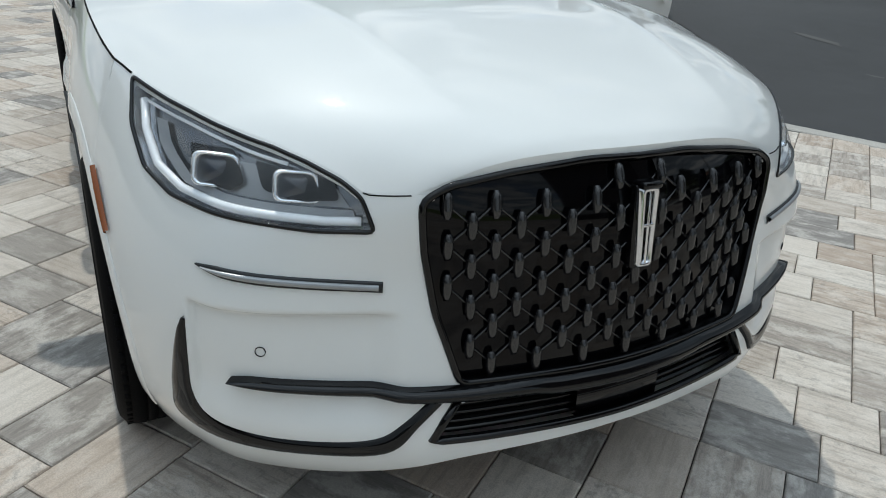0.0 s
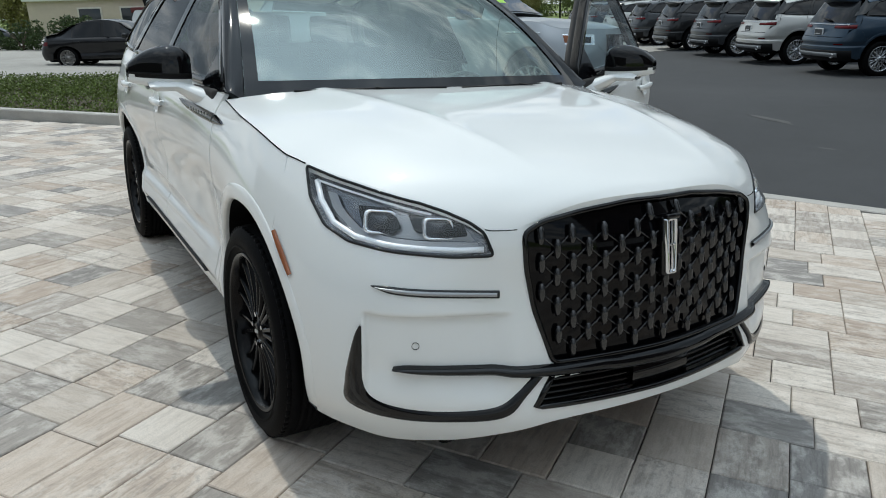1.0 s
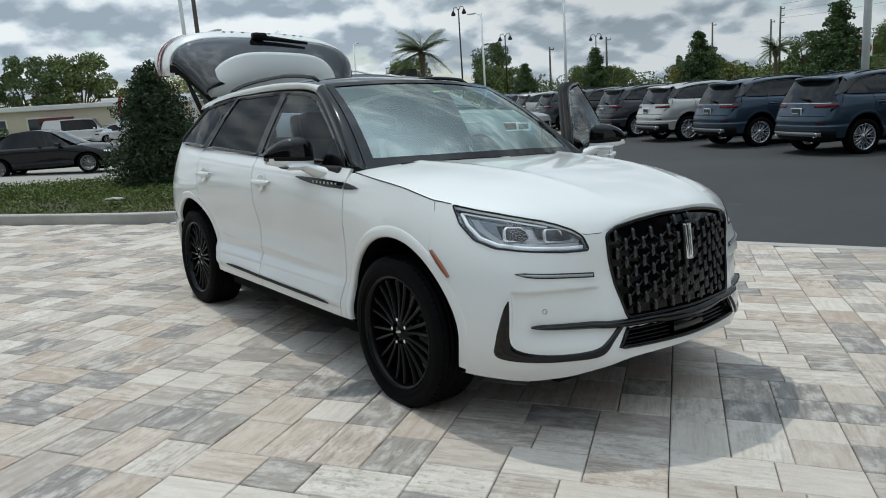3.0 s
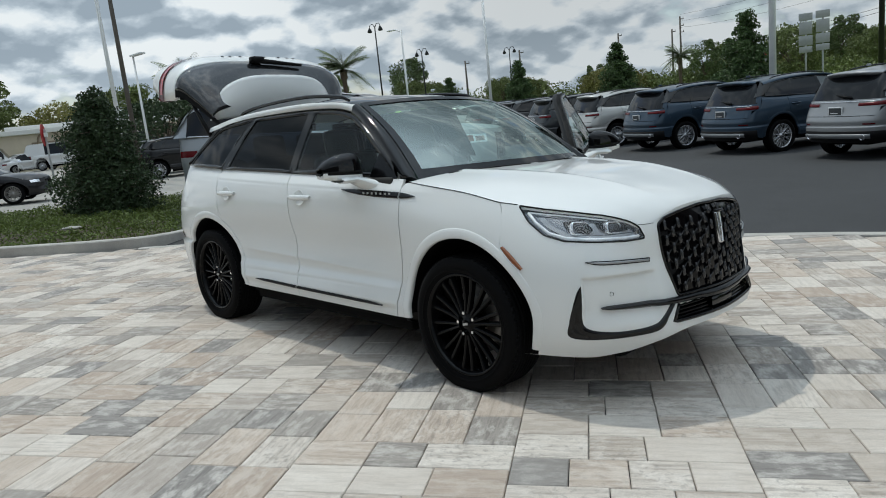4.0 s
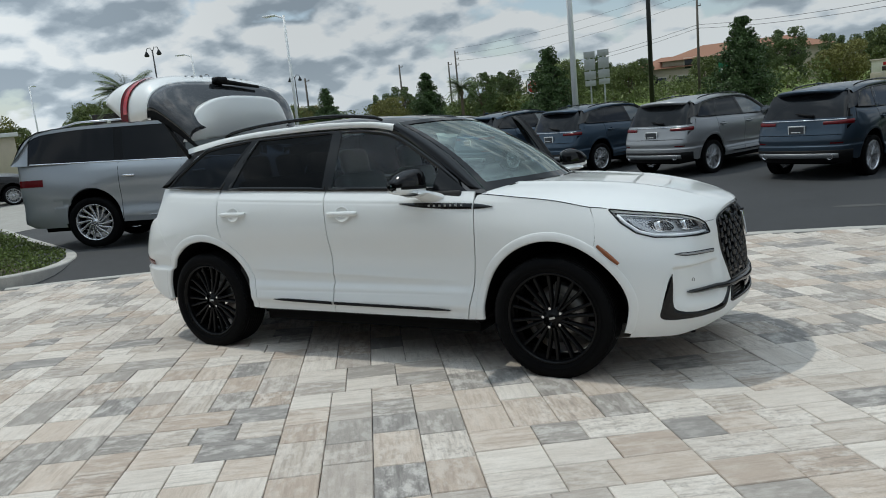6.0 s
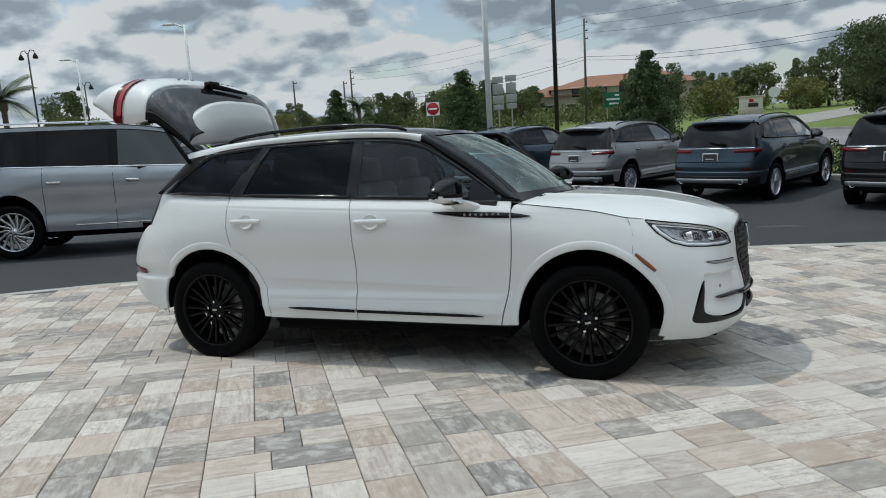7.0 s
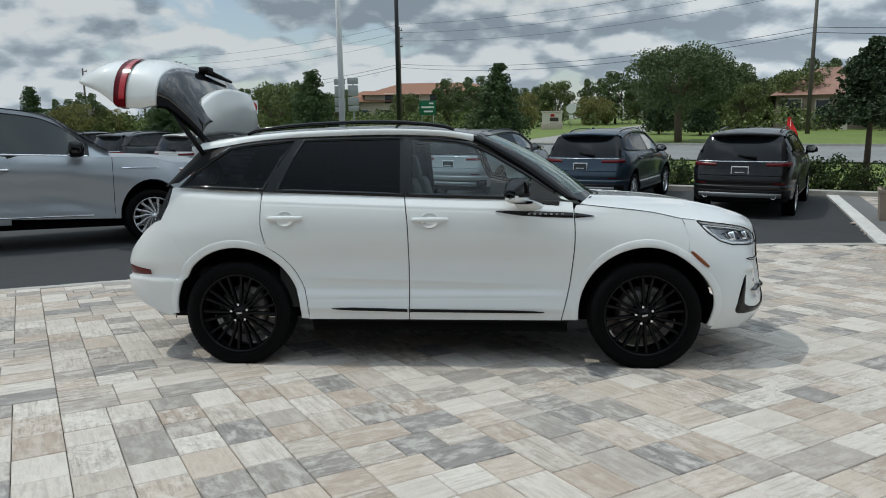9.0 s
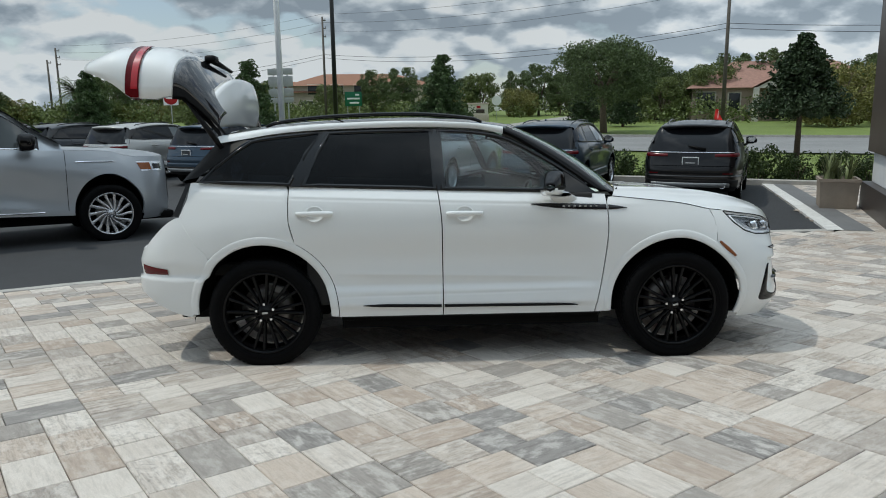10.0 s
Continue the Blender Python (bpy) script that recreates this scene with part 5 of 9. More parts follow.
va = [bm.verts.new(on_nose(u, z, 0.0, -1)) for u, z in ring]
vb = [bm.verts.new(on_nose(u, z, -0.018, -1)) for u, z in ring]
for i in range(len(va)):
    j = (i + 1) % len(va)
    bm.faces.new((va[i], va[j], vb[j], vb[i]))
part("grille_wall", bm, GLOSS, grille)
stud = bmesh.new()
rows = []
for i in range(7):
    t = i / 6
    h = lerp(-0.025, 0.025, t)
    w = 0.0105 * max(0.15, math.sin(math.pi * (0.12 + 0.76 * t))) ** 0.6
    rows.append([(w * math.cos(a), h, 0.010 * math.sin(a) * (1 if 0 < i < 6 else 0.3)) for a in steps(0, math.pi, 8)])
sheet(stud, rows)
STUD = as_mesh("grille_stud", stud, Nodes("stud_black").set(color=(0.010, 0.010, 0.011), rough=0.24, spec=0.75).mat)
nodes_at = {}
gin = shrink([(u * 0.25, z) for u, z in GRILLE], 0.026)
gin = [(u / 0.25, z) for u, z in gin]
for r in range(-7, 9):
    for k in range(-18, 19):
        u, z = (k + 0.5 * (r % 2)) * 0.405, 0.705 + r * 0.0385
        if inside((u, z), gin):
            nodes_at[r, k] = (u, z)
wires = bmesh.new()
for (r, k), (u, z) in nodes_at.items():
    s = -1 if u >= 0 else -1
    p = on_nose(u if abs(u) > 1e-3 else 0.001, z, -0.006, -1)
    n = normal(max(abs(u), 0.001), z, -1 if u >= 0 else 1)
    right = Vector((0, 0, 1)).cross(n).normalized()
    upv = n.cross(right)
    m = Matrix((right, upv, n)).transposed().to_4x4()
    m.translation = p
    mesh_part("grille_stud", STUD, grille, m)
    for dr, dk in ((1, 0 if r % 2 == 0 else 1), (1, -1 if r % 2 == 0 else 0)):
        if (r + dr, k + dk) in nodes_at:
            a, b = nodes_at[r + dr, k + dk]
            pipe(wires, [p - n * 0.007, on_nose(a if abs(a) > 1e-3 else 0.001, b, -0.013, -1)], 0.0025, 5, False)
part("grille_mesh", wires, STUD.materials[0], grille, "fine black lattice")
# emblem: upright chrome frame with a cross bar on a black foot
bm = bmesh.new()
m = Matrix.Translation(on_nose(0.001, 0.800, 0.010)) @ pose(0, 0, 0, 90, 0, 90) @ pose(0, 0, 0, -8)
for poly, dz in (([(-0.017, -0.078), (0.017, -0.078), (0.022, 0.078), (-0.022, 0.078)], 0.0),):
    ring = rounded(poly, 0.008, 3)
    inner = rounded([(x * 0.62, y * 0.90) for x, y in poly], 0.006, 3)
    rows = [[m @ Vector((x, y, -0.012)) for x, y in ring + ring[:1]], [m @ Vector((x, y, 0.004)) for x, y in ring + ring[:1]], [m @ Vector((x, y, 0.006)) for x, y in inner + inner[:1]], [m @ Vector((x, y, -0.008)) for x, y in inner + inner[:1]]]
    sheet(bm, rows)
box(bm, (0, 0, 0), (0.005, 0.145, 0.010), 0.001, m)
box(bm, (0, 0.004, 0), (0.034, 0.006, 0.010), 0.001, m)
part("emblem", bm, CHROME, suv, "upright chrome emblem frame")
bm = bmesh.new()
box(bm, (0, 0, -0.016), (0.050, 0.165, 0.02), 0.006, m)
box(bm, (0, 0.082, -0.006), (0.046, 0.014, 0.035), 0.005, m)
part("emblem_base", bm, GLOSS, suv)
# lower mouth: dark duct with slats
bm = bmesh.new()
for s in (-1, 1):
    rows = [[on_nose(s * u if u else 0.001, z, -0.07, -1) for u in steps(0.0, MOUTH[0][0] + 0.15, 12)] for z in (0.37, 0.43, 0.50)]
    sheet(bm, rows, s > 0)
mouth = part("lower_grille", bm, DARK, suv, "black lower intake with slats")
for zz in (0.412, 0.430, 0.448, 0.466):
    bm = bmesh.new()
    ue = lerp(1.76, 1.53, (zz - 0.404) / 0.074) - 0.01
    us = steps(-ue, ue, 24)
    sheet(bm, [[on_nose(u if abs(u) > 1e-3 else 0.001, zz + dz, o, -1) for u in us] for dz, o in ((-0.003, -0.06), (-0.004, -0.018), (0.004, -0.018), (0.003, -0.06))])
    part("slat", bm, GLOSS, mouth)
bm = bmesh.new()
us = steps(-0.42, 0.42, 10)
sheet(bm, [[on_nose(u if abs(u) > 1e-3 else 0.001, z, o, -1) for u in us] for z, o in ((0.400, -0.02), (0.404, -0.006), (0.472, -0.002), (0.478, -0.02))])
part("bumper_plate", bm, GLOSS, suv, "black centre panel of the bumper")

bm = bmesh.new()
rim_line = dense([(-1.53, 0.479), (-1.64, 0.445), (-1.76, 0.403), (-1.0, 0.400), (0.0, 0.398), (1.0, 0.400), (1.76, 0.403), (1.64, 0.445), (1.53, 0.479)], 0.08, False)
pipe(bm, [on_nose(u if abs(u) > 1e-3 else 0.001, z, 0.0, -1) for u, z in rim_line], 0.009, 8)
part("mouth_frame", bm, GLOSS, mouth, "gloss black rim")
# shut lines along the bonnet: dark tubes stand in for the gap's shade
for side in (-1, 1):
    bm = bmesh.new()
    pipe(bm, [S(U(x), hood_side(x) - 0.0015, side) + Vector((0, side * 0.0005, 0)) for x in steps(0.93, 1.685, 24)] + [S(u, nose_top(u) - 0.001, side) for u in (5.0, 4.82)], 0.0024, 6)
    part("bonnet_seal", bm, DARK, suv)
    bm = bmesh.new()
    pipe(bm, [S(u, nose_top(u) - 0.001, side) for u in steps(2.24, 1.90, 8)], 0.0013, 6)
    part("bonnet_lip_seal", bm, DARK, suv)

# tail: bumper, reflector, load sill
def tail(side):
    bm = bmesh.new()

    def left(z):
        if z > 0.733:
            return U(-HUB_X - (z - HUB_Z) / 1.1157)
        k = min(1.0, abs(z - HUB_Z) / (0.480 * 1.055)) if z > HUB_Z else 0.0
        return U(-HUB_X - 0.480 * math.sqrt(1 - k * k) + (0 if z > HUB_Z else 0.1 * (HUB_Z - z)))

    def f(a, b):
        zt = lerp(1.0, 0.79, min(1, a * 2.0) ** 1.5)
        z = lerp(0.345 + 0.15 * min(1.0, a / 0.42) ** 1.4, zt, b)
        u = lerp(left(z) + 0.004, float(LASTU), a)
        return S(u, z, side)

    quad_panel(bm, f, 40, 36, -side)
    return bm


for side in (-1, 1):
    part("rear_bumper", tail(side), WHITE, suv)
    bm = bmesh.new()
    rows = []
    for t in steps(0, 1, 12):
        u = lerp(12.62, 13.35, t)
        w = 0.018 + 0.016 * t
        rows.append([on_nose(u, 0.645 + 0.012 * t + s * w, 0.002 + 0.006 * (1 - s * s), side) for s in (-1, -0.5, 0, 0.5, 1)])
    sheet(bm, rows, side < 0)
    part("reflector", bm, REDLENS, suv, "red reflector")
bm = bmesh.new()
sheet(bm, [[S(u, z, -1) + Vector((0.03, 0, 0)) for u in steps(13.2, LASTU, 16)] + [S(u, z, 1) + Vector((0.03, 0, 0)) for u in steps(LASTU, 13.2, 16)][1:] for z in (0.47, 0.49, 0.52)])
part("rear_valance", bm, PLASTIC, suv, "black plastic lower bumper")

# sills, underbody, inner shell
for side in (-1, 1):
    bm = bmesh.new()
    rows = []
    for x in steps(-0.86, 0.86, 30):
        p = S(U(x), 0.34, side)
        rows.append([Vector((x, p.y - side * 0.012, 0.345)), Vector((x, p.y - side * 0.030, 0.326)), Vector((x, p.y - side * 0.075, 0.290)), Vector((x, p.y - side * 0.16, 0.245))])
    sheet(bm, rows, side < 0)
    part("sill", bm, PLASTIC, suv, "black lower sill")
    bm = bmesh.new()
    rows = []
    for x in steps(-1.84, 0.98, 60):
        d = min(abs(x - HUB_X), abs(x + HUB_X))
        lo = 0.30 if d > 0.47 else HUB_Z + 1.055 * math.sqrt(max(0, 0.47**2 - d * d)) + 0.01
        rows.append([S(U(x), z, side) + Vector((0, -side * 0.030, 0)) for z in steps(min(lo, belt(x) - 0.03), belt(x) - 0.01, 6)])
    sheet(bm, rows, side < 0)
    if side < 0:
        part("inner_shell", bm, DARK, suv)
    else:
        bm.free()
    bm = bmesh.new()
    sheet(bm, [[S(U(x), z, side) + Vector((0, -side * 0.04, 0)) for x in steps(0.90, 1.62, 16)] for z in (0.86, 0.92)], side > 0)
    part("inner_fender", bm, DARK, suv)
bm = bmesh.new()
box(bm, (0.0, 0, 0.27), (1.72, 1.66, 0.06), 0.01)
box(bm, (1.50, 0, 0.30), (1.10, 1.02, 0.10), 0.03)
box(bm, (-1.50, 0, 0.32), (1.05, 1.04, 0.12), 0.03)
box(bm, (-1.96, 0, 0.44), (0.26, 1.1, 0.10), 0.03)
box(bm, (1.95, 0, 0.27), (0.28, 1.2, 0.05), 0.02)
for hx in (HUB_X, -HUB_X):
    tube(bm, (hx, -0.75, HUB_Z), (hx, 0.75, HUB_Z), 0.045, None, 10)
part("underbody", bm, DARK, suv, "black underbody")
KIT = WheelKit(TYRE_R, 0.245, 0.262, "ribbed", RIMBLACK)
for hx in (HUB_X, -HUB_X):
    for side in (-1, 1):
        KIT.mount(suv, hx, side * 0.805, TYRE_R + 0.009, side, 0.25 if hx > 0 else 0.1)

# cabin
bm = bmesh.new()
box(bm, (0.86, 0, 0.90), (0.46, 1.42, 0.30), 0.06)
box(bm, (0.98, 0, 1.05), (0.30, 1.44, 0.07), 0.03)
box(bm, (0.70, 0.38, 1.07), (0.16, 0.34, 0.06), 0.025)
box(bm, (0.645, 0.0, 1.085), (0.03, 0.30, 0.14), 0.01)
box(bm, (0.25, 0.0, 0.66), (0.90, 0.26, 0.36), 0.05)
part("dashboard", bm, CABIN, suv, "dark dashboard and console")
bm = bmesh.new()
m = pose(0.50, 0.38, 0.98, 0, -65, 0)
pts = [m @ Vector((0.185 * math.cos(a), 0.185 * math.sin(a), 0)) for a in steps(0, 2 * math.pi, 28)]
pipe(bm, pts, 0.014, 8, False)
box(bm, (0, 0, -0.02), (0.14, 0.12, 0.05), 0.02, m)
box(bm, (0, 0, -0.01), (0.03, 0.36, 0.02), 0.006, m)
part("steering_wheel", bm, LEATHER, suv, "dark steering wheel")


def seat(x, y, wide, head_ys):
    bm = bmesh.new()
    box(bm, (x + 0.10, y, 0.60), (0.52, wide, 0.18), 0.06)
    box(bm, (0, 0, 0.32), (0.15, wide * 0.96, 0.66), 0.06, pose(x - 0.14, y, 0.62, 0, -16))
    for hy in head_ys:
        box(bm, (0, 0, 0), (0.10, 0.26, 0.19), 0.045, pose(x - 0.345, y + hy, 1.325, 0, -12))
        for s in (-0.05, 0.05):
            tube(bm, (x - 0.335, y + hy + s, 1.26), (x - 0.31, y + hy + s, 1.18), 0.007, None, 6)
    part("seat", bm, LEATHER, suv, "dark leather seat with headrest")


seat(0.05, -0.38, 0.52, (0,))
seat(0.05, 0.38, 0.52, (0,))
seat(-0.88, 0.0, 1.28, (-0.4, 0.0, 0.4))
bm = bmesh.new()
box(bm, (-1.3, 0, 0.62), (0.9, 1.3, 0.08), 0.02)
box(bm, (-0.3, 0, 0.42), (1.5, 1.5, 0.04), 0.01)
part("cabin_floor", bm, CABIN, suv)
bm = bmesh.new()
rows = [[(x, w * 0.56, roof_z(x) - 0.065) for w in steps(-1, 1, 6)] for x in steps(0.22, -1.6, 12)]
sheet(bm, rows)
part("headlining", bm, mottled("headlining", (0.30, 0.29, 0.27), 0.9), suv, "grey headlining")
bm = bmesh.new()
box(bm, (0, 0, 0), (0.012, 0.22, 0.05), 0.02, pose(0.33, 0, 1.50, 0, 20))
part("inner_mirror", bm, PLASTIC, suv)
bm = bmesh.new()
box(bm, (0, 0, 0), (0.14, 0.20, 0.004), 0.001, pose(0.93, -0.18, 1.098, 4, -3, 25))
part("paper_sheet", bm, PAPER, suv, "white sheet of paper on the dashboard", False)

# raised tailgate: profile from hinge to lower edge, drawn open; its flanks hang down at the sides
gate = new("tailgate")
gate.parent = suv
gx = smooth_line([(0, -1.60), (0.25, -1.69), (0.5, -1.80), (0.6, -1.87), (0.72, -2.00), (0.85, -2.21), (1.0, -2.45)])
gz = smooth_line([(0, 1.62), (0.25, 1.81), (0.5, 1.99), (0.6, 2.075), (0.72, 2.135), (0.85, 2.14), (1.0, 2.05)])


def gate_point(a, w):
    """a along the gate from hinge to foot, w across (-1 to 1)."""
    half = lerp(0.60, 0.83, min(1, a / 0.6))
    if a > 0.85:
        half -= 0.10 * ((a - 0.85) / 0.15) ** 2
    drop = lerp(0.04, 0.16, a / 0.5) if a < 0.5 else lerp(0.16, 0.315, min(1, (a - 0.5) / 0.2)) if a < 0.8 else lerp(0.315, 0.05, (a - 0.8) / 0.2)
    phi = min(1.0, abs(w)) * math.pi / 2
    over = max(0.0, abs(w) - 1.0)
    y = math.copysign(half * (math.sin(phi) ** 0.55 + 0.3 * over), w)
    dz = drop * (1 - math.cos(phi) ** 0.6) + 0.06 * (1 - math.cos(phi)) + 0.6 * over
    return Vector((gx(a) - 0.02 * abs(w) ** 3, y, gz(a) - dz))


def gate_patch(a0, a1, w0, w1, out, na=14, nw=16, lift=0.0):
    rows = []
    for a in steps(a0, a1, na):
        row = []
        for w in steps(w0, w1, nw):
            p = gate_point(a, w)
            d1, d2 = gate_point(a + 0.01, w) - gate_point(a - 0.01, w), gate_point(a, w + 0.01) - gate_point(a, w - 0.01)
            n = d2.cross(d1).normalized()
            row.append(p + n * out)
        rows.append(row)
    return rows


bm = bmesh.new()
top = gate_patch(0.59, 1.0, -1, 1, 0.0, 22, 40)
und = gate_patch(0.59, 1.0, -1, 1, -0.055, 22, 40)
vs = sheet(bm, top)
vu = sheet(bm, und, True)
ra, rb = rim_of(vs), rim_of(vu)
for i in range(len(ra)):
    j = (i + 1) % len(ra)
    bm.faces.new((ra[j], ra[i], rb[i], rb[j]))
part("gate_skin", bm, WHITE, gate)
bm = bmesh.new()
vs = sheet(bm, gate_patch(0.10, 0.59, -0.96, 0.96, 0.002, 14, 30))
vu = sheet(bm, gate_patch(0.10, 0.59, -0.96, 0.96, -0.03, 14, 30), True)
ra, rb = rim_of(vs), rim_of(vu)
for i in range(len(ra)):
    j = (i + 1) % len(ra)
    bm.faces.new((ra[j], ra[i], rb[i], rb[j]))
part("gate_glass", bm, Nodes("dark_gate_glass").set(color=(0.015, 0.016, 0.018), rough=0.07, coat=1.0).mat, gate, "dark tailgate glass")
for side in (-1, 1):
    bm = bmesh.new()
    sheet(bm, gate_patch(0.0, 0.59, 0.95 * side, 1.01 * side, 0.004, 14, 3), side < 0)
    sheet(bm, gate_patch(0.0, 0.59, 0.95 * side, 1.01 * side, -0.05, 14, 3), side > 0)
    part("gate_frame", bm, PLASTIC, gate, "black tailgate frame")
    bm = bmesh.new()
    rows = gate_patch(0.768, 0.818, 0.30 * side, 1.0 * side, 0.008, 5, 30)
    sheet(bm, rows, side < 0)
    wrap = [gate_patch(0.768, 0.818, 0.985 * side, 1.0 * side, o, 5, 1) for o in (0.008, -0.020, -0.060)]
    sheet(bm, [[r[1] + Vector((0, side * 0.006, -0.004)) for r in w] for w in wrap])
    sheet(bm, gate_patch(0.768, 0.818, 0.86 * side, 1.0 * side, -0.061, 5, 4), side > 0)
    lamp = part("tail_lamp", bm, REDLENS, gate, "dark red wraparound tail lamp")
    bm = bmesh.new()
    sheet(bm, gate_patch(0.773, 0.797, 0.32 * side, 0.97 * side, 0.011, 2, 30), side < 0)
    part("lamp_bar", bm, Nodes("red_lamp_bar").set(color=(0.42, 0.008, 0.014), rough=0.25, coat=1.0).mat, lamp, "bright red bar")
    bm = bmesh.new()
    pipe(bm, [(-1.63, side * 0.68, 1.44), (-1.72, side * 0.705, 1.58), (-1.86, side * 0.74, 1.80)], [0.018, 0.018, 0.010], 8)
    part("gas_strut", bm, PLASTIC, gate, "black gas strut")
# spoiler, folded up in front of the glass
bm = bmesh.new()
rows = []
for t in steps(0, 1, 12):
    row = []
    for w in steps(-1, 1, 28):
        hgt = 0.335 * (1 - 0.55 * abs(w) ** 4.5)
        bend = 0.035 * math.sin(math.pi * t)
        row.append(Vector((lerp(-1.635, -1.625, t) + bend + 0.02 * (1 - w * w) - 0.10 * abs(w) ** 4, w * lerp(0.60, 0.585, t), 1.600 + hgt * t - 0.025 * w * w)))
    rows.append(row)
back = [[p + Vector((-0.05, 0, 0.0)) for p in r] for r in rows]
vs, vu = sheet(bm, rows, True), sheet(bm, back)
ra, rb = rim_of(vs), rim_of(vu)
for i in range(len(ra)):
    j = (i + 1) % len(ra)
    bm.faces.new((ra[i], ra[j], rb[j], rb[i]))
part("spoiler", bm, WHITE, gate, "white roof spoiler")
bm = bmesh.new()
pipe(bm, [gate_point(0.565, -0.02) + Vector((0.02, 0, 0.03)), gate_point(0.53, 0.14) + Vector((0.02, 0, 0.03))], [0.025, 0.012], 8)
box(bm, gate_point(0.575, -0.01) + Vector((0.02, 0, 0.03)), (0.08, 0.12, 0.05), 0.02)
part("gate_wiper", bm, PLASTIC, gate, "black rear wiper")
bm = bmesh.new()
for k in range(7):
    p = gate_patch(0.67, 0.68, 0.001 + 0.045 * (k - 3), 0.012 + 0.045 * (k - 3), 0.004, 1, 1)
    box(bm, (p[0][0] + p[1][1]) / 2, (0.016, 0.024, 0.004), 0.001)
part("gate_letter_bars", bm, SATIN, gate, "small silver bars", False)


# ---- parked cars ----
PRIVATE = Nodes("parked_dark_glass").set(color=(0.010, 0.011, 0.013), rough=0.04, spec=0.3).mat
PALEGLASS = Nodes("parked_pale_glass").set(color=(0.06, 0.07, 0.07), rough=0.05, coat=1.0, coatrough=0.01).mat
SKID = mottled("skid_grey", (0.22, 0.23, 0.24), 0.42, metal=0.6, vary=0.06)
PLATEFRAME = mottled("plate_frame", (0.68, 0.69, 0.70), 0.35, vary=0.05)
KIT_S = WheelKit(TYRE_R, 0.235, 0.250, "fan", ALLOY)
KIT_N = WheelKit(0.408, 0.275, 0.285, "swirl", ALLOY)
KIT_B = WheelKit(0.325, 0.215, 0.228, "fan", mottled("dark_alloy", (0.30, 0.29, 0.28), 0.3, metal=0.8))
repaint = {}


def twin(me):
    """The same mesh in the parked cars' paint."""
    if me.name not in repaint:
        c = me.copy()
        c.materials[0] = BGPAINT
        repaint[me.name] = c
    return repaint[me.name]


def borrow(src, parent, skip):
    """Copies a part of the white car, with its own parts, in the new paint."""
    for o in src.children:
        base = o.name.split(".")[0]
        if base in skip:
            continue
        c = new(base, (twin(o.data) if o.data and o.data.materials[0] == WHITE else o.data))
        c.parent, c.matrix_basis = parent, o.matrix_basis.copy()
        c.visible_shadow = o.visible_shadow
        if "label" in o.keys() and "white" not in o["label"]:
            c["label"] = o["label"]
        if base in ("front_door",):
            c.matrix_basis = Matrix()
        borrow(o, c, skip)


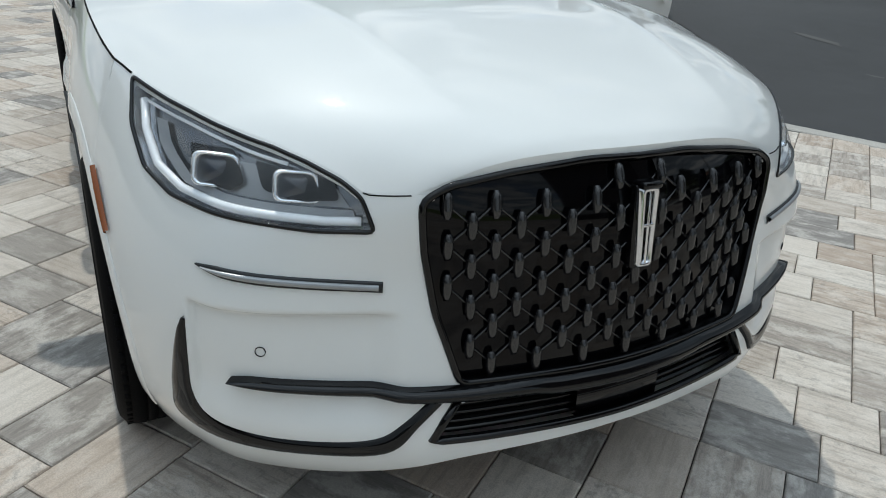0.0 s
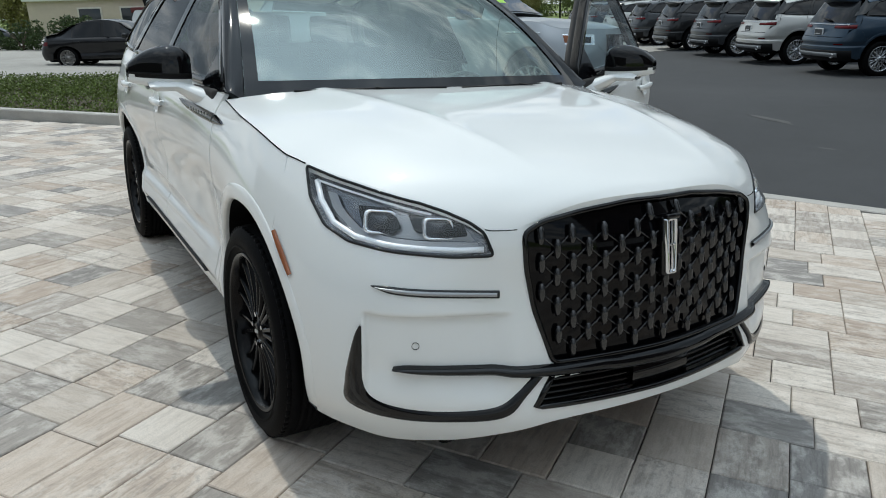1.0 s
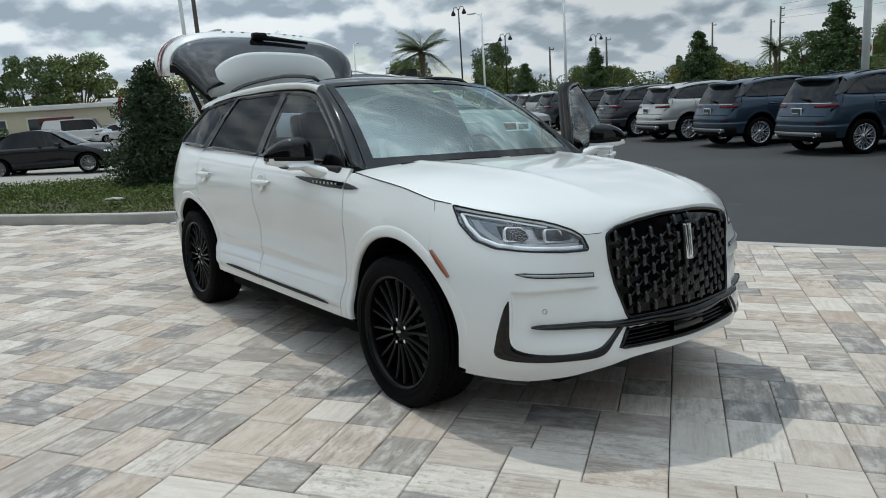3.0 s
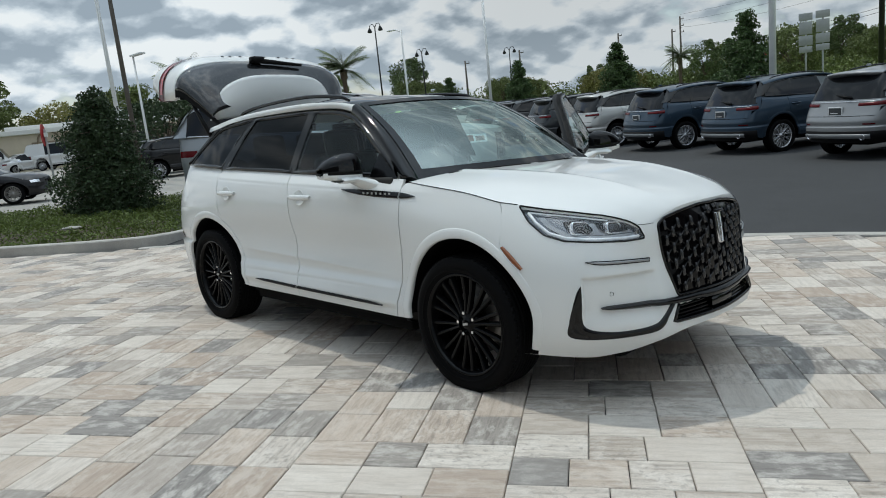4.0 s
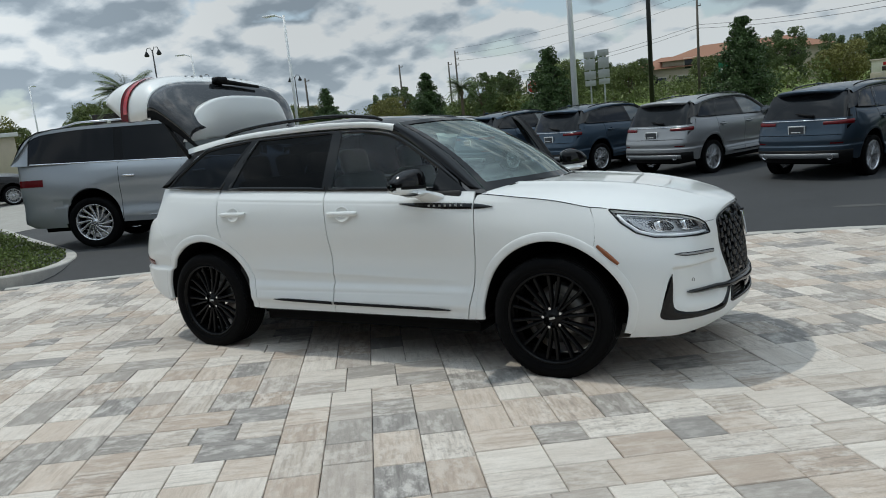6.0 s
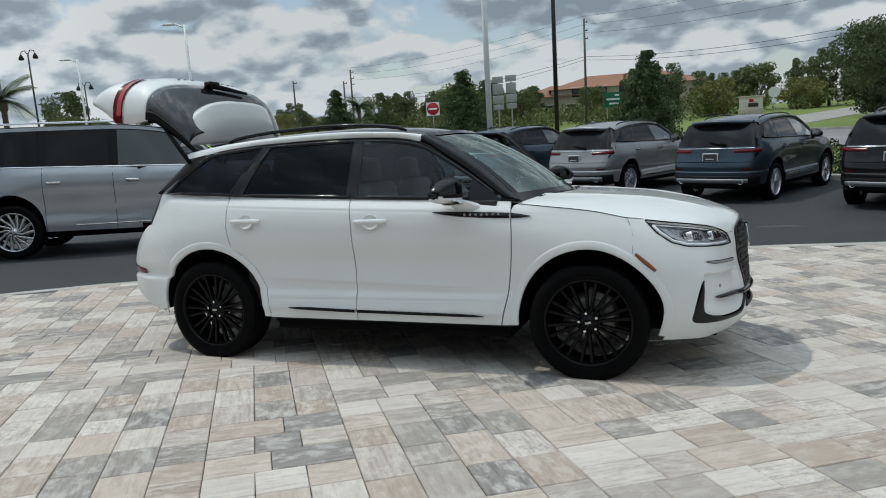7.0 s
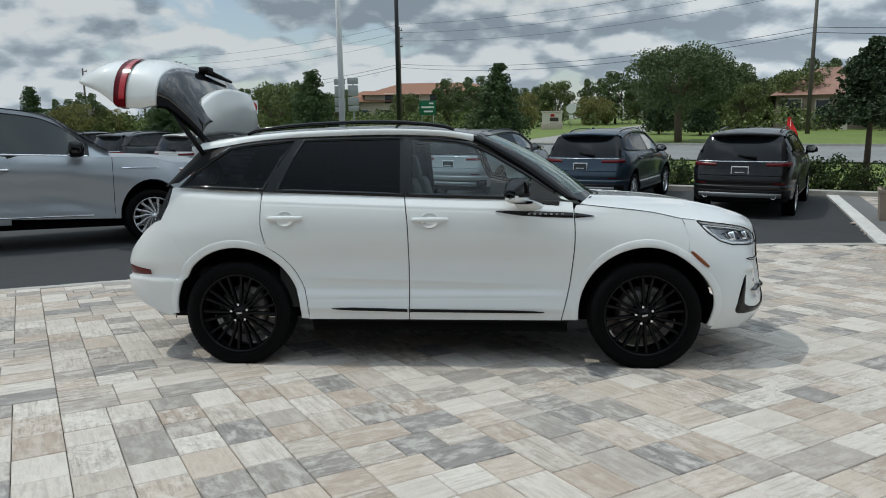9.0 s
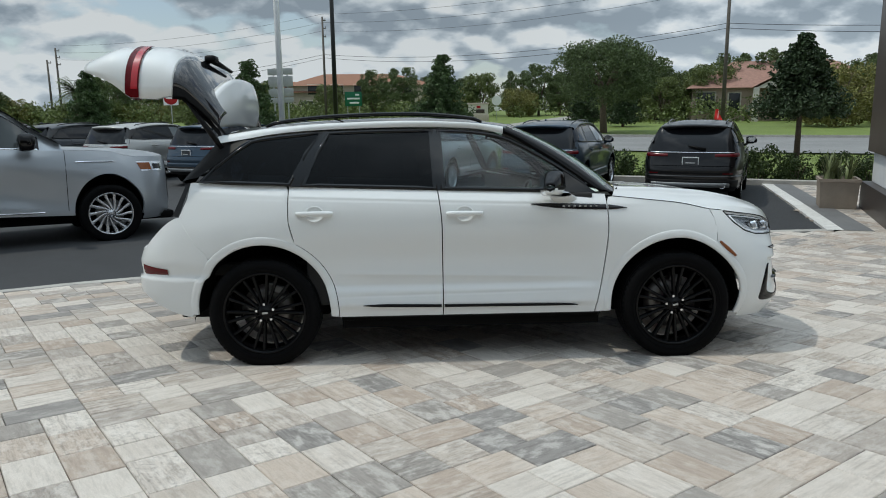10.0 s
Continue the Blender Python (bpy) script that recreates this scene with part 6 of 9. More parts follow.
def gate_shut(parent):
    """Closed tailgate with lamps, plate, glass, bumper and tail pipes."""
    def across(z, out, u0, n):
        return [on_nose(u, z, out, -1) for u in steps(u0, LASTU - 0.001, n)] + [on_nose(u, z, out, 1) for u in steps(LASTU - 0.001, u0, n)][1:]

    bm = bmesh.new()
    sheet(bm, [across(z, 0.002, 12.75 if z > 0.95 else 13.2, 14) for z in steps(0.80, 1.08, 10)])
    part("gate_skin", bm, BGPAINT, parent)
    bm = bmesh.new()
    rows = []
    base, tip = across(1.08, 0.002, 12.75, 14), []
    for k, b in enumerate(steps(0, 1, 8)):
        rows.append([Vector((lerp(p.x, -1.80 - 0.06 * (1 - (p.y / 0.8) ** 2), b), p.y * lerp(1, 0.80, b), lerp(p.z, 1.50, b) + 0.03 * math.sin(math.pi * b))) for p in base])
    sheet(bm, rows)
    part("gate_glass", bm, PRIVATE, parent, "dark tailgate glass")
    bm = bmesh.new()
    rows = []
    for t, dz, dx in ((0, 0.0, 0.0), (0.4, 0.03, -0.14), (0.85, 0.012, -0.36), (1.0, -0.018, -0.405), (0.9, -0.05, -0.35), (0.2, -0.10, -0.08)):
        rows.append([Vector((-1.62 + dx * (1 - 0.18 * w * w - 0.40 * w**6), w * lerp(0.60, 0.615, t), 1.565 + dz - 0.035 * w * w)) for w in steps(-1, 1, 16)])
    sheet(bm, rows, True)
    part("spoiler", bm, BGPAINT, parent)
    bm = bmesh.new()
    pipe(bm, [on_nose(14.6, 1.10, 0.03, -1), on_nose(14.9, 1.16, 0.03, 1)], [0.03, 0.012], 6)
    part("rear_wiper", bm, PLASTIC, parent)
    for side in (-1, 1):
        bm = bmesh.new()
        rows = []
        for t in steps(0, 1, 12):
            u = lerp(12.65, 14.35, t)
            w = lerp(0.038, 0.027, t)
            rows.append([on_nose(u, 1.005 - 0.012 * t + s * w, 0.006 + 0.012 * (1 - s * s), side) for s in (-1, -0.5, 0, 0.5, 1)])
        sheet(bm, rows, side < 0)
        part("tail_lamp", bm, REDLENS, parent, "slim red tail lamp")
        bm = bmesh.new()
        sheet(bm, [[on_nose(u, 0.655 + s * 0.012, 0.004, side) for s in (-1, 0, 1)] for u in steps(13.2, 14.0, 6)], side < 0)
        part("reflector", bm, REDLENS, parent)
        bm = bmesh.new()
        p = on_nose(14.0, 0.42, -0.02, side)
        lathe(bm, [(0.045, -0.02), (0.055, 0.05), (0.048, 0.055), (0.040, 0.0)], 16, Matrix.Translation(p) @ pose(0, 0, 0, 0, -90))
        part("tail_pipe", bm, CHROME, parent, "chrome tail pipe")
    bm = bmesh.new()
    sheet(bm, [across(1.046 + s * 0.007, 0.014 + 0.004 * (1 - s * s), 13.3, 14) for s in (-1, 0, 1)])
    part("lamp_bar", bm, CHROME, parent, "chrome bar between the lamps")
    bm = bmesh.new()
    sheet(bm, [across(z, o, 12.6, 14) for z, o in ((0.53, 0.0), (0.52, 0.012), (0.40, 0.012), (0.30, -0.02))])
    part("rear_valance", bm, PLASTIC, parent, "black plastic lower bumper")
    bm = bmesh.new()
    sheet(bm, [across(z, o, 13.6, 10) for z, o in ((0.480, 0.012), (0.474, 0.026), (0.405, 0.026), (0.398, 0.012))])
    part("skid_strip", bm, SKID, parent, "silver strip across the bumper")
    bm = bmesh.new()
    box(bm, S(LASTU, 0.885) + Vector((-0.014, 0, 0)), (0.024, 0.31, 0.165), 0.008)
    plate = part("number_plate", bm, PLATEFRAME, parent, "plate holder with plain bars", False)
    bm = bmesh.new()
    box(bm, S(LASTU, 0.885) + Vector((-0.0275, 0, 0)), (0.004, 0.275, 0.128), 0.003)
    pl = part("plate_face", bm, mottled("plate_face", (0.05, 0.055, 0.06), 0.4), plate, "", False)
    bm = bmesh.new()
    box(bm, S(LASTU, 0.90) + Vector((-0.031, 0, 0)), (0.004, 0.12, 0.028), 0.002)
    box(bm, S(LASTU, 0.855) + Vector((-0.031, 0, 0)), (0.004, 0.17, 0.016), 0.002)
    part("plate_bar", bm, mottled("plate_bars", (0.7, 0.7, 0.7), 0.5), plate, "pale bars", False)


def tint(ob, col):
    for o in (ob, *ob.children_recursive):
        o.color = (*col, 1.0)


proto = thing("car", "parked crossover seen from behind", "car")
SKIP = {"grille_stud", "grille_mesh", "tailgate", "wheel", "wheel_nut", "side_marker", "window_pane", "roof", "steering_wheel", "seat", "dashboard", "cabin_floor", "headlining", "inner_mirror", "paper_sheet",
        "door_lining", "windscreen", "lamp_recess", "projector_bezel", "projector_lens", "rear_valance", "reflector", "splash_flap", "bonnet_lip_seal", "lens", "wiper", "side_vent_trim", "inner_fender", "corner_pillar"}
borrow(suv, proto, SKIP)
c = new("roof", twin([o for o in suv.children if o.name.startswith("roof") and not o.name.startswith("roof_")][0].data))
c.data.materials[0] = BGPAINT
c.parent = proto
for side in (-1, 1):
    for which, poly in enumerate(WINDOWS):
        bm = bmesh.new()
        side_patch(bm, shrink(poly, 0.018), 0.0, side)
        part("window_pane", bm, PALEGLASS if which == 0 else PRIVATE, proto)
    bm = bmesh.new()
    rows = []
    for t in steps(0, 1, 10):
        x = lerp(-1.76, -1.44, t)
        p = G(x, top_dlo(x), side) + Vector((0, side * 0.007, 0))
        q = Vector((lerp(-1.98, -1.68, t), side * lerp(0.775, 0.62, t), lerp(1.215, 1.530, t)))
        rows.append([p, (p + q) / 2 + Vector((0, side * 0.012, 0)), q])
    sheet(bm, rows, side < 0)
    part("corner_pillar", bm, GLOSS, proto)
    bm = bmesh.new()
    rows = []
    for z in steps(1.005, 1.235, 8):
        t = (z - 1.005) / 0.23
        rows.append([S(lerp(U(lerp(-1.928, -1.845, t)), 12.95, k / 4), z, side) for k in range(5)])
    sheet(bm, rows, side > 0)
    part("rear_corner", bm, BGPAINT, proto)
bm = bmesh.new()
sheet(bm, [[screen_point(a, b) for a in steps(-1, 1, 12)] for b in steps(0, 1, 8)])
part("windscreen", bm, PALEGLASS, proto)
gate_shut(proto)
bm = bmesh.new()
box(bm, (-1.45, 0, 1.668), (0.10, 0.03, 0.04), 0.014)
part("roof_fin", bm, BGPAINT, proto)
for hx in (HUB_X, -HUB_X):
    for side in (-1, 1):
        KIT_S.mount(proto, hx, side * 0.80, TYRE_R - 0.014, side, 0.3, 0)

HEADING = math.degrees(math.atan2(AWAY.y, AWAY.x))
PLATE_BACK = 2.31


def car_at(plate_xy, turn=0.0):
    """Pose of a sister whose plate stands there, heading away from the lot."""
    d = Vector((math.cos(radians(HEADING + turn)), math.sin(radians(HEADING + turn))))
    p = Vector(plate_xy) + d * PLATE_BACK
    return pose(p.x, p.y, LOTZ - 0.022, 0, 0, HEADING + turn)


SLATE, SILVER, BLUE, PALE, BLACK, GREY = (0.030, 0.050, 0.074), (0.30, 0.31, 0.32), (0.030, 0.054, 0.084), (0.52, 0.52, 0.50), (0.006, 0.006, 0.007), (0.042, 0.047, 0.053)
row_cars = [((4.86, 8.2), BLACK, "black parked crossover with a plate holder on its tailgate"),
            ((2.10, 9.72), SLATE, "slate blue parked crossover, silver strip under the bumper"),
            ((-0.76, 11.1), SILVER, "silver parked crossover beside a blue one"),
            ((-3.55, 12.4), BLUE, "dark blue parked crossover beside a silver one"),
            ((-6.45, 13.7), BLUE, "blue parked crossover next to a pale one"),
            ((-9.35, 15.1), PALE, "pale silver parked crossover in the row"),
            ((-12.2, 16.5), GREY, "dark grey parked crossover in the row"),
            ((-15.1, 17.9), (0.020, 0.021, 0.023), "charcoal parked crossover in the row"),
            ((-18.0, 19.3), GREY, "grey parked crossover far along the row"),
            ((-20.9, 20.7), PALE, "white parked crossover far along the row"),
            ((-23.8, 22.1), SLATE, "dark parked crossover far along the row"),
            ((-26.7, 23.5), GREY, "grey parked crossover at the far end of the row")]
for i, (xy, col, label) in enumerate(row_cars):
    if i == 0:
        ob = proto
        ob.matrix_basis = car_at(xy)
    else:
        ob = copy_thing(proto, car_at(xy))
    tagged(ob, label, "car", "crossovers parked in a row")
    tint(ob, col)


# ---- cars of other makes: lower body from a stretched net, greenhouse from a side profile ----
def generic_car(name, label, spec, m, color, kit, group=""):
    global NET, belt, _xs
    keep_net, keep_belt, keep_xs = NET, belt, _xs
    sx, sy, sz = spec["scale"]
    NET = keep_net * np.array((1.0, sy))
    far = np.abs(keep_net[..., 0]) > HUB_X
    NET[..., 0] = np.where(far, np.sign(keep_net[..., 0]) * (HUB_X * sx + np.abs(keep_net[..., 0]) - HUB_X), keep_net[..., 0] * sx)
    if spec.get("boxy"):
        for st in range(0, 5):
            most = NET[:, st, 0].max()
            NET[2:, st, 0] += (most - NET[2:, st, 0]) * spec["boxy"]
    tail_x = spec.get("tail")
    if tail_x:
        for lv in range(1 if spec.get("boxy") else 3, len(LEVELS)):
            f = tail_x / NET[lv][LASTU][0]
            for st in (LASTU - 2, LASTU - 1, LASTU):
                NET[lv][st][0] *= f
    bz = spec["belt"]
    belt = smooth_line([(-3.2, bz[0]), (0.0, (bz[0] + bz[1]) / 2), (3.0, bz[1])])
    hub = HUB_X * sx
    _xs = np.array([S(u, 0.7).x for u in _us])
    ob = thing(name, label, "car", m, group)
    zm = Matrix.Diagonal((1, 1, sz, 1))

    def add(nm, bm, mat, lab="", par=None):
        bmesh.ops.transform(bm, matrix=zm, verts=bm.verts)
        return part(nm, bm, mat, par or ob, lab)

    prof = spec["profile"]
    x0, x1 = prof[0][0], prof[-1][0]
    zt = smooth_line([(-x, z / sz) for x, z in prof])
    top = lambda x: zt(-x)
    for side in (-1, 1):
        for h, th0, th1, nm in ((hub, 183, -6, "front_side"), (-hub, 183, -6, "rear_side")):
            bm = bmesh.new()
            mid = 0.0
            if h > 0:
                out = [(mid, 0.30), (mid, bz[0] / 2 + bz[1] / 2)] + [(x, belt(x)) for x in steps(mid, x0, 8)] + [(lerp(x0, hub + 0.5, t), lerp(belt(x0), spec["nose"], t ** spec.get("crown", 1.6))) for t in steps(0, 1, 8)] + [(hub + 0.56, 0.30), (hub, 0.28)]
            else:
                out = [(-hub - 0.62, 0.30), (-hub - 0.62, belt(-hub) * 0.85), (max(x1, -hub - 0.55), belt(x1))] + [(x, belt(x)) for x in steps(max(x1, -hub - 0.55), mid, 10)] + [(mid, 0.30)]
                out = out[::-1]
            fan_panel(bm, h, radians(182), radians(-4), 0.452, out, 72, 10, side)
            add(nm, bm, BGPAINT)
            bm = wheel_well(h, side)
            add("wheel_well", bm, DARK)
        bm = bmesh.new()
        strip_on_flank(bm, [(-0.7 * sx, 0.40, 0.018), (0.75 * sx, 0.40, 0.018)], side, 0.006, 0.006, 20)
        add("side_moulding", bm, CHROME if spec.get("bright") else PLASTIC)
        for hx in spec["handles"]:
            bm = bmesh.new()
            y = S(U(hx), 0.98, 1).y
            box(bm, (hx, side * (y + 0.015), 0.98), (0.20, 0.03, 0.03), 0.01)
            add("door_handle", bm, CHROME if spec.get("bright") else BGPAINT)
        for dx in spec["seams"]:
            bm = bmesh.new()
            sheet(bm, [[S(U(dx + s), z, side) + Vector((0, side * 0.0015, 0)) for s in (-0.004, 0.004)] for z in steps(0.34, belt(dx), 10)], side > 0)
            add("door_seam", bm, DARK)
        # greenhouse side
        def gs(x, z, out=0.0):
            b = belt(x)
            t = (z - b) / max(0.05, top(x) - b)
            y = S(U(max(min(x, hub), -hub - 0.2)), b, 1).y - 0.01
            return Vector((x, side * (lerp(y, y * spec["lean"], t) + out), z))
        bm = bmesh.new()
        sheet(bm, [[gs(x, lerp(belt(x), max(top(x) - 0.015, belt(x) + 0.01), t)) for t in steps(0, 1, 6)] for x in steps(x0, x1, 40)], side < 0)
        add("upper_side", bm, BGPAINT)
        bm = bmesh.new()
        sheet(bm, [[gs(x, lerp(belt(x) + 0.008, max(top(x) - 0.060, belt(x) + 0.012), t), 0.003) for t in steps(0, 1, 4)] for x in steps(spec["panes"][-1][0] - 0.03, spec["panes"][0][1] + 0.06, 40)], side > 0)
        add("window_surround", bm, GLOSS)
        for a, b in spec["panes"]:
            bm = bmesh.new()
            sheet(bm, [[gs(x, lerp(belt(x) + 0.025, max(top(x) - 0.075, belt(x) + 0.03), t), 0.006) for t in steps(0, 1, 4)] for x in steps(a, b, 14)], side > 0)
            add("window_pane", bm, PALEGLASS if spec.get("bright") and b > 0.5 else PRIVATE)
        bm = bmesh.new()
        box(bm, (spec["panes"][0][1] - 0.12, side * (S(U(0.5), 1.0, 1).y + 0.11), belt(0.5) + 0.06), (0.15, 0.26, 0.16), 0.05)
        if spec.get("bright"):
            box(bm, (spec["panes"][0][1] - 0.10, side * (S(U(0.5), 1.0, 1).y + 0.13), belt(0.5) + 0.085), (0.20, 0.30, 0.20), 0.07)
        add("door_mirror", bm, GLOSS if spec.get("bright") else BGPAINT)
        if spec.get("bright"):
            bm = bmesh.new()
            sheet(bm, [[gs(x, belt(x) + d, o) for d, o in ((0.002, 0.004), (0.010, 0.011), (0.020, 0.004))] for x in steps(spec["panes"][-1][0], spec["panes"][0][1] + 0.04, 30)], side > 0)
            add("belt_strip", bm, CHROME, "chrome strip under the windows")
            bm = bmesh.new()
            tops = steps(-0.1, -2.3, 16)
            pipe(bm, [gs(x, top(x) - 0.004) + Vector((0, -side * 0.06, 0.05 * min(1.0, 8 * i / 16, 8 * (16 - i) / 16))) for i, x in enumerate(tops)], 0.014, 6)
            add("roof_rail", bm, CHROME, "satin roof rail")
            bm = bmesh.new()
            sheet(bm, [[on_nose(u, z, 0.006, side) for u in steps(spec["lamp"][0] + 0.25, spec["lamp"][1] - 0.7, 8)] for z in steps(spec["lamp"][2] + 0.025, spec["lamp"][3] - 0.03, 3)], side > 0)
            add("lamp_pod", bm, LAMPBLACK)
        bm = bmesh.new()
        sheet(bm, [[on_nose(u, z, 0.004, side) for u in steps(spec["lamp"][0], spec["lamp"][1], 8)] for z in steps(spec["lamp"][2], spec["lamp"][3], 3)], side > 0)
        add("headlamp", bm, LAMPSILVER, "clear headlamp")
        if "vent" in spec:
            va, vb, vz = spec["vent"]
            bm = bmesh.new()
            strip_on_flank(bm, [(va, vz, 0.018), (vb, vz, 0.014)], side, 0.008, 0.006, 20)
            add("vent_trim", bm, CHROME, "chrome vent bar on the wing")
            bm = bmesh.new()
            strip_on_flank(bm, [(va + 0.10, vz, 0.007), (vb - 0.04, vz, 0.006)], side, 0.015, 0.003, 20)
            add("vent_inlay", bm, GLOSS)
            bm = bmesh.new()
            sheet(bm, [[on_nose(u, z, 0.007, side) for u in steps(spec["lamp"][1] - 0.55, spec["lamp"][1], 5)] for z in steps(spec["lamp"][2] + 0.02, spec["lamp"][3] - 0.015, 3)], side > 0)
            add("indicator", bm, AMBER, "amber indicator lens")
        bm = bmesh.new()
        sheet(bm, [[on_nose(u, z, 0.005, side) for u in steps(12.5, 13.9, 8)] for z in steps(spec["tail_lamp"][0], spec["tail_lamp"][1], 3)], side < 0)
        add("tail_lamp", bm, REDLENS, "red tail lamp")
    # top: bonnet, screen, roof, rear glass, deck, nose and tail
    nose_z = spec["nose"]
    bm = bmesh.new()
    xe = hub + 0.5
    rim = [S(U(x), lerp(belt(x0), nose_z, ((x - x0) / (xe - x0)) ** spec.get("crown", 1.6)) + 0.002, 1) for x in steps(x0, xe, 18)] + [S(u, nose_z + 0.002, 1) for u in steps(U(xe), 0.8, 18)][1:]
    rows = []
    for i, e in enumerate(rim):
        v = i / (len(rim) - 1)
        cx, cz = lerp(x0 + 0.02, S(0, nose_z).x + 0.004, ease(v) * 0.5 + v * 0.5), lerp(belt(x0) + 0.055, nose_z + 0.012, v**2.4)
        rows.append([Vector((cx + (e.x - cx) * abs(w) ** 2.0, math.copysign(e.y * abs(w), w), cz + (e.z - cz) * abs(w) ** 2.6)) for w in steps(-1, 1, 24)])
    sheet(bm, rows)
    add("bonnet", bm, BGPAINT)
    def strip(xa, xb, inset, lift):
        rows = []
        for x in steps(xa, xb, 12):
            y = (S(U(max(min(x, hub), -hub - 0.2)), belt(x), 1).y - 0.01) * spec["lean"]
            tt = (top(x) - belt(x)) / max(0.1, (max(z for _, z in prof) / sz - belt(x)))
            y = lerp(y / spec["lean"], y, min(1, max(0, tt)))
            rows.append([Vector((x, w * (y - inset), top(x) + 0.02 * (1 - w * w) + lift)) for w in steps(-1, 1, 12)])
        return rows
    for xa, xb, nm, mat in spec["strips"]:
        bm = bmesh.new()
        sheet(bm, strip(xa, xb, 0.0 if mat == "paint" else 0.05, 0.0 if mat == "paint" else 0.008))
        add(nm, bm, BGPAINT if mat == "paint" else PRIVATE)
    bm = bmesh.new()
    sheet(bm, strip(x0, x1, 0.0, -0.004))
    add("cabin_shell", bm, BGPAINT)
    for nm, us, zs, mat in (("front_bumper", steps(0.001, U(hub + 0.47), 24), steps(0.26, nose_z, 10), BGPAINT), ("rear_bumper", steps(U(-hub - 0.47), LASTU - 0.001, 24), steps(0.30, bz[0], 12), BGPAINT)):
        bm = bmesh.new()
        for side in (-1, 1):
            sheet(bm, [[S(u, z, side) for u in us] for z in zs], side < 0)
        add(nm, bm, mat)
    bm = bmesh.new()
    for side in (-1, 1):
        sheet(bm, [[on_nose(u, z, 0.006, side) for u in steps(0.001, 1.7, 10)] for z in steps(0.46, nose_z - 0.06, 5)], side < 0)
    add("grille", bm, GLOSS, "dark grille")
    bm = bmesh.new()
    box(bm, (0, 0, 0.28), (hub * 3.0, 1.3 * sy, 0.10), 0.02)
    add("underbody", bm, DARK)
    for hx in (hub, -hub):
        for side in (-1, 1):
            kit.mount(ob, hx, side * (S(U(hx), 0.6, 1).y - 0.13), spec["wheel_r"] - 0.014, side, 0.4, spec.get("nuts", 0))
    tint(ob, color)
    NET, belt, _xs = keep_net, keep_belt, keep_xs
    return ob


NAV = dict(scale=(1.347, 1.075, 1.13), tail=-3.10, belt=(1.215, 1.09), nose=1.045, wheel_r=0.408, bright=True, boxy=0.75, crown=3.2, lean=0.84, nuts=6, handles=(-0.08, -1.20),
           seams=(1.30, -0.36, -1.36), profile=[(1.28, 1.37), (1.0, 1.52), (0.62, 1.80), (0.36, 1.90), (-0.4, 1.965), (-1.7, 1.96), (-2.55, 1.91), (-2.9, 1.73), (-3.06, 1.40)],
           panes=[(-0.28, 0.95), (-1.28, -0.42), (-2.76, -1.42)], lamp=(2.7, 4.7, 0.86, 0.98), tail_lamp=(0.90, 1.00), vent=(1.42, 1.95, 0.99),
           strips=[(1.26, 0.42, "windscreen", "glass"), (0.42, -2.62, "roof", "paint"), (-2.64, -3.04, "rear_window", "glass")])
nav = generic_car("car", "large silver sport utility vehicle parked behind the island", NAV, pose(-6.72, 4.56, lot_z(-6.72, 4.56) - 0.004, -2.2, 1.6, 32.0), (0.34, 0.365, 0.39), KIT_N)
bm = bmesh.new()
sheet(bm, [[(x, y, z) for y in (-0.62, -0.42, -0.22)] for x, z in ((1.10, 1.525), (0.98, 1.615), (0.86, 1.70))])
part("windscreen_sticker", bm, Nodes("sticker_green").set(color=(0.42, 0.72, 0.10), rough=0.5).mat, nav, "bright yellow-green sticker")
SEDAN = dict(scale=(1.0, 0.955, 0.80), belt=(1.17, 1.08), nose=0.86, wheel_r=0.325, lean=0.76, handles=(-0.1, -0.95), seams=(0.85, -0.2, -1.1),
             profile=[(1.05, 0.92), (0.55, 1.20), (0.25, 1.36), (-0.2, 1.425), (-0.7, 1.40), (-1.2, 1.25), (-1.60, 1.07), (-2.0, 1.00)],
             panes=[(-0.14, 0.70), (-1.12, -0.24)], lamp=(2.7, 4.4, 0.74, 0.84), tail_lamp=(0.86, 1.0),
             strips=[(1.04, 0.28, "windscreen", "glass"), (0.28, -0.85, "roof", "paint"), (-0.86, -1.62, "rear_window", "glass")])
generic_car("car", "black four-door sedan parked on the concrete lot", SEDAN, pose(-22.7, 1.62, ground_z(1.6) - 0.012, 0, 0, 62.0), (0.008, 0.008, 0.010), KIT_B)


# ---- planting, poles, signs and buildings round the lot ----
def leaf_mesh(name, pts, size, material, seed, flat=0.35, aspect=0.55):
    """Many small folded leaves at the given points, each turned at random."""
    rg = np.random.RandomState(seed)
    n = len(pts)
    pts = np.asarray(pts, float)
    d = rg.normal(size=(n, 3))
    d /= np.linalg.norm(d, axis=1)[:, None]
    e = rg.normal(size=(n, 3))
    e[:, 2] *= flat
    e = np.cross(d, e)
    e /= np.linalg.norm(e, axis=1)[:, None]
    f = np.cross(d, e)
    s = size * rg.uniform(0.6, 1.3, n)[:, None]
    w = s * aspect
    a, b = pts - d * s / 2, pts + d * s / 2
    c1, c2 = pts + e * w / 2 + f * w * 0.15, pts - e * w / 2 + f * w * 0.15
    verts = np.stack([a, c1, b, c2], 1).reshape(-1, 3)
    faces = [(4 * i, 4 * i + 1, 4 * i + 2, 4 * i + 3) for i in range(n)]
    me = bpy.data.meshes.new(name)
    me.from_pydata(verts.tolist(), [], faces)
    me.materials.append(material)
    return me


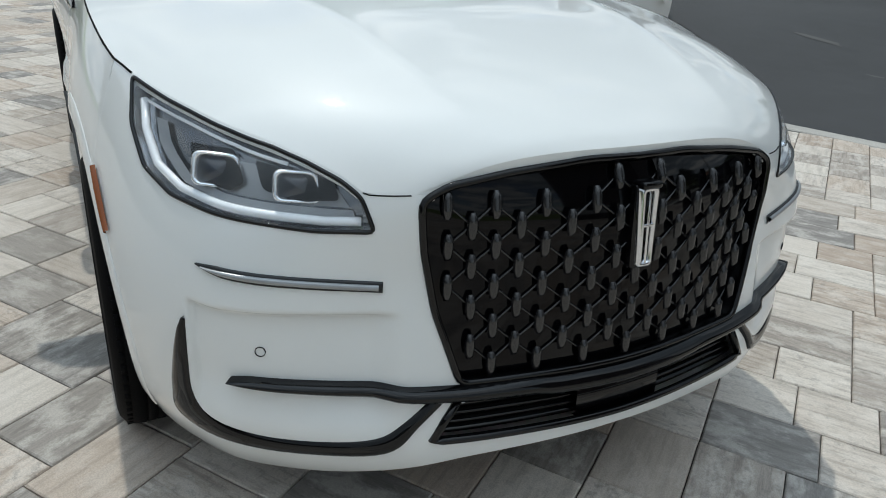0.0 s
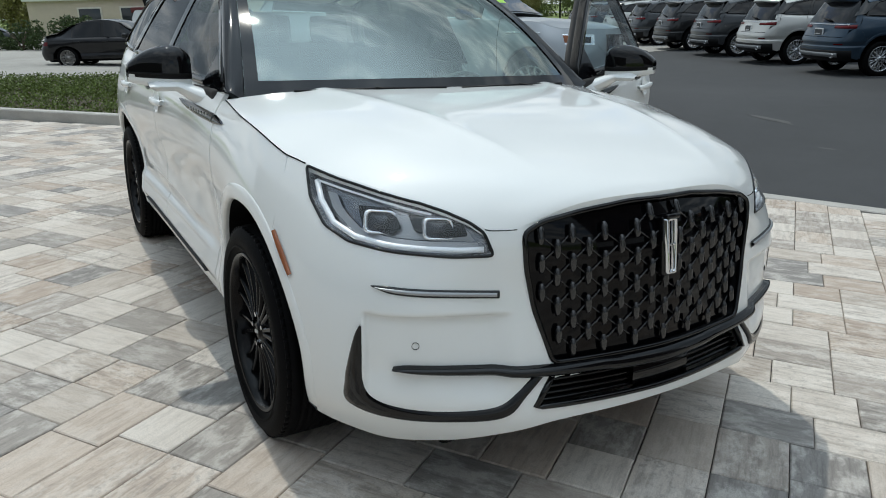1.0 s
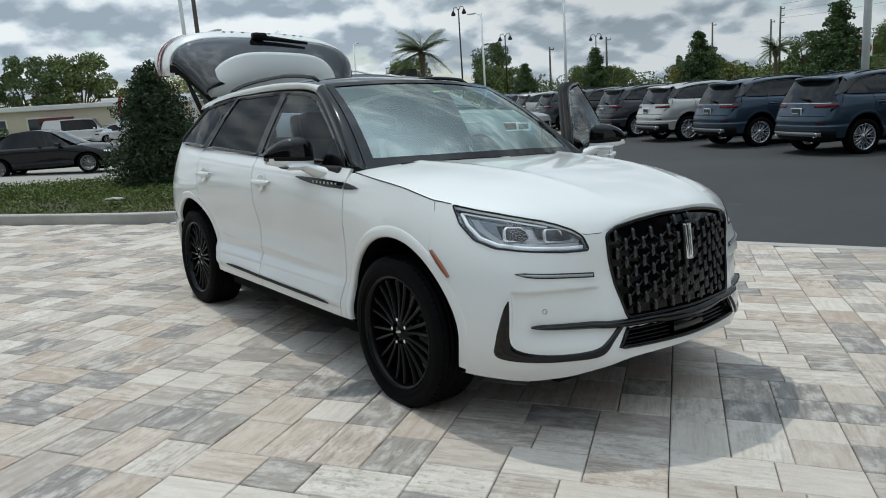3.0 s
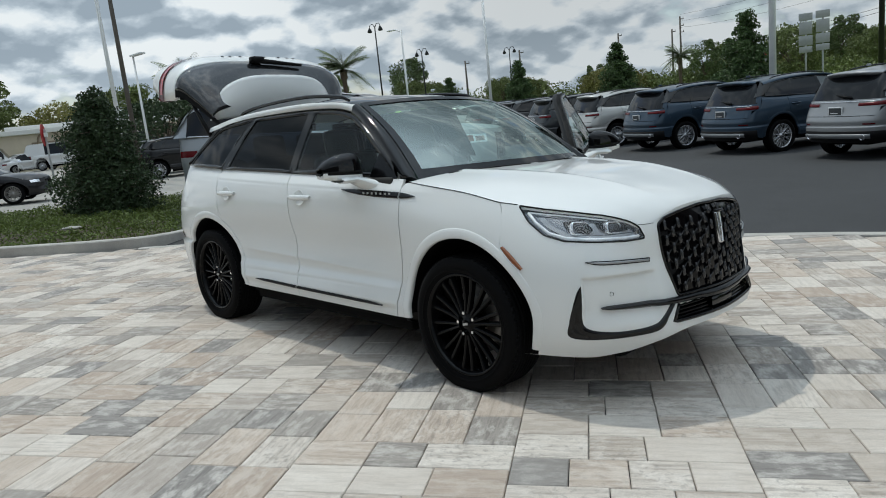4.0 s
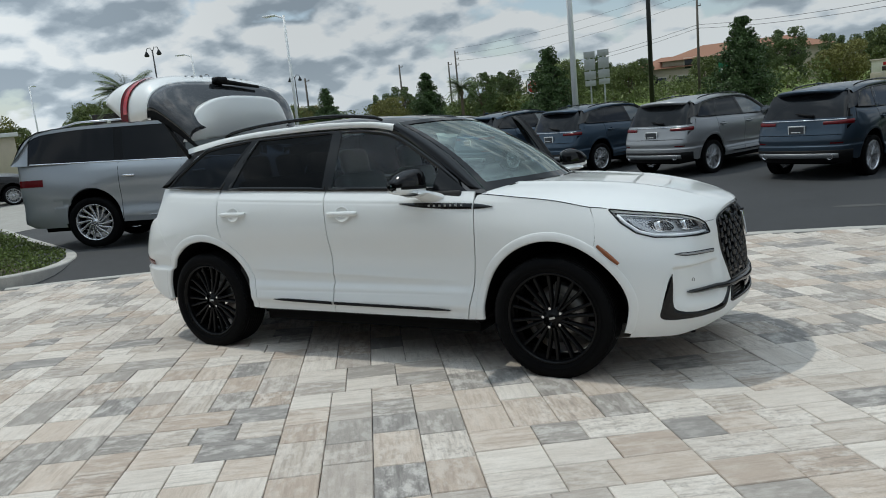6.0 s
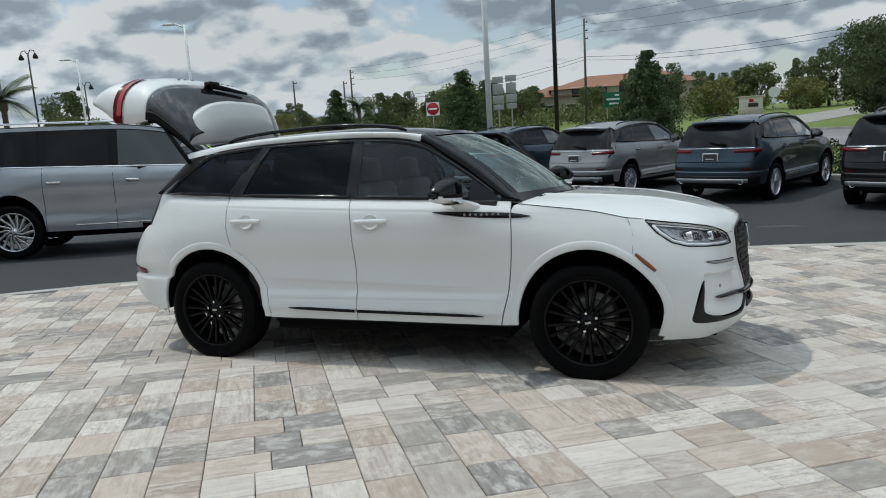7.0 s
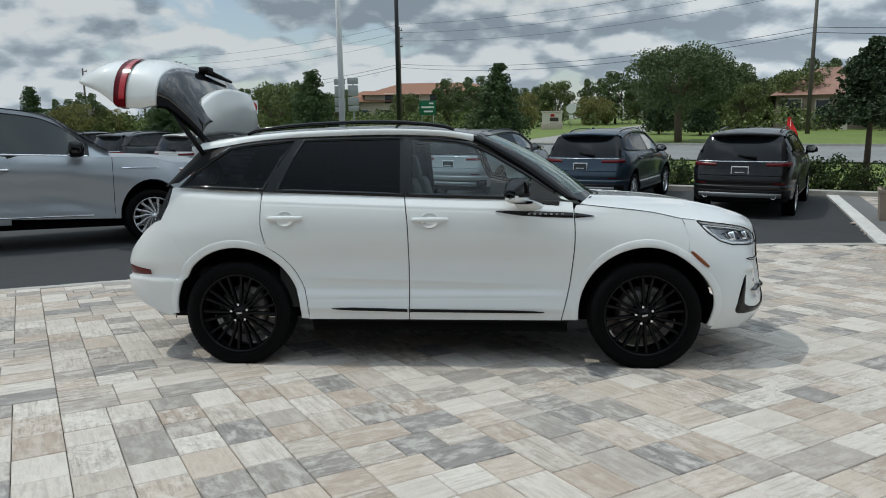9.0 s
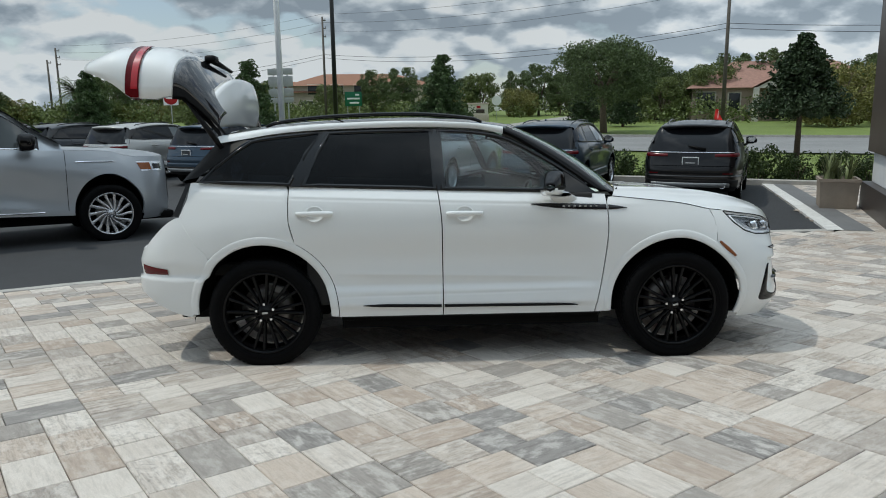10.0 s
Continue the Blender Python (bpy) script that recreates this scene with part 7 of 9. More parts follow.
def cluster_points(centres, radii, each, seed, squash=0.8):
    """Points gathered towards the skins of many small clumps."""
    rg = np.random.RandomState(seed)
    out = []
    for c, r in zip(centres, radii):
        v = rg.normal(size=(each, 3))
        v /= np.linalg.norm(v, axis=1)[:, None]
        q = v * (r * rg.uniform(0.55, 1.05, each) ** 0.6)[:, None]
        q[:, 2] *= squash
        out.append(np.asarray(c) + q)
    return np.concatenate(out)


def broadleaf(name, label, height, spread, trunk, seed, material, leaf=0.30, clumps=46, each=70, low=0.30, m=None, group=""):
    """A tree with a forked trunk, limbs and a crown of leaf clumps with gaps."""
    rg = random.Random(seed)
    ob = thing(name, label, "tree", m, group)
    bm = bmesh.new()
    fork = height * low
    pipe(bm, [(0, 0, -0.3), (0.03 * spread * rg.uniform(-1, 1), 0.02, fork * 0.5), (0, 0, fork)], [trunk * 1.25, trunk, trunk * 0.85], 8)
    cs, rs = [], []
    for k in range(7):
        a = 2 * math.pi * k / 7 + rg.uniform(-0.3, 0.3)
        r = spread * rg.uniform(0.25, 0.42)
        q = Vector((r * math.cos(a), r * math.sin(a), height * rg.uniform(0.55, 0.85)))
        mid = Vector((q.x * 0.45, q.y * 0.45, lerp(fork, q.z, 0.55)))
        pipe(bm, [(0, 0, fork * 0.92), mid, q], [trunk * 0.6, trunk * 0.38, trunk * 0.12], 6)
    part("trunk", bm, BARK, ob)
    for k in range(clumps):
        a, t = rg.uniform(0, 2 * math.pi), rg.random()
        h = lerp(low * 0.9, 0.97, t ** 0.8)
        w = spread / 2 * (math.sin(math.pi * min(1, max(0.12, (h - low * 0.7) / (1.08 - low * 0.7)))) ** 0.6) * rg.uniform(0.25, 1.0) ** 0.5
        cs.append((w * math.cos(a), w * math.sin(a), height * h - spread * 0.06))
        rs.append(spread * rg.uniform(0.09, 0.17))
    me = leaf_mesh("crown", cluster_points(cs, rs, each, seed), leaf, material, seed)
    mesh_part("crown", me, ob)
    return ob


def cone_tree(name, label, height, radius, seed, material, leaf, count, base=0.35, m=None, group="", power=0.85, clump=0.17):
    """A cone-shaped evergreen: leader, tiers of short limbs, needles in uneven sprays."""
    rg = random.Random(seed)
    ob = thing(name, label, "tree", m, group)
    bm = bmesh.new()
    pipe(bm, [(0, 0, -0.3), (0, 0, height * 0.5), (0, 0, height * 0.97)], [radius * 0.085, radius * 0.055, 0.008], 7)
    cs, rs = [], []
    z = base
    while z < height * 0.985:
        t = (z - base) / (height - base)
        r = radius * (1 - t) ** power * (0.86 + 0.14 * math.sin(z * 7.0 + seed)) + 0.03
        k = max(3, int(2 * math.pi * r / (radius * 0.30)))
        for i in range(k):
            a = 2 * math.pi * i / k + rg.uniform(-0.35, 0.35)
            rr = r * rg.uniform(0.68, 1.08)
            tip = Vector((rr * math.cos(a), rr * math.sin(a), z + rg.uniform(-0.05, 0.08) * radius - 0.12 * rr))
            if i % 2 == 0:
                pipe(bm, [(0, 0, z), tip * 0.55 + Vector((0, 0, z * 0.45)), tip], [0.016 * radius, 0.010 * radius, 0.003], 4, False)
            for f in (1.0, 0.66, 0.35):
                cs.append((tip.x * f, tip.y * f, lerp(z, tip.z, f) + 0.03 * radius))
                rs.append(radius * clump * (1.15 - 0.55 * t) * rg.uniform(0.75, 1.25))
        z += height * 0.035
    part("trunk", bm, BARK, ob)
    me = leaf_mesh("crown", cluster_points(cs, rs, max(4, count // len(cs)), seed, 0.75), leaf, material, seed)
    mesh_part("crown", me, ob)
    return ob


def palm(name, label, height, crown, seed, m, group=""):
    """A palm: ringed trunk, arching fronds with drooping leaflets."""
    rg = random.Random(seed)
    ob = thing(name, label, "palm", m, group)
    bm = bmesh.new()
    zs = steps(-0.3, height, 26)
    pipe(bm, [(0.03 * math.sin(z), 0, z) for z in zs], [0.17 + 0.02 * (i % 2) + (0.10 if z > height - 0.8 else 0) for i, z in enumerate(zs)], 10)
    part("trunk", bm, BARK, ob)
    for k in range(44):
        a, lift = rg.uniform(0, 2 * math.pi), rg.uniform(-0.35, 1.40)
        d = Vector((math.cos(a), math.sin(a), 0))
        side = Vector((-d.y, d.x, 0))
        ln = crown * rg.uniform(0.85, 1.1)
        pts = []
        for t in steps(0, 1, 9):
            pts.append(d * (ln * t * math.cos(lift * (1 - t * 0.4))) + Vector((0, 0, height + ln * (math.sin(lift) * t - 0.50 * t * t * (0.5 + 0.5 * math.cos(lift))))))
        bm = bmesh.new()
        pipe(bm, pts, [0.022 * (1 - 0.85 * t) for t in steps(0, 1, 9)], 4, False)
        for i in range(1, 9):
            for j in (0.0, 0.25, 0.5, 0.75):
                p = lerp(pts[i], pts[min(9, i + 1)], j)
                w = crown * 0.26 * math.sin(math.pi * (0.1 + 0.85 * (i + j) / 9.5))
                for s in (-1, 1):
                    tip = p + side * s * w + d * w * 0.45 - Vector((0, 0, w * 0.30))
                    x = d * 0.026
                    bm.faces.new([bm.verts.new(q) for q in (p - x, p + x, tip + x * 0.2, tip - x * 0.2)])
        part("frond", bm, PALMLEAF, ob)
    return ob


# raised island with kerb, ground cover and a clipped evergreen
ISLE = [(-6.32, 0.55), (-6.5, 1.25), (-7.1, 1.95), (-7.9, 2.45), (-9.1, 2.95), (-11.5, 3.9), (-14.2, 5.0), (-14.6, 4.6), (-14.6, -7.5), (-14.0, -7.45), (-11.0, -4.45), (-8.3, -1.72), (-6.75, -0.12)]
ISLE = rounded(ISLE, 0.5, 3)
bm = bmesh.new()
rows = []
ring = dense(ISLE, 0.3)
cx, cy = -11.0, 0.6
for off, rise in ((0.0, -0.08), (0.0, 0.135), (0.012, 0.15), (0.148, 0.152), (0.15, 0.06)):
    rows.append([(x, y, ground_z(y) + rise) for x, y in shrink(ring, off) + shrink(ring, off)[:1]])
sheet(bm, rows, True)
tagged(solid("island_kerb", bm, CONCRETE, False), "raised pale concrete kerb round the planted island", "kerb", kind="structure")
inner = shrink(ring, 0.149)


def mound(x, y):
    d = min(math.hypot(x - a, y - b) for a, b in inner)
    return ground_z(y) + 0.10 + 0.12 * min(1.0, d / 1.2) + 0.03 * noise.noise(Vector((x * 1.3, y * 1.3, 0)))


bm = bmesh.new()
vs = [bm.verts.new((x, y, mound(x, y))) for x, y in inner]
bmesh.ops.triangle_fill(bm, edges=[bm.edges.new((a, b)) for a, b in zip(vs, vs[1:] + vs[:1])], use_beauty=True)
bmesh.ops.subdivide_edges(bm, edges=[e for e in bm.edges if e.calc_length() > 0.8], cuts=4, use_grid_fill=True)
for v in bm.verts:
    v.co.z = mound(v.co.x, v.co.y) - 0.03
tagged(solid("island_soil", bm, asphalt("island_mulch", (0.06, 0.045, 0.03), 0.6)), "dark mulch under the ground cover of the island", "ground", kind="structure")
rg = np.random.RandomState(5)
pts = []
for _ in range(110000):
    x, y = rg.uniform(-14.5, -6.3), rg.uniform(-7.4, 5.0)
    if (x < -11.5 and rg.rand() > 0.5) or not inside((x, y), inner):
        continue
    h = 0.10 + 0.10 * max(0.0, noise.noise(Vector((x * 2.1, y * 2.1, 4))) + 0.4)
    pts.append((x, y, mound(x, y) - 0.04 + h * rg.uniform(0.1, 1.0)))
me = leaf_mesh("ground_cover", pts, 0.044, COVERLEAF, 6)
tagged(new("ground_cover", me), "dense low green ground cover on the island", "ground cover", kind="stuff")
cone_tree("evergreen_shrub", "dense dark green cone-shaped evergreen on the island", 2.35, 1.06, 3, LEAF, 0.058, 44000, 0.05, pose(-10.45, 1.55, mound(-10.45, 1.55) - 0.02), power=0.52)
for x, y, s in ((-8.2, 0.1, 0.16),):
    bm = bmesh.new()
    bmesh.ops.create_icosphere(bm, subdivisions=3, radius=1.0)
    for v in bm.verts:
        v.co *= 1 + 0.25 * noise.noise(v.co * 1.7 + Vector((x, y, 0)))
        v.co.z *= 0.35
    tagged(solid("stone", bm, CONCRETE, m=pose(x, y, mound(x, y) + 0.05, 0, 0, 40) @ Matrix.Diagonal((s, s * 0.5, s * 0.5, 1))), "pale flat stone among the ground cover", "stone")

# hedge of single shrubs at the head of the bays
rg2 = random.Random(9)
shrub = thing("hedge_shrub", "leafy green hedge shrub behind the parked cars", "shrub")
bm = bmesh.new()
for k in range(9):
    a = 2.4 * k
    pipe(bm, [(0.04 * math.cos(a), 0.04 * math.sin(a), -0.12), (0.28 * math.cos(a), 0.28 * math.sin(a), 0.6)], [0.014, 0.005], 4, False)
part("stem", bm, BARK, shrub)
cs = [(rg2.uniform(-0.36, 0.36), rg2.uniform(-0.33, 0.33), rg2.uniform(0.12, 0.85)) for _ in range(46)]
mesh_part("foliage", leaf_mesh("foliage", cluster_points(cs, [0.17] * 46, 46, 2), 0.075, HEDGELEAF, 8), shrub)
k = 0
for e1 in steps(-34.0, 6.0, 48):
    p = at_row(e1, 15.0 + rg2.uniform(-0.08, 0.08), LOTZ - 0.10)
    m = pose(p.x, p.y, p.z, 0, 0, rg2.uniform(0, 360))
    if k == 0:
        shrub.matrix_basis = m
        ob = shrub
    else:
        ob = copy_thing(shrub, m)
    s = rg2.uniform(0.88, 1.12)
    ob.scale = (s, s, s * rg2.uniform(0.9, 1.08))
    tagged(ob, group="hedge shrubs")
    k += 1

# grass of the verge behind the hedge
rg = np.random.RandomState(8)
pts = []
for _ in range(26000):
    p = ROW * rg.uniform(-12, 14) + AWAY * (15.6 + 13.2 * rg.rand() ** 1.5)
    pts.append((p.x, p.y, ground_z(p.y) - 0.12 + 0.05 * rg.rand()))
tagged(new("verge_grass", leaf_mesh("verge_grass", pts, 0.10, GRASSBLADE, 4, 0.2, 0.16)), "mown grass of the verge by the road", "grass", kind="stuff")
# far lawn, rising gently
bm = bmesh.new()
sheet(bm, [[(p.x, p.y, LOTZ - 0.04 + 0.9 * max(0.0, (b - 46) / 40)) for p in (ROW * a + AWAY * b for a in steps(-170, 170, 30))] for b in (45.5, 47, 55, 65, 80, 110)])
tagged(solid("far_lawn", bm, EARTH), "bright green lawn rising beyond the road", "ground", kind="structure")
bm = bmesh.new()
sheet(bm, [[(p.x, p.y, LOTZ - 0.01 + 0.9 * max(0.0, (b - 46) / 40)) for p in (ROW * a + AWAY * b for a in steps(-22.5, -16.5, 4))] for b in (45.4, 47, 55, 65, 80, 95)])
tagged(solid("driveway", bm, SLAB), "pale concrete driveway across the far lawn", "road", kind="structure")
bm = bmesh.new()
line = [tuple((ROW * a + AWAY * 45.5).xy) for a in (-170, -60, 60, 170)]
sheet(bm, ribbon(line, [(0.2, -0.1), (0.2, 0.10), (0.0, 0.10), (0.0, -0.1)], lambda y: LOTZ, 10))
tagged(solid("road_kerb", bm, CONCRETE, False), "concrete kerb on the far side of the road", "kerb", kind="structure")

# conifers in the verge
for i, (x, y, h) in enumerate(((0.43, 17.3, 3.65), (-6.05, 19.8, 3.7), (-13.2, 23.8, 3.7), (-20.6, 26.2, 3.65), (-27.5, 28.0, 3.4))):
    cone_tree("conifer", ("tall" if i < 2 else "slender") + " cone-shaped evergreen in the verge behind the lot", h, 1.62 if i < 2 else 1.50, 20 + i, CONIFER, 0.080, 38000, 0.3, pose(x, y, LOTZ - 0.10), "verge evergreens", 0.80, 0.12)
cone_tree("conifer", "cone-shaped evergreen on a bare slim trunk", 3.75, 1.10, 31, LEAF, 0.09, 28000, 1.92, pose(9.35, 12.75, LOTZ - 0.10), "verge evergreens", power=0.75)

# palms
for x, y, h, s in ((-41.1, 30.5, 5.3, 41), (-46.7, 20.5, 5.6, 42)):
    palm("palm_tree", "tall palm with arching grey-green fronds", h, 2.5, s, pose(x, y, LOTZ - 0.15), "palms")
palm("palm_tree", "small distant palm among the trees", 4.1, 2.0, 43, pose(-35.4, 71.3, 0.0), "palms")

# broadleaf trees across the road
broadleaf("oak_tree", "wide dark green live oak across the road", 6.7, 6.9, 0.24, 51, leafy("live_oak_leaf", (0.085, 0.120, 0.045)), 0.17, 110, 330, 0.47, pose(13.7, 49.0, 0.0))
wood_a = broadleaf("tree", "leafy green roadside tree in the distance", 7.0, 6.4, 0.20, 61, WOODS, 0.27, 70, 165, 0.18)
wood_b = broadleaf("tree", "tall uneven green tree in the distance", 8.6, 5.6, 0.22, 62, OAKLEAF, 0.27, 70, 165, 0.18)
wood_c = broadleaf("tree", "low spreading olive-green tree in the distance", 5.4, 7.2, 0.20, 63, leafy("olive_leaf", (0.19, 0.185, 0.055), 0.5), 0.27, 70, 165, 0.12)
dark_cone = cone_tree("conifer", "dark far cone-shaped evergreen among the trees", 7.5, 2.0, 64, LEAF, 0.28, 9000, 0.6, power=0.7)
rgt = random.Random(17)
first = {}
FAR = []
for k in range(46):
    e1 = lerp(-95, 62, k / 45) + rgt.uniform(-1.5, 1.5)
    FAR.append((e1, rgt.uniform(72, 92), rgt.choice("abcab")))
for k in range(26):
    e1 = lerp(-95, 62, k / 25) + rgt.uniform(-2, 2)
    FAR.append((e1, rgt.uniform(105, 135), rgt.choice("abb")))
for k in range(30):
    FAR.append((lerp(-38, 40, k / 29) + rgt.uniform(-1, 1), rgt.uniform(87, 100), "babcb"[k % 5]))
for k in range(22):
    FAR.append((lerp(-14, 30, k / 21) + rgt.uniform(-0.8, 0.8), rgt.uniform(70, 80), "abbab"[k % 5]))
FAR += [(-14.0, 62, "d"), (-10.0, 60, "d"), (-32.0, 58, "a"), (-26.5, 62, "a"), (6.5, 60, "c"), (-49, 50, "a"), (-20.0, 62, "b"), (10.5, 66, "c")]
for e1, e2, kind in FAR:
    if (abs(e1 + 29.5) < 4.5 and e2 < 84) or (abs(e1 + 43.7) < 4.5 and e2 < 74) or (-24 < e1 < -15 and e2 < 85):
        continue
    src = dict(a=wood_a, b=wood_b, c=wood_c, d=dark_cone)[kind]
    p = at_row(e1, e2, LOTZ + 0.9 * max(0.0, min(1.0, (e2 - 46) / 40)))
    s = rgt.uniform(0.62, 0.88)
    m = pose(p.x, p.y, p.z, 0, 0, rgt.uniform(0, 360))
    if kind not in first:
        first[kind] = src
        src.matrix_basis = m
        ob = src
    else:
        ob = copy_thing(src, m)
    ob.scale = (s, s, s)
    tagged(ob, group="far trees")
# undergrowth that closes the wood between the trunks
rgu = np.random.RandomState(23)
cs, rs = [], []
for _ in range(900):
    a, b = rgu.uniform(-110, 34), rgu.uniform(66, 92)
    if (-25 < a < -15 and b < 86) or (-34 < a < -25 and b < 83) or (-48 < a < -40 and b < 72):
        continue
    p = ROW * a + AWAY * b
    r = rgu.uniform(0.7, 1.5)
    cs.append((p.x, p.y, LOTZ + 0.9 * min(1.0, (b - 46) / 40) + rgu.uniform(0.1, 1.9)))
    rs.append(r)
tagged(new("undergrowth", leaf_mesh("undergrowth", cluster_points(cs, rs, 70, 24), 0.34, WOODS, 25)), "tangled green undergrowth along the edge of the wood", "undergrowth", kind="stuff")
cs, rs = [], []
for _ in range(620):
    t = rgu.rand() * 2.0
    x, y = (lerp(-97, -36, t), lerp(48, 100, t)) if t < 1 else (lerp(-90, -98, t - 1), lerp(-12, 48, t - 1))
    cs.append((x + rgu.uniform(-3, 3), y + rgu.uniform(-3, 3), LOTZ + rgu.uniform(0.2, 2.9)))
    rs.append(rgu.uniform(0.8, 1.9))
tagged(new("thicket", leaf_mesh("thicket", cluster_points(cs, rs, 60, 26), 0.42, WOODS, 27)), "low green thicket along the western edge of the lots", "undergrowth", kind="stuff")
big = broadleaf("round_tree", "dense dark round tree beyond the concrete lot", 4.2, 4.6, 0.15, 81, LEAF, 0.20, 70, 120, 0.12, pose(-37.5, 14.3, LOTZ - 0.1))
# trees to the west, behind the shops
for x, y, kind, s in ((-88, 16, "a", 1.35), (-84, 10, "b", 1.05), (-86, 24, "c", 1.2), (-82, 2, "c", 1.1), (-92, 34, "a", 1.2), (-90, 48, "c", 1.2), (-85, 60, "a", 1.1), (-80, 72, "b", 1.1)):
    src = dict(a=wood_a, b=wood_b, c=wood_c)[kind]
    ob = copy_thing(src, pose(x, y, LOTZ, 0, 0, x * 7))
    ob.scale = (s, s, s)
    tagged(ob, group="far trees")
for k in range(30):
    t = k / 29
    ob = copy_thing((wood_a, wood_b, wood_c)[k % 3], pose(lerp(-96, -36, t) + 3 * math.sin(5.1 * k), lerp(48, 100, t) + 3 * math.sin(3.7 * k), LOTZ + 0.3, 0, 0, 77 * k))
    sc = 0.62 + 0.16 * math.sin(2.3 * k)
    ob.scale = (sc, sc, sc)
    tagged(ob, group="far trees")
for x, y, s in ((-36.5, -1.0, 0.9), (-37.2, 1.4, 1.0), (-33.0, 10.0, 0.95), (-28.0, 8.0, 0.8)):
    b = broadleaf("round_bush", "clipped round green bush at the lot's edge", 1.7 * s, 2.3 * s, 0.05, int(70 - x), HEDGELEAF, 0.13, 40, 80, 0.05, pose(x, y, ground_z(y) - 0.1))


# ---- poles and lamps ----
def light_pole(x, y, top, label, arms=(0,), material=POLEGREY, r=0.085):
    ob = thing("street_lamp", label, "street lamp", pose(x, y, LOTZ - 0.12))
    bm = bmesh.new()
    tube(bm, (0, 0, 0), (0, 0, top), r, r * 0.75, 12)
    lathe(bm, [(r * 2.6, 0.0), (r * 2.6, 0.5), (r * 1.2, 0.52)], 16)
    part("pole", bm, material, ob)
    for a in arms:
        d = Vector((math.cos(radians(a)), math.sin(radians(a)), 0))
        bm = bmesh.new()
        pipe(bm, [Vector((0, 0, top - 0.15)), d * 0.5 + Vector((0, 0, top + 0.05))], 0.04, 8)
        box(bm, (0.85, 0, top + 0.06), (0.75, 0.30, 0.09), 0.03, Matrix.Rotation(radians(a), 4, "Z"))
        part("lamp_head", bm, material, ob)
    return ob


light_pole(-4.73, 18.5, 9.5, "tall pale grey lamp pole at the edge of the lot", (150,), r=0.105)
light_pole(-23.0, 26.6, 7.75, "pale grey lamp pole with one flat head", (190,))
light_pole(-36.5, 32.6, 7.5, "pale grey lamp pole with one flat head", (190,))
light_pole(-70.0, 42.0, 8.6, "distant pale grey lamp pole", (120,))
light_pole(-3.71, 25.06, 9.8, "tall slim black lamp pole by the road", (60,), POLEBLACK, 0.10)
for x, y, r, lb, mt in ((-23.6, 6.85, 0.085, "pale tall flagpole beyond the island", POLEGREY), (-24.3, 7.6, 0.10, "dark tall pole beside the flagpole", WOODPOLE), (-25.6, 8.6, 0.06, "thin pale lamp mast beside the flagpole", POLEGREY)):
    ob = thing("flagpole" if mt is POLEGREY else "pole", lb, "pole", pose(x, y, ground_z(y) - 0.1))
    bm = bmesh.new()
    tube(bm, (0, 0, 0), (0, 0, 11.0 if r > 0.07 else 5.0), r, r * 0.6, 12)
    part("shaft", bm, mt, ob)
    if r < 0.07:
        bm = bmesh.new()
        box(bm, (0.45, 0, 5.0), (1.0, 0.25, 0.07), 0.02)
        part("lamp_head", bm, mt, ob)


def ornate_lamp(x, y, top, label):
    ob = thing("street_lamp", label, "street lamp", pose(x, y, LOTZ - 0.12))
    bm = bmesh.new()
    tube(bm, (0, 0, 0), (0, 0, top), 0.11, 0.07, 10)
    part("pole", bm, POLEBLACK, ob)
    for s in (-1, 1):
        bm = bmesh.new()
        pipe(bm, [(0, 0, top - 0.2), (s * 0.35, 0, top + 0.25), (s * 0.8, 0, top + 0.2), (s * 0.95, 0, top - 0.1)], 0.04, 6)
        lathe(bm, [(0.08, top - 0.1), (0.28, top - 0.5), (0.22, top - 0.62), (0.01, top - 0.66)], 12, Matrix.Translation((s * 0.95, 0, 0)))
        part("lantern", bm, POLEBLACK, ob)
    return ob


ornate_lamp(-61.3, 50.8, 11.4, "black ornate street lamp with two lanterns")
ornate_lamp(-66.9, 80.4, 9.0, "distant black ornate street lamp")
ornate_lamp(-66.0, 62.0, 9.0, "distant black ornate street lamp")


def utility_pole(x, y, top, arms, label):
    ob = thing("utility_pole", label, "utility pole", pose(x, y, 0.0, 0, 0, -27))
    bm = bmesh.new()
    tube(bm, (0, 0, -0.4), (0, 0, top), 0.19, 0.12, 10)
    part("pole", bm, WOODPOLE, ob)
    for k in range(arms):
        bm = bmesh.new()
        z = top - 0.4 - 1.0 * k
        box(bm, (0, 0.3, z), (0.12, 0.7, 0.12), 0.02)
        tube(bm, (0, 0.6, z + 0.05), (0, 0.6, z + 0.28), 0.05, 0.04, 8)
        part("insulator_arm", bm, WOODPOLE, ob)
    return ob


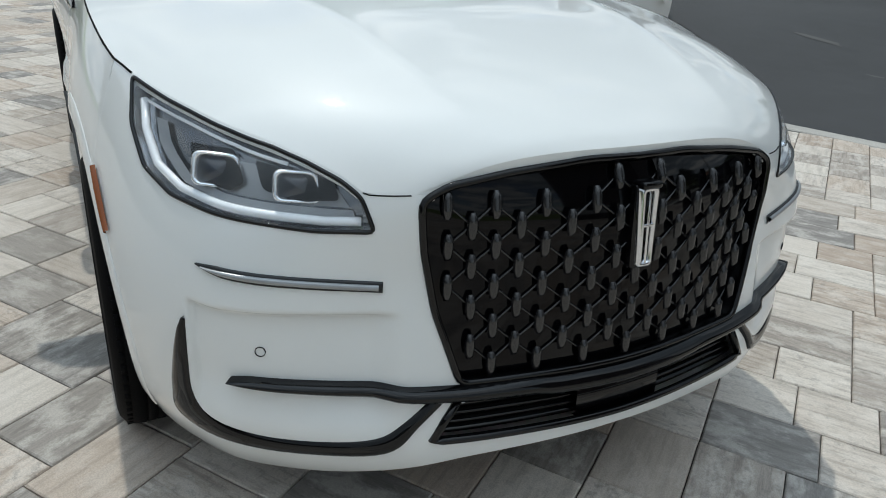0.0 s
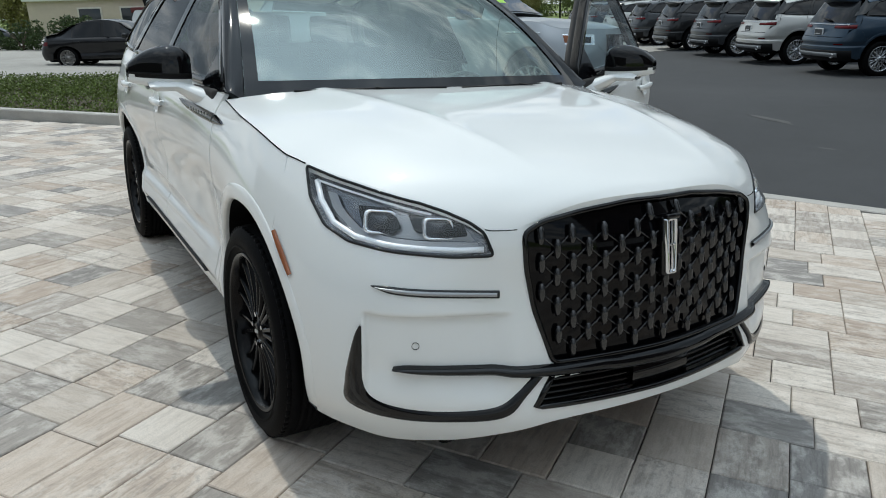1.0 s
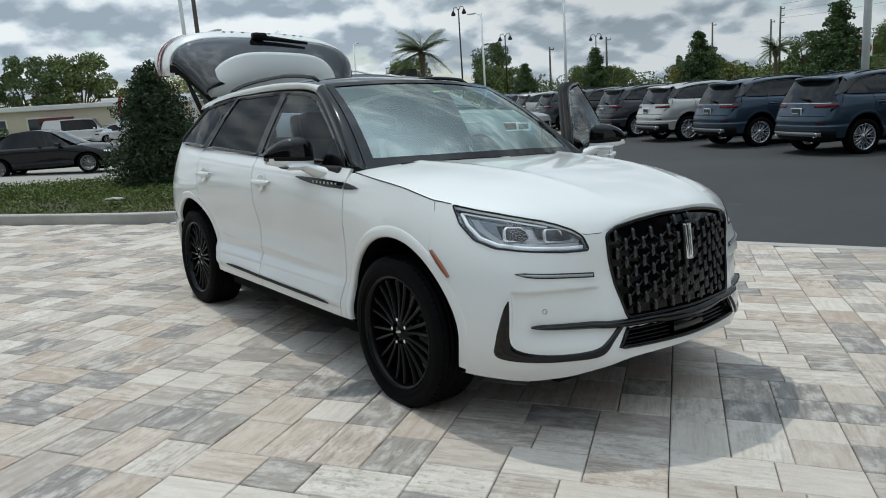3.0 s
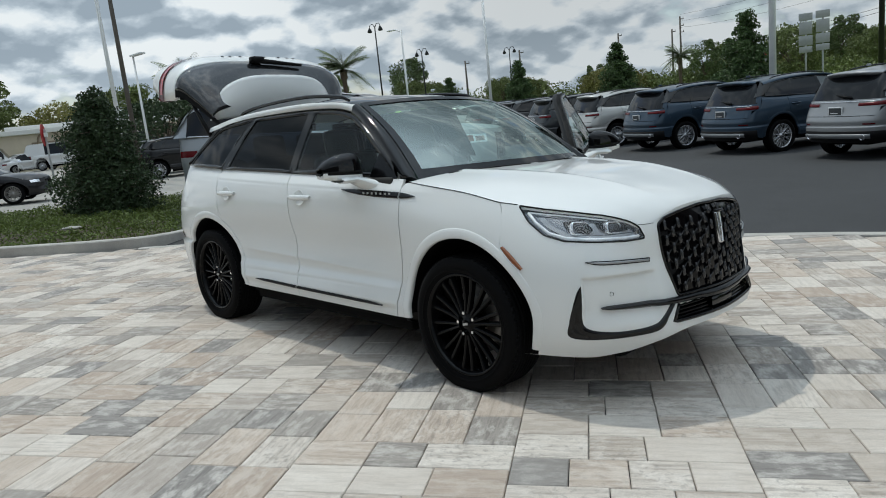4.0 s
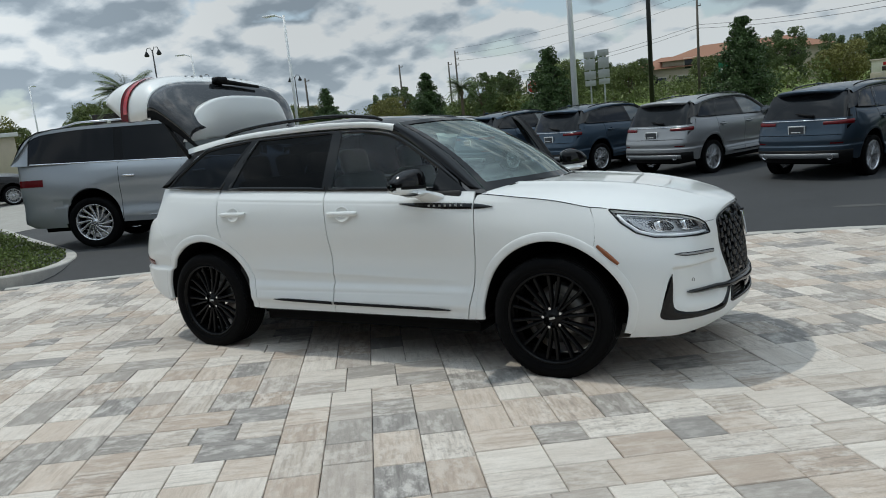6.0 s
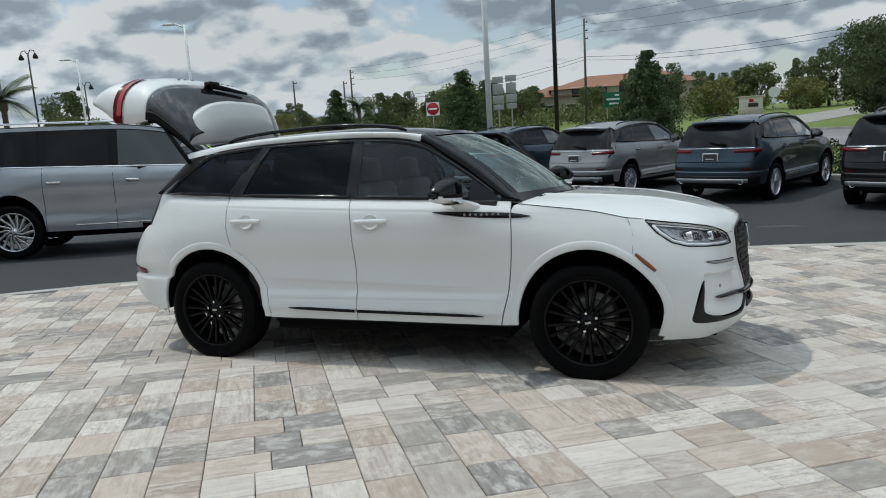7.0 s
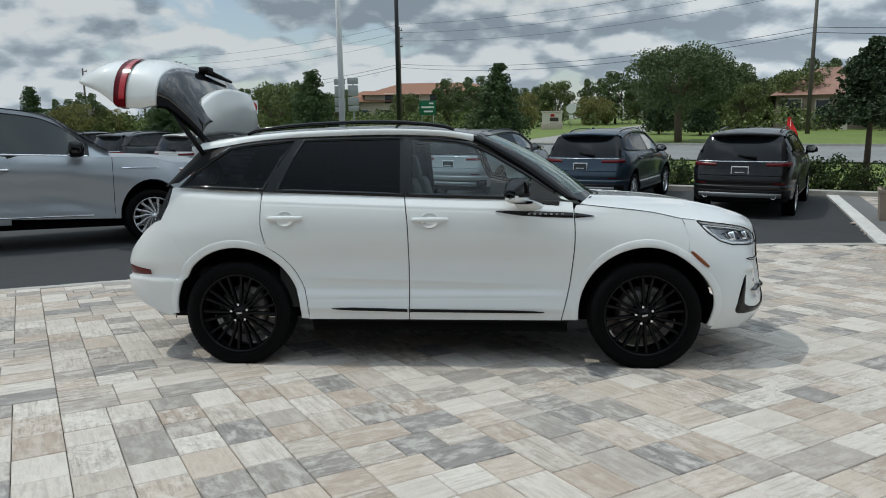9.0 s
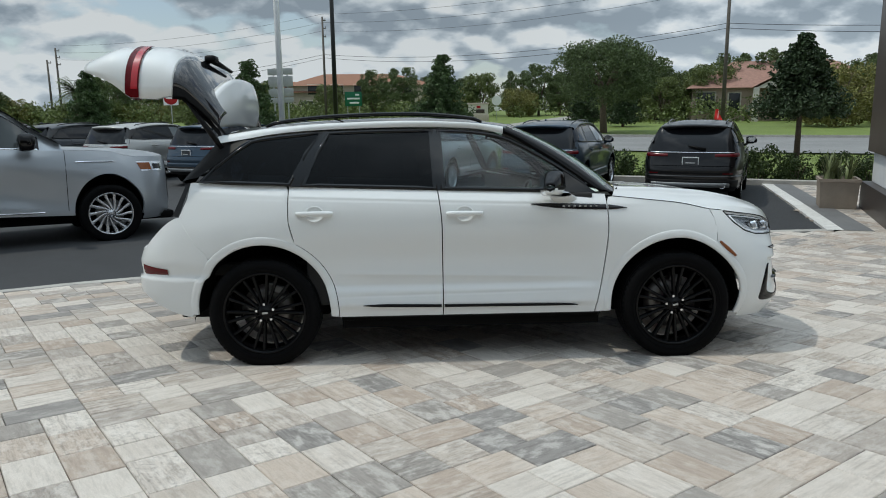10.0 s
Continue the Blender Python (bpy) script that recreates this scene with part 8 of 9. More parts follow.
POLES = [(25.9, 56.5, 13.2), (-12.0, 88.9, 13.4), (-54.0, 107.2, 11.5), (70.0, 33.0, 13.4)]
for x, y, h in POLES:
    utility_pole(x, y, h, 3, "weathered wooden utility pole by the main road")
for x, y, h in ((-54.9, 106.2, 9.7), (-62.3, 102.4, 10.1), (-66.0, 81.6, 8.4), (-71.9, 76.1, 7.7)):
    utility_pole(x, y, h, 1, "distant wooden utility pole among the trees")
wire_m = mottled("wire_black", (0.02, 0.02, 0.02), 0.6)
for a, b in ((3, 0), (0, 1), (1, 2)):
    pa, pb = POLES[a], POLES[b]
    for k, dz in enumerate((0.3, -0.7, -1.7, -4.6, -5.0)):
        bm = bmesh.new()
        line = [(lerp(pa[0], pb[0], t), lerp(pa[1], pb[1], t), lerp(pa[2], pb[2], t) + dz - (0.9 + 0.12 * k) * 4 * t * (1 - t)) for t in steps(0, 1, 18)]
        pipe(bm, line, 0.015 if k < 3 else 0.022, 5, False)
        tagged(solid("overhead_cable", bm, wire_m), "thin black overhead cable between the utility poles", "cable", "overhead cables")


# ---- signs ----
SIGNBACK = mottled("sign_back", (0.42, 0.43, 0.43), 0.45, metal=0.4)
SIGNGREEN = mottled("sign_green", (0.005, 0.12, 0.055), 0.4, vary=0.05)
SIGNRED = mottled("sign_red", (0.42, 0.012, 0.015), 0.4, vary=0.05)
SIGNWHITE = mottled("sign_white", (0.78, 0.78, 0.76), 0.4, vary=0.03)


def post(ob, h, w=0.06, x=0.0):
    bm = bmesh.new()
    box(bm, (x, 0, h / 2), (w, w, h), 0.006)
    part("post", bm, SIGNBACK, ob)


def facing(x, y, z, extra=0.0):
    """A pose at a place, turned so that local -y looks at the lot."""
    return pose(x, y, z, 0, 0, math.degrees(math.atan2(y + 5.5, x)) - 90 + extra)


ob = thing("road_sign", "backs of grey route signs stacked on two posts", "sign", facing(-6.0, 25.5, LOTZ - 0.1))
for x in (-0.28, 0.28):
    post(ob, 3.75, 0.06, x)
for c, dx in enumerate((-0.28, 0.28)):
    for k, (zz, hh, ww) in enumerate(((3.62, 0.26, 0.46), (3.22, 0.44, 0.44), (2.78, 0.34, 0.46), (2.46, 0.22, 0.44))):
        bm = bmesh.new()
        box(bm, (dx, -0.045, zz + 0.03 * c), (ww, 0.012, hh), 0.004)
        part("panel", bm, SIGNBACK, ob)
ob = thing("road_sign", "green street sign with pale bars on two posts", "sign", facing(-7.9, 82.4, 0.4))
for x in (-0.7, 0.7):
    post(ob, 3.4, 0.1, x)
bm = bmesh.new()
box(bm, (0, -0.08, 2.75), (2.0, 0.03, 1.7), 0.05)
part("panel", bm, SIGNGREEN, ob)
for zz, ww, dx in ((3.25, 0.5, 0.45), (2.8, 1.5, 0.0), (2.3, 1.1, 0.1)):
    bm = bmesh.new()
    box(bm, (dx, -0.105, zz), (ww, 0.01, 0.2), 0.01)
    part("bar", bm, SIGNWHITE, ob)


def no_entry(x, y, h, label, size=0.42):
    ob = thing("road_sign", label, "sign", facing(x, y, 0.2))
    post(ob, h, 0.07)
    bm = bmesh.new()
    box(bm, (0, -0.05, h - size), (size * 2, 0.012, size * 2), 0.03)
    part("panel", bm, SIGNWHITE, ob)
    bm = bmesh.new()
    lathe(bm, [(0.001, 0.0), (size * 0.92, 0.0), (size * 0.92, -0.006)], 28, Matrix.Translation((0, -0.060, h - size)) @ pose(0, 0, 0, 90))
    part("disc", bm, SIGNRED, ob)
    bm = bmesh.new()
    box(bm, (0, -0.070, h - size), (size * 1.3, 0.008, size * 0.24), 0.003)
    part("bar", bm, SIGNWHITE, ob)


no_entry(-21.2, 57.6, 3.4, "red and white no-entry sign on a grey post", 0.60)
no_entry(25.5, 90.7, 3.2, "red and white no-entry sign across the road", 0.55)
ob = thing("road_sign", "grey back of an eight-sided stop sign", "sign", facing(9.4, 84.0, 0.3))
post(ob, 2.9, 0.08)
bm = bmesh.new()
bmesh.ops.create_cone(bm, cap_ends=True, segments=8, radius1=0.62, radius2=0.62, depth=0.02, matrix=Matrix.Translation((0, -0.07, 2.5)) @ pose(0, 0, 0, 90) @ pose(0, 0, 0, 0, 0, 22.5))
part("panel", bm, SIGNWHITE, ob, smooth=False)
bm = bmesh.new()
box(bm, (0, -0.07, 1.5), (0.5, 0.02, 0.5), 0.01)
part("plate", bm, SIGNWHITE, ob)
ob = thing("road_sign", "red eight-sided stop sign beside the shrub", "sign", pose(-23.6, 4.3, -0.2, 0, 0, 62 + 180))
post(ob, 2.35, 0.06)
bm = bmesh.new()
bmesh.ops.create_cone(bm, cap_ends=True, segments=8, radius1=0.40, radius2=0.40, depth=0.015, matrix=Matrix.Translation((0.05, 0, 2.15)) @ pose(0, 0, 0, 0, 90) @ pose(0, 0, 0, 0, 0, 22.5))
part("panel", bm, SIGNRED, ob, smooth=False)
bm = bmesh.new()
box(bm, (-0.02, 0, 2.15), (0.02, 0.5, 0.14), 0.003)
part("bar", bm, SIGNWHITE, ob)
# brick sign of the shops opposite
STONE = mottled("sign_stone", (0.50, 0.43, 0.36), 0.8, vary=0.2, scale=5, bump=0.3)
ob = thing("monument_sign", "small stone monument sign with dark and red panels", "sign", facing(6.8, 80.0, 0.3))
for nm, c, s, mt in (("base", (0, 0, 0.45), (2.5, 0.7, 0.9), STONE), ("body", (0, 0, 1.45), (2.3, 0.55, 1.2), mottled("sign_cream", (0.66, 0.62, 0.55), 0.7)), ("cap", (0, 0, 2.12), (2.6, 0.75, 0.16), STONE), ("panel", (0.25, -0.30, 1.25), (1.0, 0.05, 0.42), mottled("sign_dark", (0.05, 0.035, 0.03), 0.5)), ("emblem", (0.05, -0.30, 1.72), (0.45, 0.05, 0.30), SIGNRED)):
    bm = bmesh.new()
    box(bm, c, s, 0.03)
    part(nm, bm, mt, ob)
# dark box sign beside the palm
ob = thing("sign_board", "dark square box sign near the palm", "sign", facing(-41.8, 29.2, LOTZ))
bm = bmesh.new()
box(bm, (0, 0, 3.2), (2.0, 0.4, 1.5), 0.04)
box(bm, (0, 0, 1.3), (0.5, 0.3, 2.6), 0.03)
part("cabinet", bm, mottled("sign_brown", (0.025, 0.018, 0.016), 0.4), ob)
bm = bmesh.new()
box(bm, (0, -0.22, 3.2), (0.25, 0.02, 0.7), 0.02)
part("emblem", bm, SIGNWHITE, ob)
# red feather flag by the road
ob = thing("flag", "bright red feather flag on a thin pole", "flag", facing(10.86, 21.4, LOTZ - 0.1))
bm = bmesh.new()
tube(bm, (0, 0, 0), (0, 0, 1.9), 0.012, 0.008, 6)
part("pole", bm, POLEGREY, ob)
bm = bmesh.new()
sheet(bm, [[(0.05 * math.sin(5 * t) + w * (0.08 + 0.42 * (1 - t)), 0.03 * math.sin(9 * t + 3 * w), lerp(0.95, 1.9, t)) for w in steps(-0.5, 0.6, 5)] for t in steps(0, 1, 10)])
part("cloth", bm, Nodes("flag_red").set(color=(0.75, 0.02, 0.02), rough=0.6).mat, ob)


# ---- buildings ----
STUCCO = mottled("beige_stucco", (0.52, 0.45, 0.36), 0.85, vary=0.08, scale=2, bump=0.2)
TILEROOF = mottled("clay_roof", (0.30, 0.17, 0.13), 0.8, vary=0.25, scale=3, bump=0.6, fine=12)
PALEROOF = mottled("pale_roof", (0.66, 0.66, 0.64), 0.6, vary=0.06)
WINDOWDARK = Nodes("far_window").set(color=(0.03, 0.035, 0.04), rough=0.1).mat


def hip_roof(bm, w, d, z, h, over=0.6, ridge=0.45):
    a, b = w / 2 + over, d / 2 + over
    base = [bm.verts.new(p) for p in ((-a, -b, z), (a, -b, z), (a, b, z), (-a, b, z))]
    r = a - b * 0.9 if a > b else a * ridge
    r1, r2 = bm.verts.new((-max(0.2, r), 0, z + h)), bm.verts.new((max(0.2, r), 0, z + h))
    bm.faces.new((base[0], base[1], r2, r1))
    bm.faces.new((base[1], base[2], r2))
    bm.faces.new((base[2], base[3], r1, r2))
    bm.faces.new((base[3], base[0], r1))
    bm.faces.new(base[::-1])


def house(name, label, m, w, d, h, roof_h, wins, wall_m=STUCCO, roof_m=TILEROOF, gable=False):
    ob = thing(name, label, "building", m)
    bm = bmesh.new()
    box(bm, (0, 0, h / 2 - 0.3), (w, d, h + 0.6), 0.02)
    part("wall", bm, wall_m, ob)
    bm = bmesh.new()
    if roof_h > 0.5:
        hip_roof(bm, w, d, h, roof_h)
        if gable:
            g = [bm.verts.new(p) for p in ((-3.4, -d / 2 - 2.2, h - 0.1), (3.4, -d / 2 - 2.2, h - 0.1), (0, -d / 2 - 2.2, h + 1.7), (0, 0, h + 1.7), (-3.4, 0, h - 0.1), (3.4, 0, h - 0.1))]
            bm.faces.new((g[0], g[2], g[3], g[4]))
            bm.faces.new((g[2], g[1], g[5], g[3]))
    else:
        box(bm, (0, 0, h + 0.15), (w + 0.6, d + 0.6, 0.4), 0.05)
    part("roof", bm, roof_m, ob, smooth=False)
    if gable:
        bm = bmesh.new()
        f = [bm.verts.new(p) for p in ((-3.0, -d / 2 - 2.0, h - 0.1), (3.0, -d / 2 - 2.0, h - 0.1), (0, -d / 2 - 2.0, h + 1.5))]
        bm.faces.new(f)
        box(bm, (-2.9, -d / 2 - 1.9, h / 2 - 0.3), (0.5, 0.5, h + 0.5), 0.02)
        box(bm, (2.9, -d / 2 - 1.9, h / 2 - 0.3), (0.5, 0.5, h + 0.5), 0.02)
        part("porch", bm, mottled("pale_trim", (0.66, 0.62, 0.56), 0.8), ob, smooth=False)
        bm = bmesh.new()
        box(bm, (0, -d / 2 - 0.05, 1.2), (2.2, 0.1, 2.4), 0.02)
        part("door", bm, WINDOWDARK, ob)
    for x, z, ww, hh in wins:
        bm = bmesh.new()
        box(bm, (x, -d / 2 - 0.02, z), (ww + 0.25, 0.08, hh + 0.25), 0.02)
        win = part("window", bm, mottled("far_frame", (0.6, 0.57, 0.5), 0.7), ob)
        bm = bmesh.new()
        box(bm, (x, -d / 2 - 0.07, z), (ww, 0.03, hh), 0.01)
        part("pane", bm, WINDOWDARK, win)
    return ob


house("house", "beige stucco building with a hipped red clay roof", facing(36.2, 67.5, 0.5, 8), 17.0, 9.0, 3.0, 2.7, [(-7.2, 1.7, 1.6, 1.8), (7.0, 1.7, 1.6, 1.8), (-4.6, 1.7, 1.0, 1.6), (4.8, 1.7, 1.0, 1.6)], mottled("pink_stucco", (0.42, 0.33, 0.27), 0.85, vary=0.08), TILEROOF, True)
house("building", "tan two-storey building with an orange roof behind trees", facing(-9.5, 114.0, 0.4), 22.0, 12.0, 5.2, 2.0, [(-7 + 3.5 * k, z, 1.8, 1.4) for k in range(5) for z in (1.8, 4.6)], STUCCO, mottled("orange_roof", (0.26, 0.13, 0.08), 0.8))
house("building", "tan building with an orange roof far behind the signs", facing(-19.5, 112.0, 0.4), 12.0, 10.0, 4.2, 1.8, [(-5 + 3.3 * k, 2.2, 1.8, 1.4) for k in range(4)], STUCCO, mottled("orange_roof", (0.26, 0.13, 0.08), 0.8))
shop = house("shop", "long low beige shop with a pale flat roof", facing(-69.0, 14.5, LOTZ, 6), 27.0, 12.0, 2.95, 0.0, [(-9 + 3.2 * k, 1.4, 1.6, 1.7) for k in range(2)] + [(9.5, 1.4, 1.6, 1.7)], STUCCO, PALEROOF)
bm = bmesh.new()
box(bm, (-4.5, -6.7, 2.05), (2.6, 1.4, 0.42), 0.05)
part("awning", bm, mottled("awning_maroon", (0.10, 0.02, 0.02), 0.7), shop)
bm = bmesh.new()
box(bm, (-4.5, -6.04, 0.95), (2.2, 0.1, 1.9), 0.03)
part("shopfront", bm, WINDOWDARK, shop)
bm = bmesh.new()
lathe(bm, [(0.9, 0), (0.9, 0.06), (0.75, 0.06), (0.75, 0)], 24, Matrix.Translation((2.0, -6.05, 2.2)) @ pose(0, 0, 0, 90))
box(bm, (2.0, -6.06, 2.1), (2.6, 0.04, 0.22), 0.01)
part("wall_emblem", bm, mottled("emblem_brown", (0.22, 0.17, 0.12), 0.7), shop)
house("shop", "beige flat-roofed shop with pale columns", facing(-78.0, 29.0, LOTZ, 6), 24.0, 12.0, 3.6, 0.0, [(-8 + 4 * k, 1.6, 2.2, 2.2) for k in range(5)], STUCCO, PALEROOF)

# far vehicles by the shop and more cars behind the big silver one
VAN = dict(scale=(1.15, 1.05, 1.15), tail=-2.6, belt=(1.02, 1.0), nose=0.92, wheel_r=0.368, lean=0.9, handles=(-0.1,), seams=(0.9, -0.2),
           profile=[(1.55, 1.15), (1.25, 1.60), (1.0, 1.95), (0.0, 2.02), (-2.3, 2.0), (-2.6, 1.5)], panes=[(0.1, 1.2), (-1.2, -0.2)], lamp=(2.7, 4.4, 0.74, 0.86), tail_lamp=(0.75, 1.0),
           strips=[(1.54, 1.02, "windscreen", "glass"), (1.0, -2.3, "roof", "paint"), (-2.32, -2.58, "rear_window", "glass")])
for x, y, h, lb in ((-58.0, 9.6, 70, "white van parked by the shop"), (-57.0, 14.6, 75, "white and blue van parked by the shop")):
    generic_car("van", lb, VAN, pose(x, y, LOTZ, 0, 0, h), (0.62, 0.63, 0.63), KIT_S)
for x, y, h, col, lb in ((-57.5, 12.2, 100, (0.55, 0.55, 0.55), "white car parked by the shop"), (-52.0, 3.5, 80, PALE, "pale car parked beyond the concrete lot"), (-48.0, -2.5, 80, GREY, "grey car parked beyond the concrete lot")):
    tagged(generic_car("car", lb, SEDAN, pose(x, y, LOTZ, 0, 0, h), col, KIT_B), lb)
for x, y, h, lb in ((-25.4, 10.3, HEADING, "black parked crossover behind the silver vehicle"), (-28.2, 11.6, HEADING, "black parked crossover two bays behind the silver vehicle")):
    ob = copy_thing(proto, pose(x, y, LOTZ - 0.02, 0, 0, h))
    tagged(ob, lb, "car", "crossovers parked in a row")
    tint(ob, BLACK)

# ---- planter and the corner of the showroom ----
PLANTER = mottled("planter_clay", (0.30, 0.25, 0.20), 0.75, vary=0.15, scale=5, bump=0.3)
m = pose(7.50, 7.72, LOTZ + 0.0, 0, 0, -24)
ob = thing("planter", "square tan planter box standing on the pavers", "planter", m)
bm = bmesh.new()
rows = []
for s, z in ((0.29, 0.0), (0.30, 0.02), (0.325, 0.50), (0.345, 0.505), (0.345, 0.56), (0.30, 0.56), (0.29, 0.50)):
    rows.append([(s * a, s * b, z) for a, b in ((-1, -1), (1, -1), (1, 1), (-1, 1), (-1, -1))])
sheet(bm, rows, True)
part("box", bm, PLANTER, ob, smooth=False)
bm = bmesh.new()
box(bm, (0, 0, 0.49), (0.58, 0.58, 0.03))
part("soil", bm, BARK, ob)
pl = thing("potted_plant", "tuft of upright sword-shaped green leaves in the planter", "plant", m @ Matrix.Translation((0, 0, 0.50)))
rgp = random.Random(4)
bm = bmesh.new()
for k in range(60):
    x, y = rgp.uniform(-0.22, 0.22), rgp.uniform(-0.22, 0.22)
    a = rgp.uniform(0, 6.28)
    ln, out = rgp.uniform(0.26, 0.58), rgp.uniform(0.04, 0.34)
    d, s = Vector((math.cos(a), math.sin(a), 0)), Vector((-math.sin(a), math.cos(a), 0))
    prev = None
    for t in steps(0, 1, 5):
        c = Vector((x, y, 0)) + d * out * t * t + Vector((0, 0, ln * t))
        w = 0.024 * (1 - t**3) + 0.001
        q = [bm.verts.new(c - s * w), bm.verts.new(c - d * w * 0.35), bm.verts.new(c + s * w)]
        if prev:
            bm.faces.new((prev[0], prev[1], q[1], q[0]))
            bm.faces.new((prev[1], prev[2], q[2], q[1]))
        prev = q
part("leaves", bm, leafy("sword_leaf", (0.16, 0.19, 0.08)), pl)
m = pose(7.88, 7.45, LOTZ, 0, 0, -24)
ob = tagged(thing("showroom_corner", "corner of a showroom with brown panels over a white band", "building", m), kind="structure")
for nm, z0, z1, inset, mt in (("base", -0.2, 0.50, -0.06, mottled("dark_granite", (0.035, 0.028, 0.026), 0.35, vary=0.3, scale=30)), ("band", 0.50, 1.06, 0.10, mottled("white_render", (0.70, 0.71, 0.72), 0.6, vary=0.04)), ("panel", 1.06, 6.5, 0.0, mottled("brown_panel", (0.060, 0.040, 0.034), 0.38, vary=0.15, scale=1.5))):
    bm = bmesh.new()
    box(bm, (2.0 + inset / 2, -1.6 - 0.0, (z0 + z1) / 2), (4.0 - inset, 3.6 - inset, z1 - z0), 0.012)
    part(nm, bm, mt, ob, smooth=False)
# unseen wall added behind the camera to darken reflections and cut sky light
bm = bmesh.new()
box(bm, (2.0, -16.2, 2.8), (46.0, 0.4, 6.2), 0.02)
tagged(solid("wall_south", bm, mottled("showroom_wall", (0.10, 0.085, 0.075), 0.5, vary=0.2, scale=0.6), False), "plain brown showroom wall facing the pavers", "wall", kind="structure")
# pale worn patches on the asphalt and a twig on the pavers
for x, y, r in ((-2.56, 7.21, 0.30), (3.1, 6.77, 0.34), (-1.2, 6.3, 0.10)):
    bm = bmesh.new()
    rim = [(x + r * (1 + 0.3 * math.sin(3 * a + x)) * math.cos(a), y + r * 0.32 * (1 + 0.35 * math.sin(2 * a + y)) * math.sin(a)) for a in steps(0, 2 * math.pi * 17 / 18, 17)]
    bm.faces.new([bm.verts.new((px, py, lot_z(px, py) + 0.004)) for px, py in rim])
    tagged(solid("asphalt_patch", bm, asphalt("worn_patch", (0.065, 0.064, 0.062), 0.3), False), "small pale worn patch on the dark asphalt", "road", kind="structure")
bm = bmesh.new()
pipe(bm, [(0, 0, 0.004), (0.012, 0.004, 0.007), (0.026, -0.002, 0.004)], [0.003, 0.004, 0.002], 6)
pipe(bm, [(0.012, 0.004, 0.006), (0.018, 0.016, 0.005)], [0.002, 0.001], 5)
tagged(solid("twig", bm, BARK, m=PAD @ pose(0.668, -2.236, 0.010)), "small dry twig lying on the pavers", "twig")


# ---- pavers of the pad: courses of 23 cm, pieces of 23 to 46 cm ----
def paver_material(name, per_object):
    """Tumbled stone: a tone of its own for each piece, cloudy streaks along its length, pits and wear."""
    m = Nodes(name)
    if per_object:
        rnd = m.node("ShaderNodeObjectInfo").outputs["Random"]
    else:
        rnd = m.node("ShaderNodeNewGeometry").outputs["Random Per Island"]
    pos = m.coords("Position")
    comb = m.node("ShaderNodeCombineXYZ")
    m.put(m.math("MULTIPLY", rnd, 37.0), comb.inputs[0])
    m.put(m.math("MULTIPLY", rnd, 71.0), comb.inputs[1])
    add = m.node("ShaderNodeVectorMath")
    m.put(m.node("ShaderNodeUVMap").outputs[0], add.inputs[0])
    m.put(comb.outputs[0], add.inputs[1])

    def stretched(sx, sy, detail, rough):
        st = m.node("ShaderNodeMapping")
        m.put(add.outputs[0], st.inputs[0])
        st.inputs["Scale"].default_value = (sx, sy, 1.0)
        return m.noise(st.outputs[0], 1.0, detail, rough)

    streak = stretched(4.0, 40.0, 9, 0.74)
    cloud = stretched(7.0, 13.0, 7, 0.66)
    blot = m.noise(pos, 34.0, 6, 0.7)
    grit = m.noise(pos, 240.0, 2)
    wear = m.noise(pos, 0.6, 4)
    second = m.math("FRACT", m.math("MULTIPLY", rnd, 17.31))
    base = m.ramp(rnd, [(0.0, (0.490, 0.428, 0.366)), (0.16, (0.590, 0.530, 0.466)), (0.30, (0.410, 0.362, 0.316)), (0.44, (0.520, 0.437, 0.363)),
                        (0.56, (0.640, 0.582, 0.515)), (0.72, (0.270, 0.252, 0.234)), (0.80, (0.440, 0.360, 0.293)), (0.89, (0.330, 0.300, 0.268))], "CONSTANT")
    dark = m.mix(1.0, base, (0.56, 0.55, 0.545), "MULTIPLY")
    lite = m.mix(0.55, base, (0.78, 0.735, 0.675))
    busy = m.math("MULTIPLY_ADD", second, 0.55, 0.30)
    c = m.mix(m.math("MULTIPLY", m.ramp(streak, [(0.40, 1.0), (0.54, 0.0)]), busy), base, dark)
    c = m.mix(m.math("MULTIPLY", m.ramp(cloud, [(0.47, 0.0), (0.60, 1.0)]), busy), c, lite)
    c = m.mix(m.math("MULTIPLY", m.ramp(blot, [(0.53, 0.0), (0.66, 1.0)]), m.ramp(second, [(0.25, 0.0), (0.85, 0.55)])), c, (0.215, 0.200, 0.182))
    c = m.mix(m.math("MULTIPLY", m.ramp(wear, [(0.45, 0.0), (0.72, 1.0)]), 0.14), c, (0.25, 0.23, 0.2))
    c = m.mix(m.math("MULTIPLY", m.ramp(grit, [(0.42, 0.0), (0.6, 1.0)]), 0.20), c, (0.14, 0.135, 0.13))
    m.set(color=c, rough=0.78, spec=0.35)
    m.bump(m.math("MULTIPLY_ADD", streak, 0.6, grit), 0.25, 0.003)
    return m.mat


PIECE, FIELD = paver_material("paver_piece", True), paver_material("paver_field", False)
PA, PB = radians(-55.4), radians(34.6)
UA, UB = Vector((math.cos(PA), math.sin(PA), 0)), Vector((math.cos(PB), math.sin(PB), 0))
COURSE, GAP = 0.2286, 0.0036
ISLAND_EDGE = [(-6.3, 0.35), (-8.2, -1.62), (-13, -6.4)]
OUTLINE = KERB[1:] + BAY[1:] + [(13.5, 10.4), (13.5, -9.5), (-13.5, -9.5)] + ISLAND_EDGE[::-1]


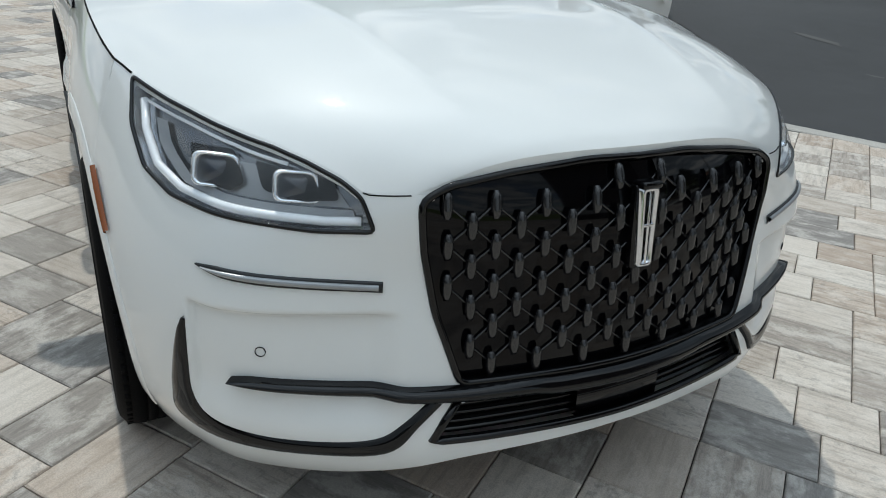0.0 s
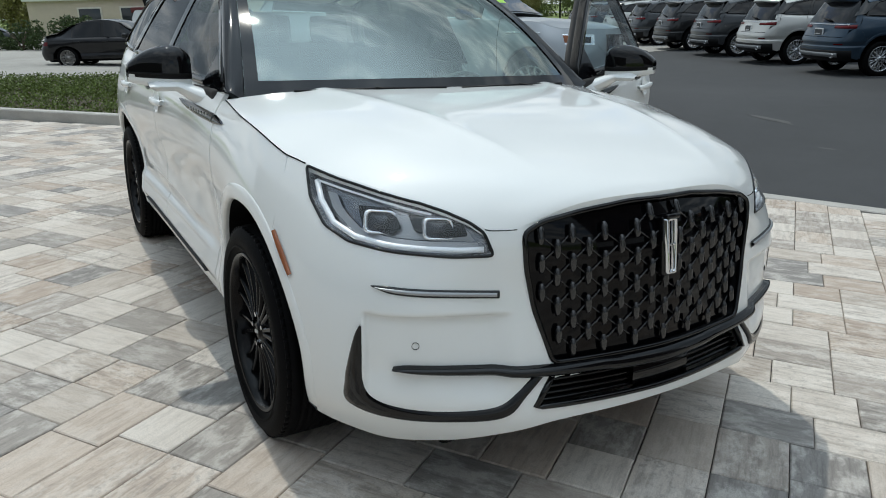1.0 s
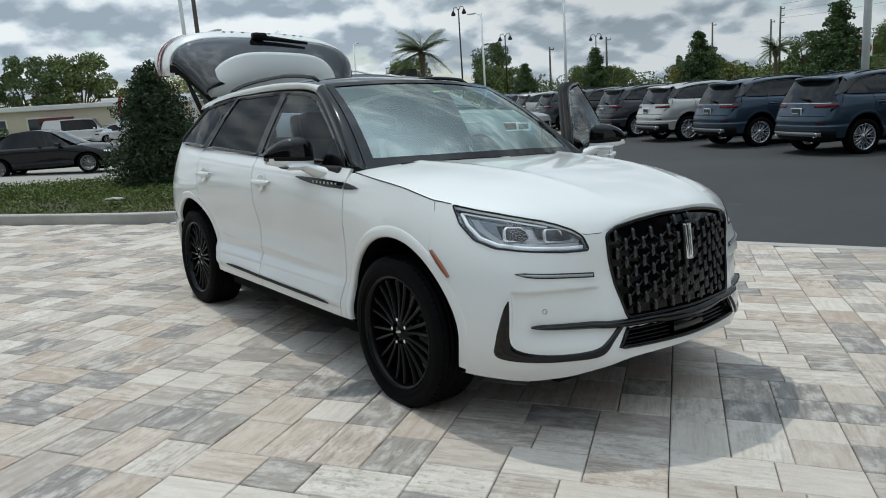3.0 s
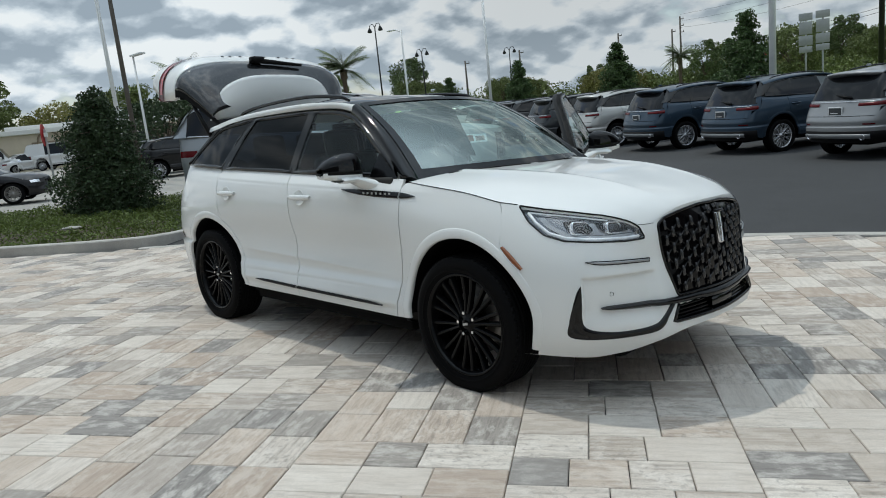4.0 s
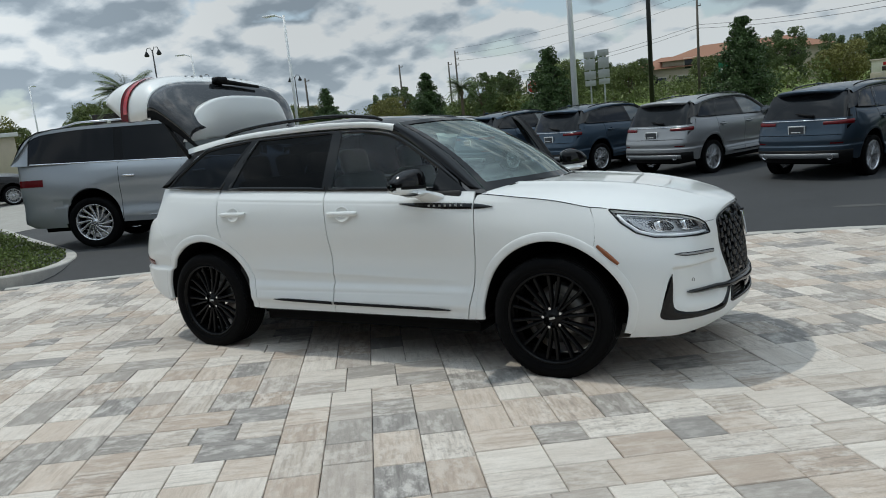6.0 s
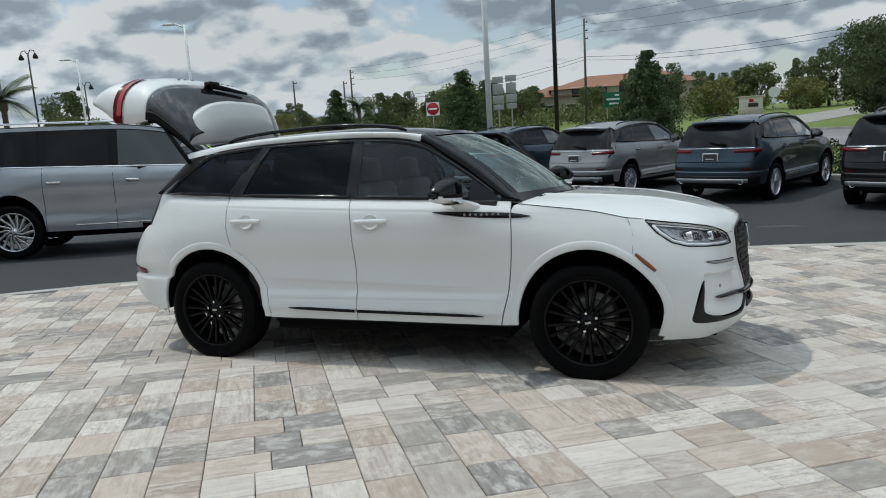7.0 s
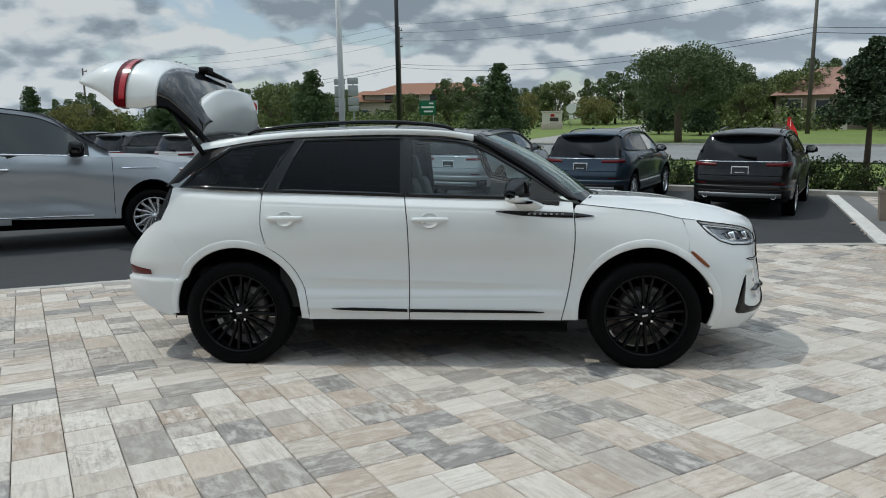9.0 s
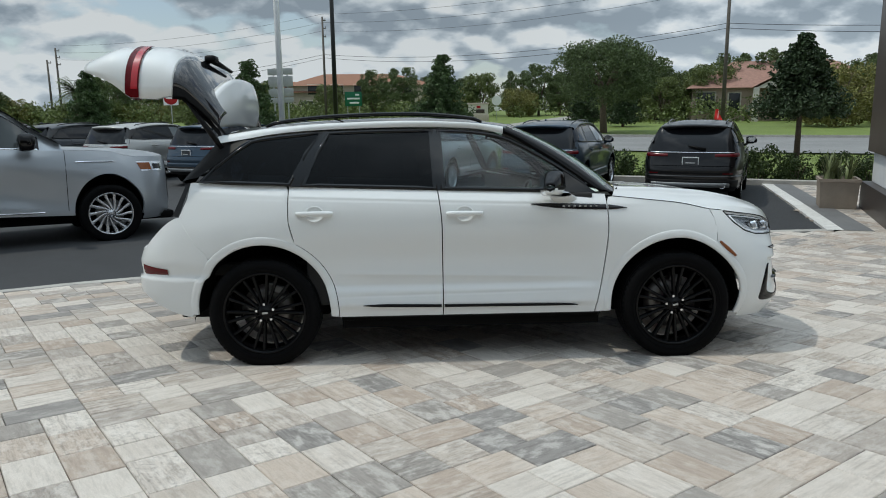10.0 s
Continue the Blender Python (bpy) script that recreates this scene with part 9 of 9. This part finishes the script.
def paver_shape(length):
    """Corner rings of a tumbled paver: top face, worn edge, foot."""
    out = []
    for inset, z in ((0.004, 0.0), (0.0, -0.004), (0.0, -0.02)):
        a, b = length / 2 - GAP / 2 - inset, COURSE / 2 - GAP / 2 - inset
        out.append([(-a, -b, z), (a, -b, z), (a, b, z), (-a, b, z)])
    return out


QUADS = [(0, 1, 2, 3)] + [(r * 4 + (k + 1) % 4, r * 4 + k, r * 4 + k + 4, r * 4 + (k + 1) % 4 + 4) for r in (0, 1) for k in range(4)]
LENGTHS = (0.2286, 0.3048, 0.381)
piece_mesh = {}
for ln in LENGTHS:
    me = bpy.data.meshes.new("paver")
    me.from_pydata([p for ring in paver_shape(ln) for p in ring], [], QUADS)
    me.materials.append(PIECE)
    uv = me.uv_layers.new(name="UVMap")
    uv.data.foreach_set("uv", [c for loop in me.loops for c in me.vertices[loop.vertex_index].co[:2]])
    piece_mesh[ln] = me
bm = bmesh.new()
base_pts = [bm.verts.new((x, y, ground_z(y) - 0.012)) for x, y in dense(OUTLINE, 0.4)]
bmesh.ops.triangle_fill(bm, edges=[bm.edges.new((a, b)) for a, b in zip(base_pts, base_pts[1:] + base_pts[:1])], use_beauty=True)
bmesh.ops.subdivide_edges(bm, edges=[e for e in bm.edges if e.calc_length() > 1.0], cuts=6, use_grid_fill=True)
for v in bm.verts:
    v.co.z = ground_z(v.co.y) - 0.012
pad = tagged(solid("pavement", bm, MORTAR), "weathered grey and tan stone pavers laid in courses", "pavement", kind="structure")
rng = random.Random(11)
fv, ff, fuv = [], [], []
single = []
BLOCK = 0.9144
SPLITS = [(1, 1, 1)] * 4 + [(0, 0, 0, 0)] * 3 + [(0, 1, 2), (2, 1, 0), (1, 0, 2), (0, 2, 1), (2, 0, 1)]


def block_pieces():
    """A square block of four courses, each of three or four pieces, as (a, b, length) from its corner."""
    out = []
    for c in range(4):
        a = 0.0
        for k in rng.choice(SPLITS):
            out.append((a + LENGTHS[k] / 2, (c + 0.5) * COURSE, LENGTHS[k]))
            a += LENGTHS[k]
    return out


laid = []
for row in range(-21, 21):
    a0 = -20.0 + rng.choice((0, 1, 2, 3)) * COURSE + (0.1143 if row % 2 else 0)
    while a0 < 19.5:
        turned = rng.random() < 0.5
        for a, b, ln in block_pieces():
            if turned:
                a, b = b, a
            laid.append((UA * (a0 + a) + UB * (row * BLOCK + b), ln, turned))
        a0 += BLOCK
for mid, ln, turned in laid:
    if abs(mid.x) > 13.3 or not inside((mid.x, mid.y), OUTLINE):
        continue
    slope = (ground_z(mid.y + 0.05) - ground_z(mid.y - 0.05)) / 0.1
    m = pose(mid.x, mid.y, ground_z(mid.y) + 0.010 + rng.uniform(-0.0015, 0.0015), math.degrees(math.atan(slope)) + rng.uniform(-0.25, 0.25), rng.uniform(-0.25, 0.25)) @ pose(0, 0, 0, 0, 0, math.degrees(PB if turned else PA) + rng.uniform(-0.35, 0.35))
    if -1.9 < mid.x < 3.6 and -3.45 < mid.y < -0.3 and len(single) < 300:
        single.append((ln, m))
    else:
        k = len(fv)
        local = [p for ring in paver_shape(ln) for p in ring]
        fv += [tuple(m @ Vector(p)) for p in local]
        fuv += [c for q in QUADS for i in q for c in local[i][:2]]
        ff += [tuple(i + k for i in q) for q in QUADS]
me = bpy.data.meshes.new("paver_field")
me.from_pydata(fv, [], ff)
me.materials.append(FIELD)
me.uv_layers.new(name="UVMap").data.foreach_set("uv", fuv)
ob = new("paver_field", me)
ob.parent = pad
ob["kind"] = "stuff"
for ln, m in single:
    mesh_part("paver", piece_mesh[ln], pad, m)
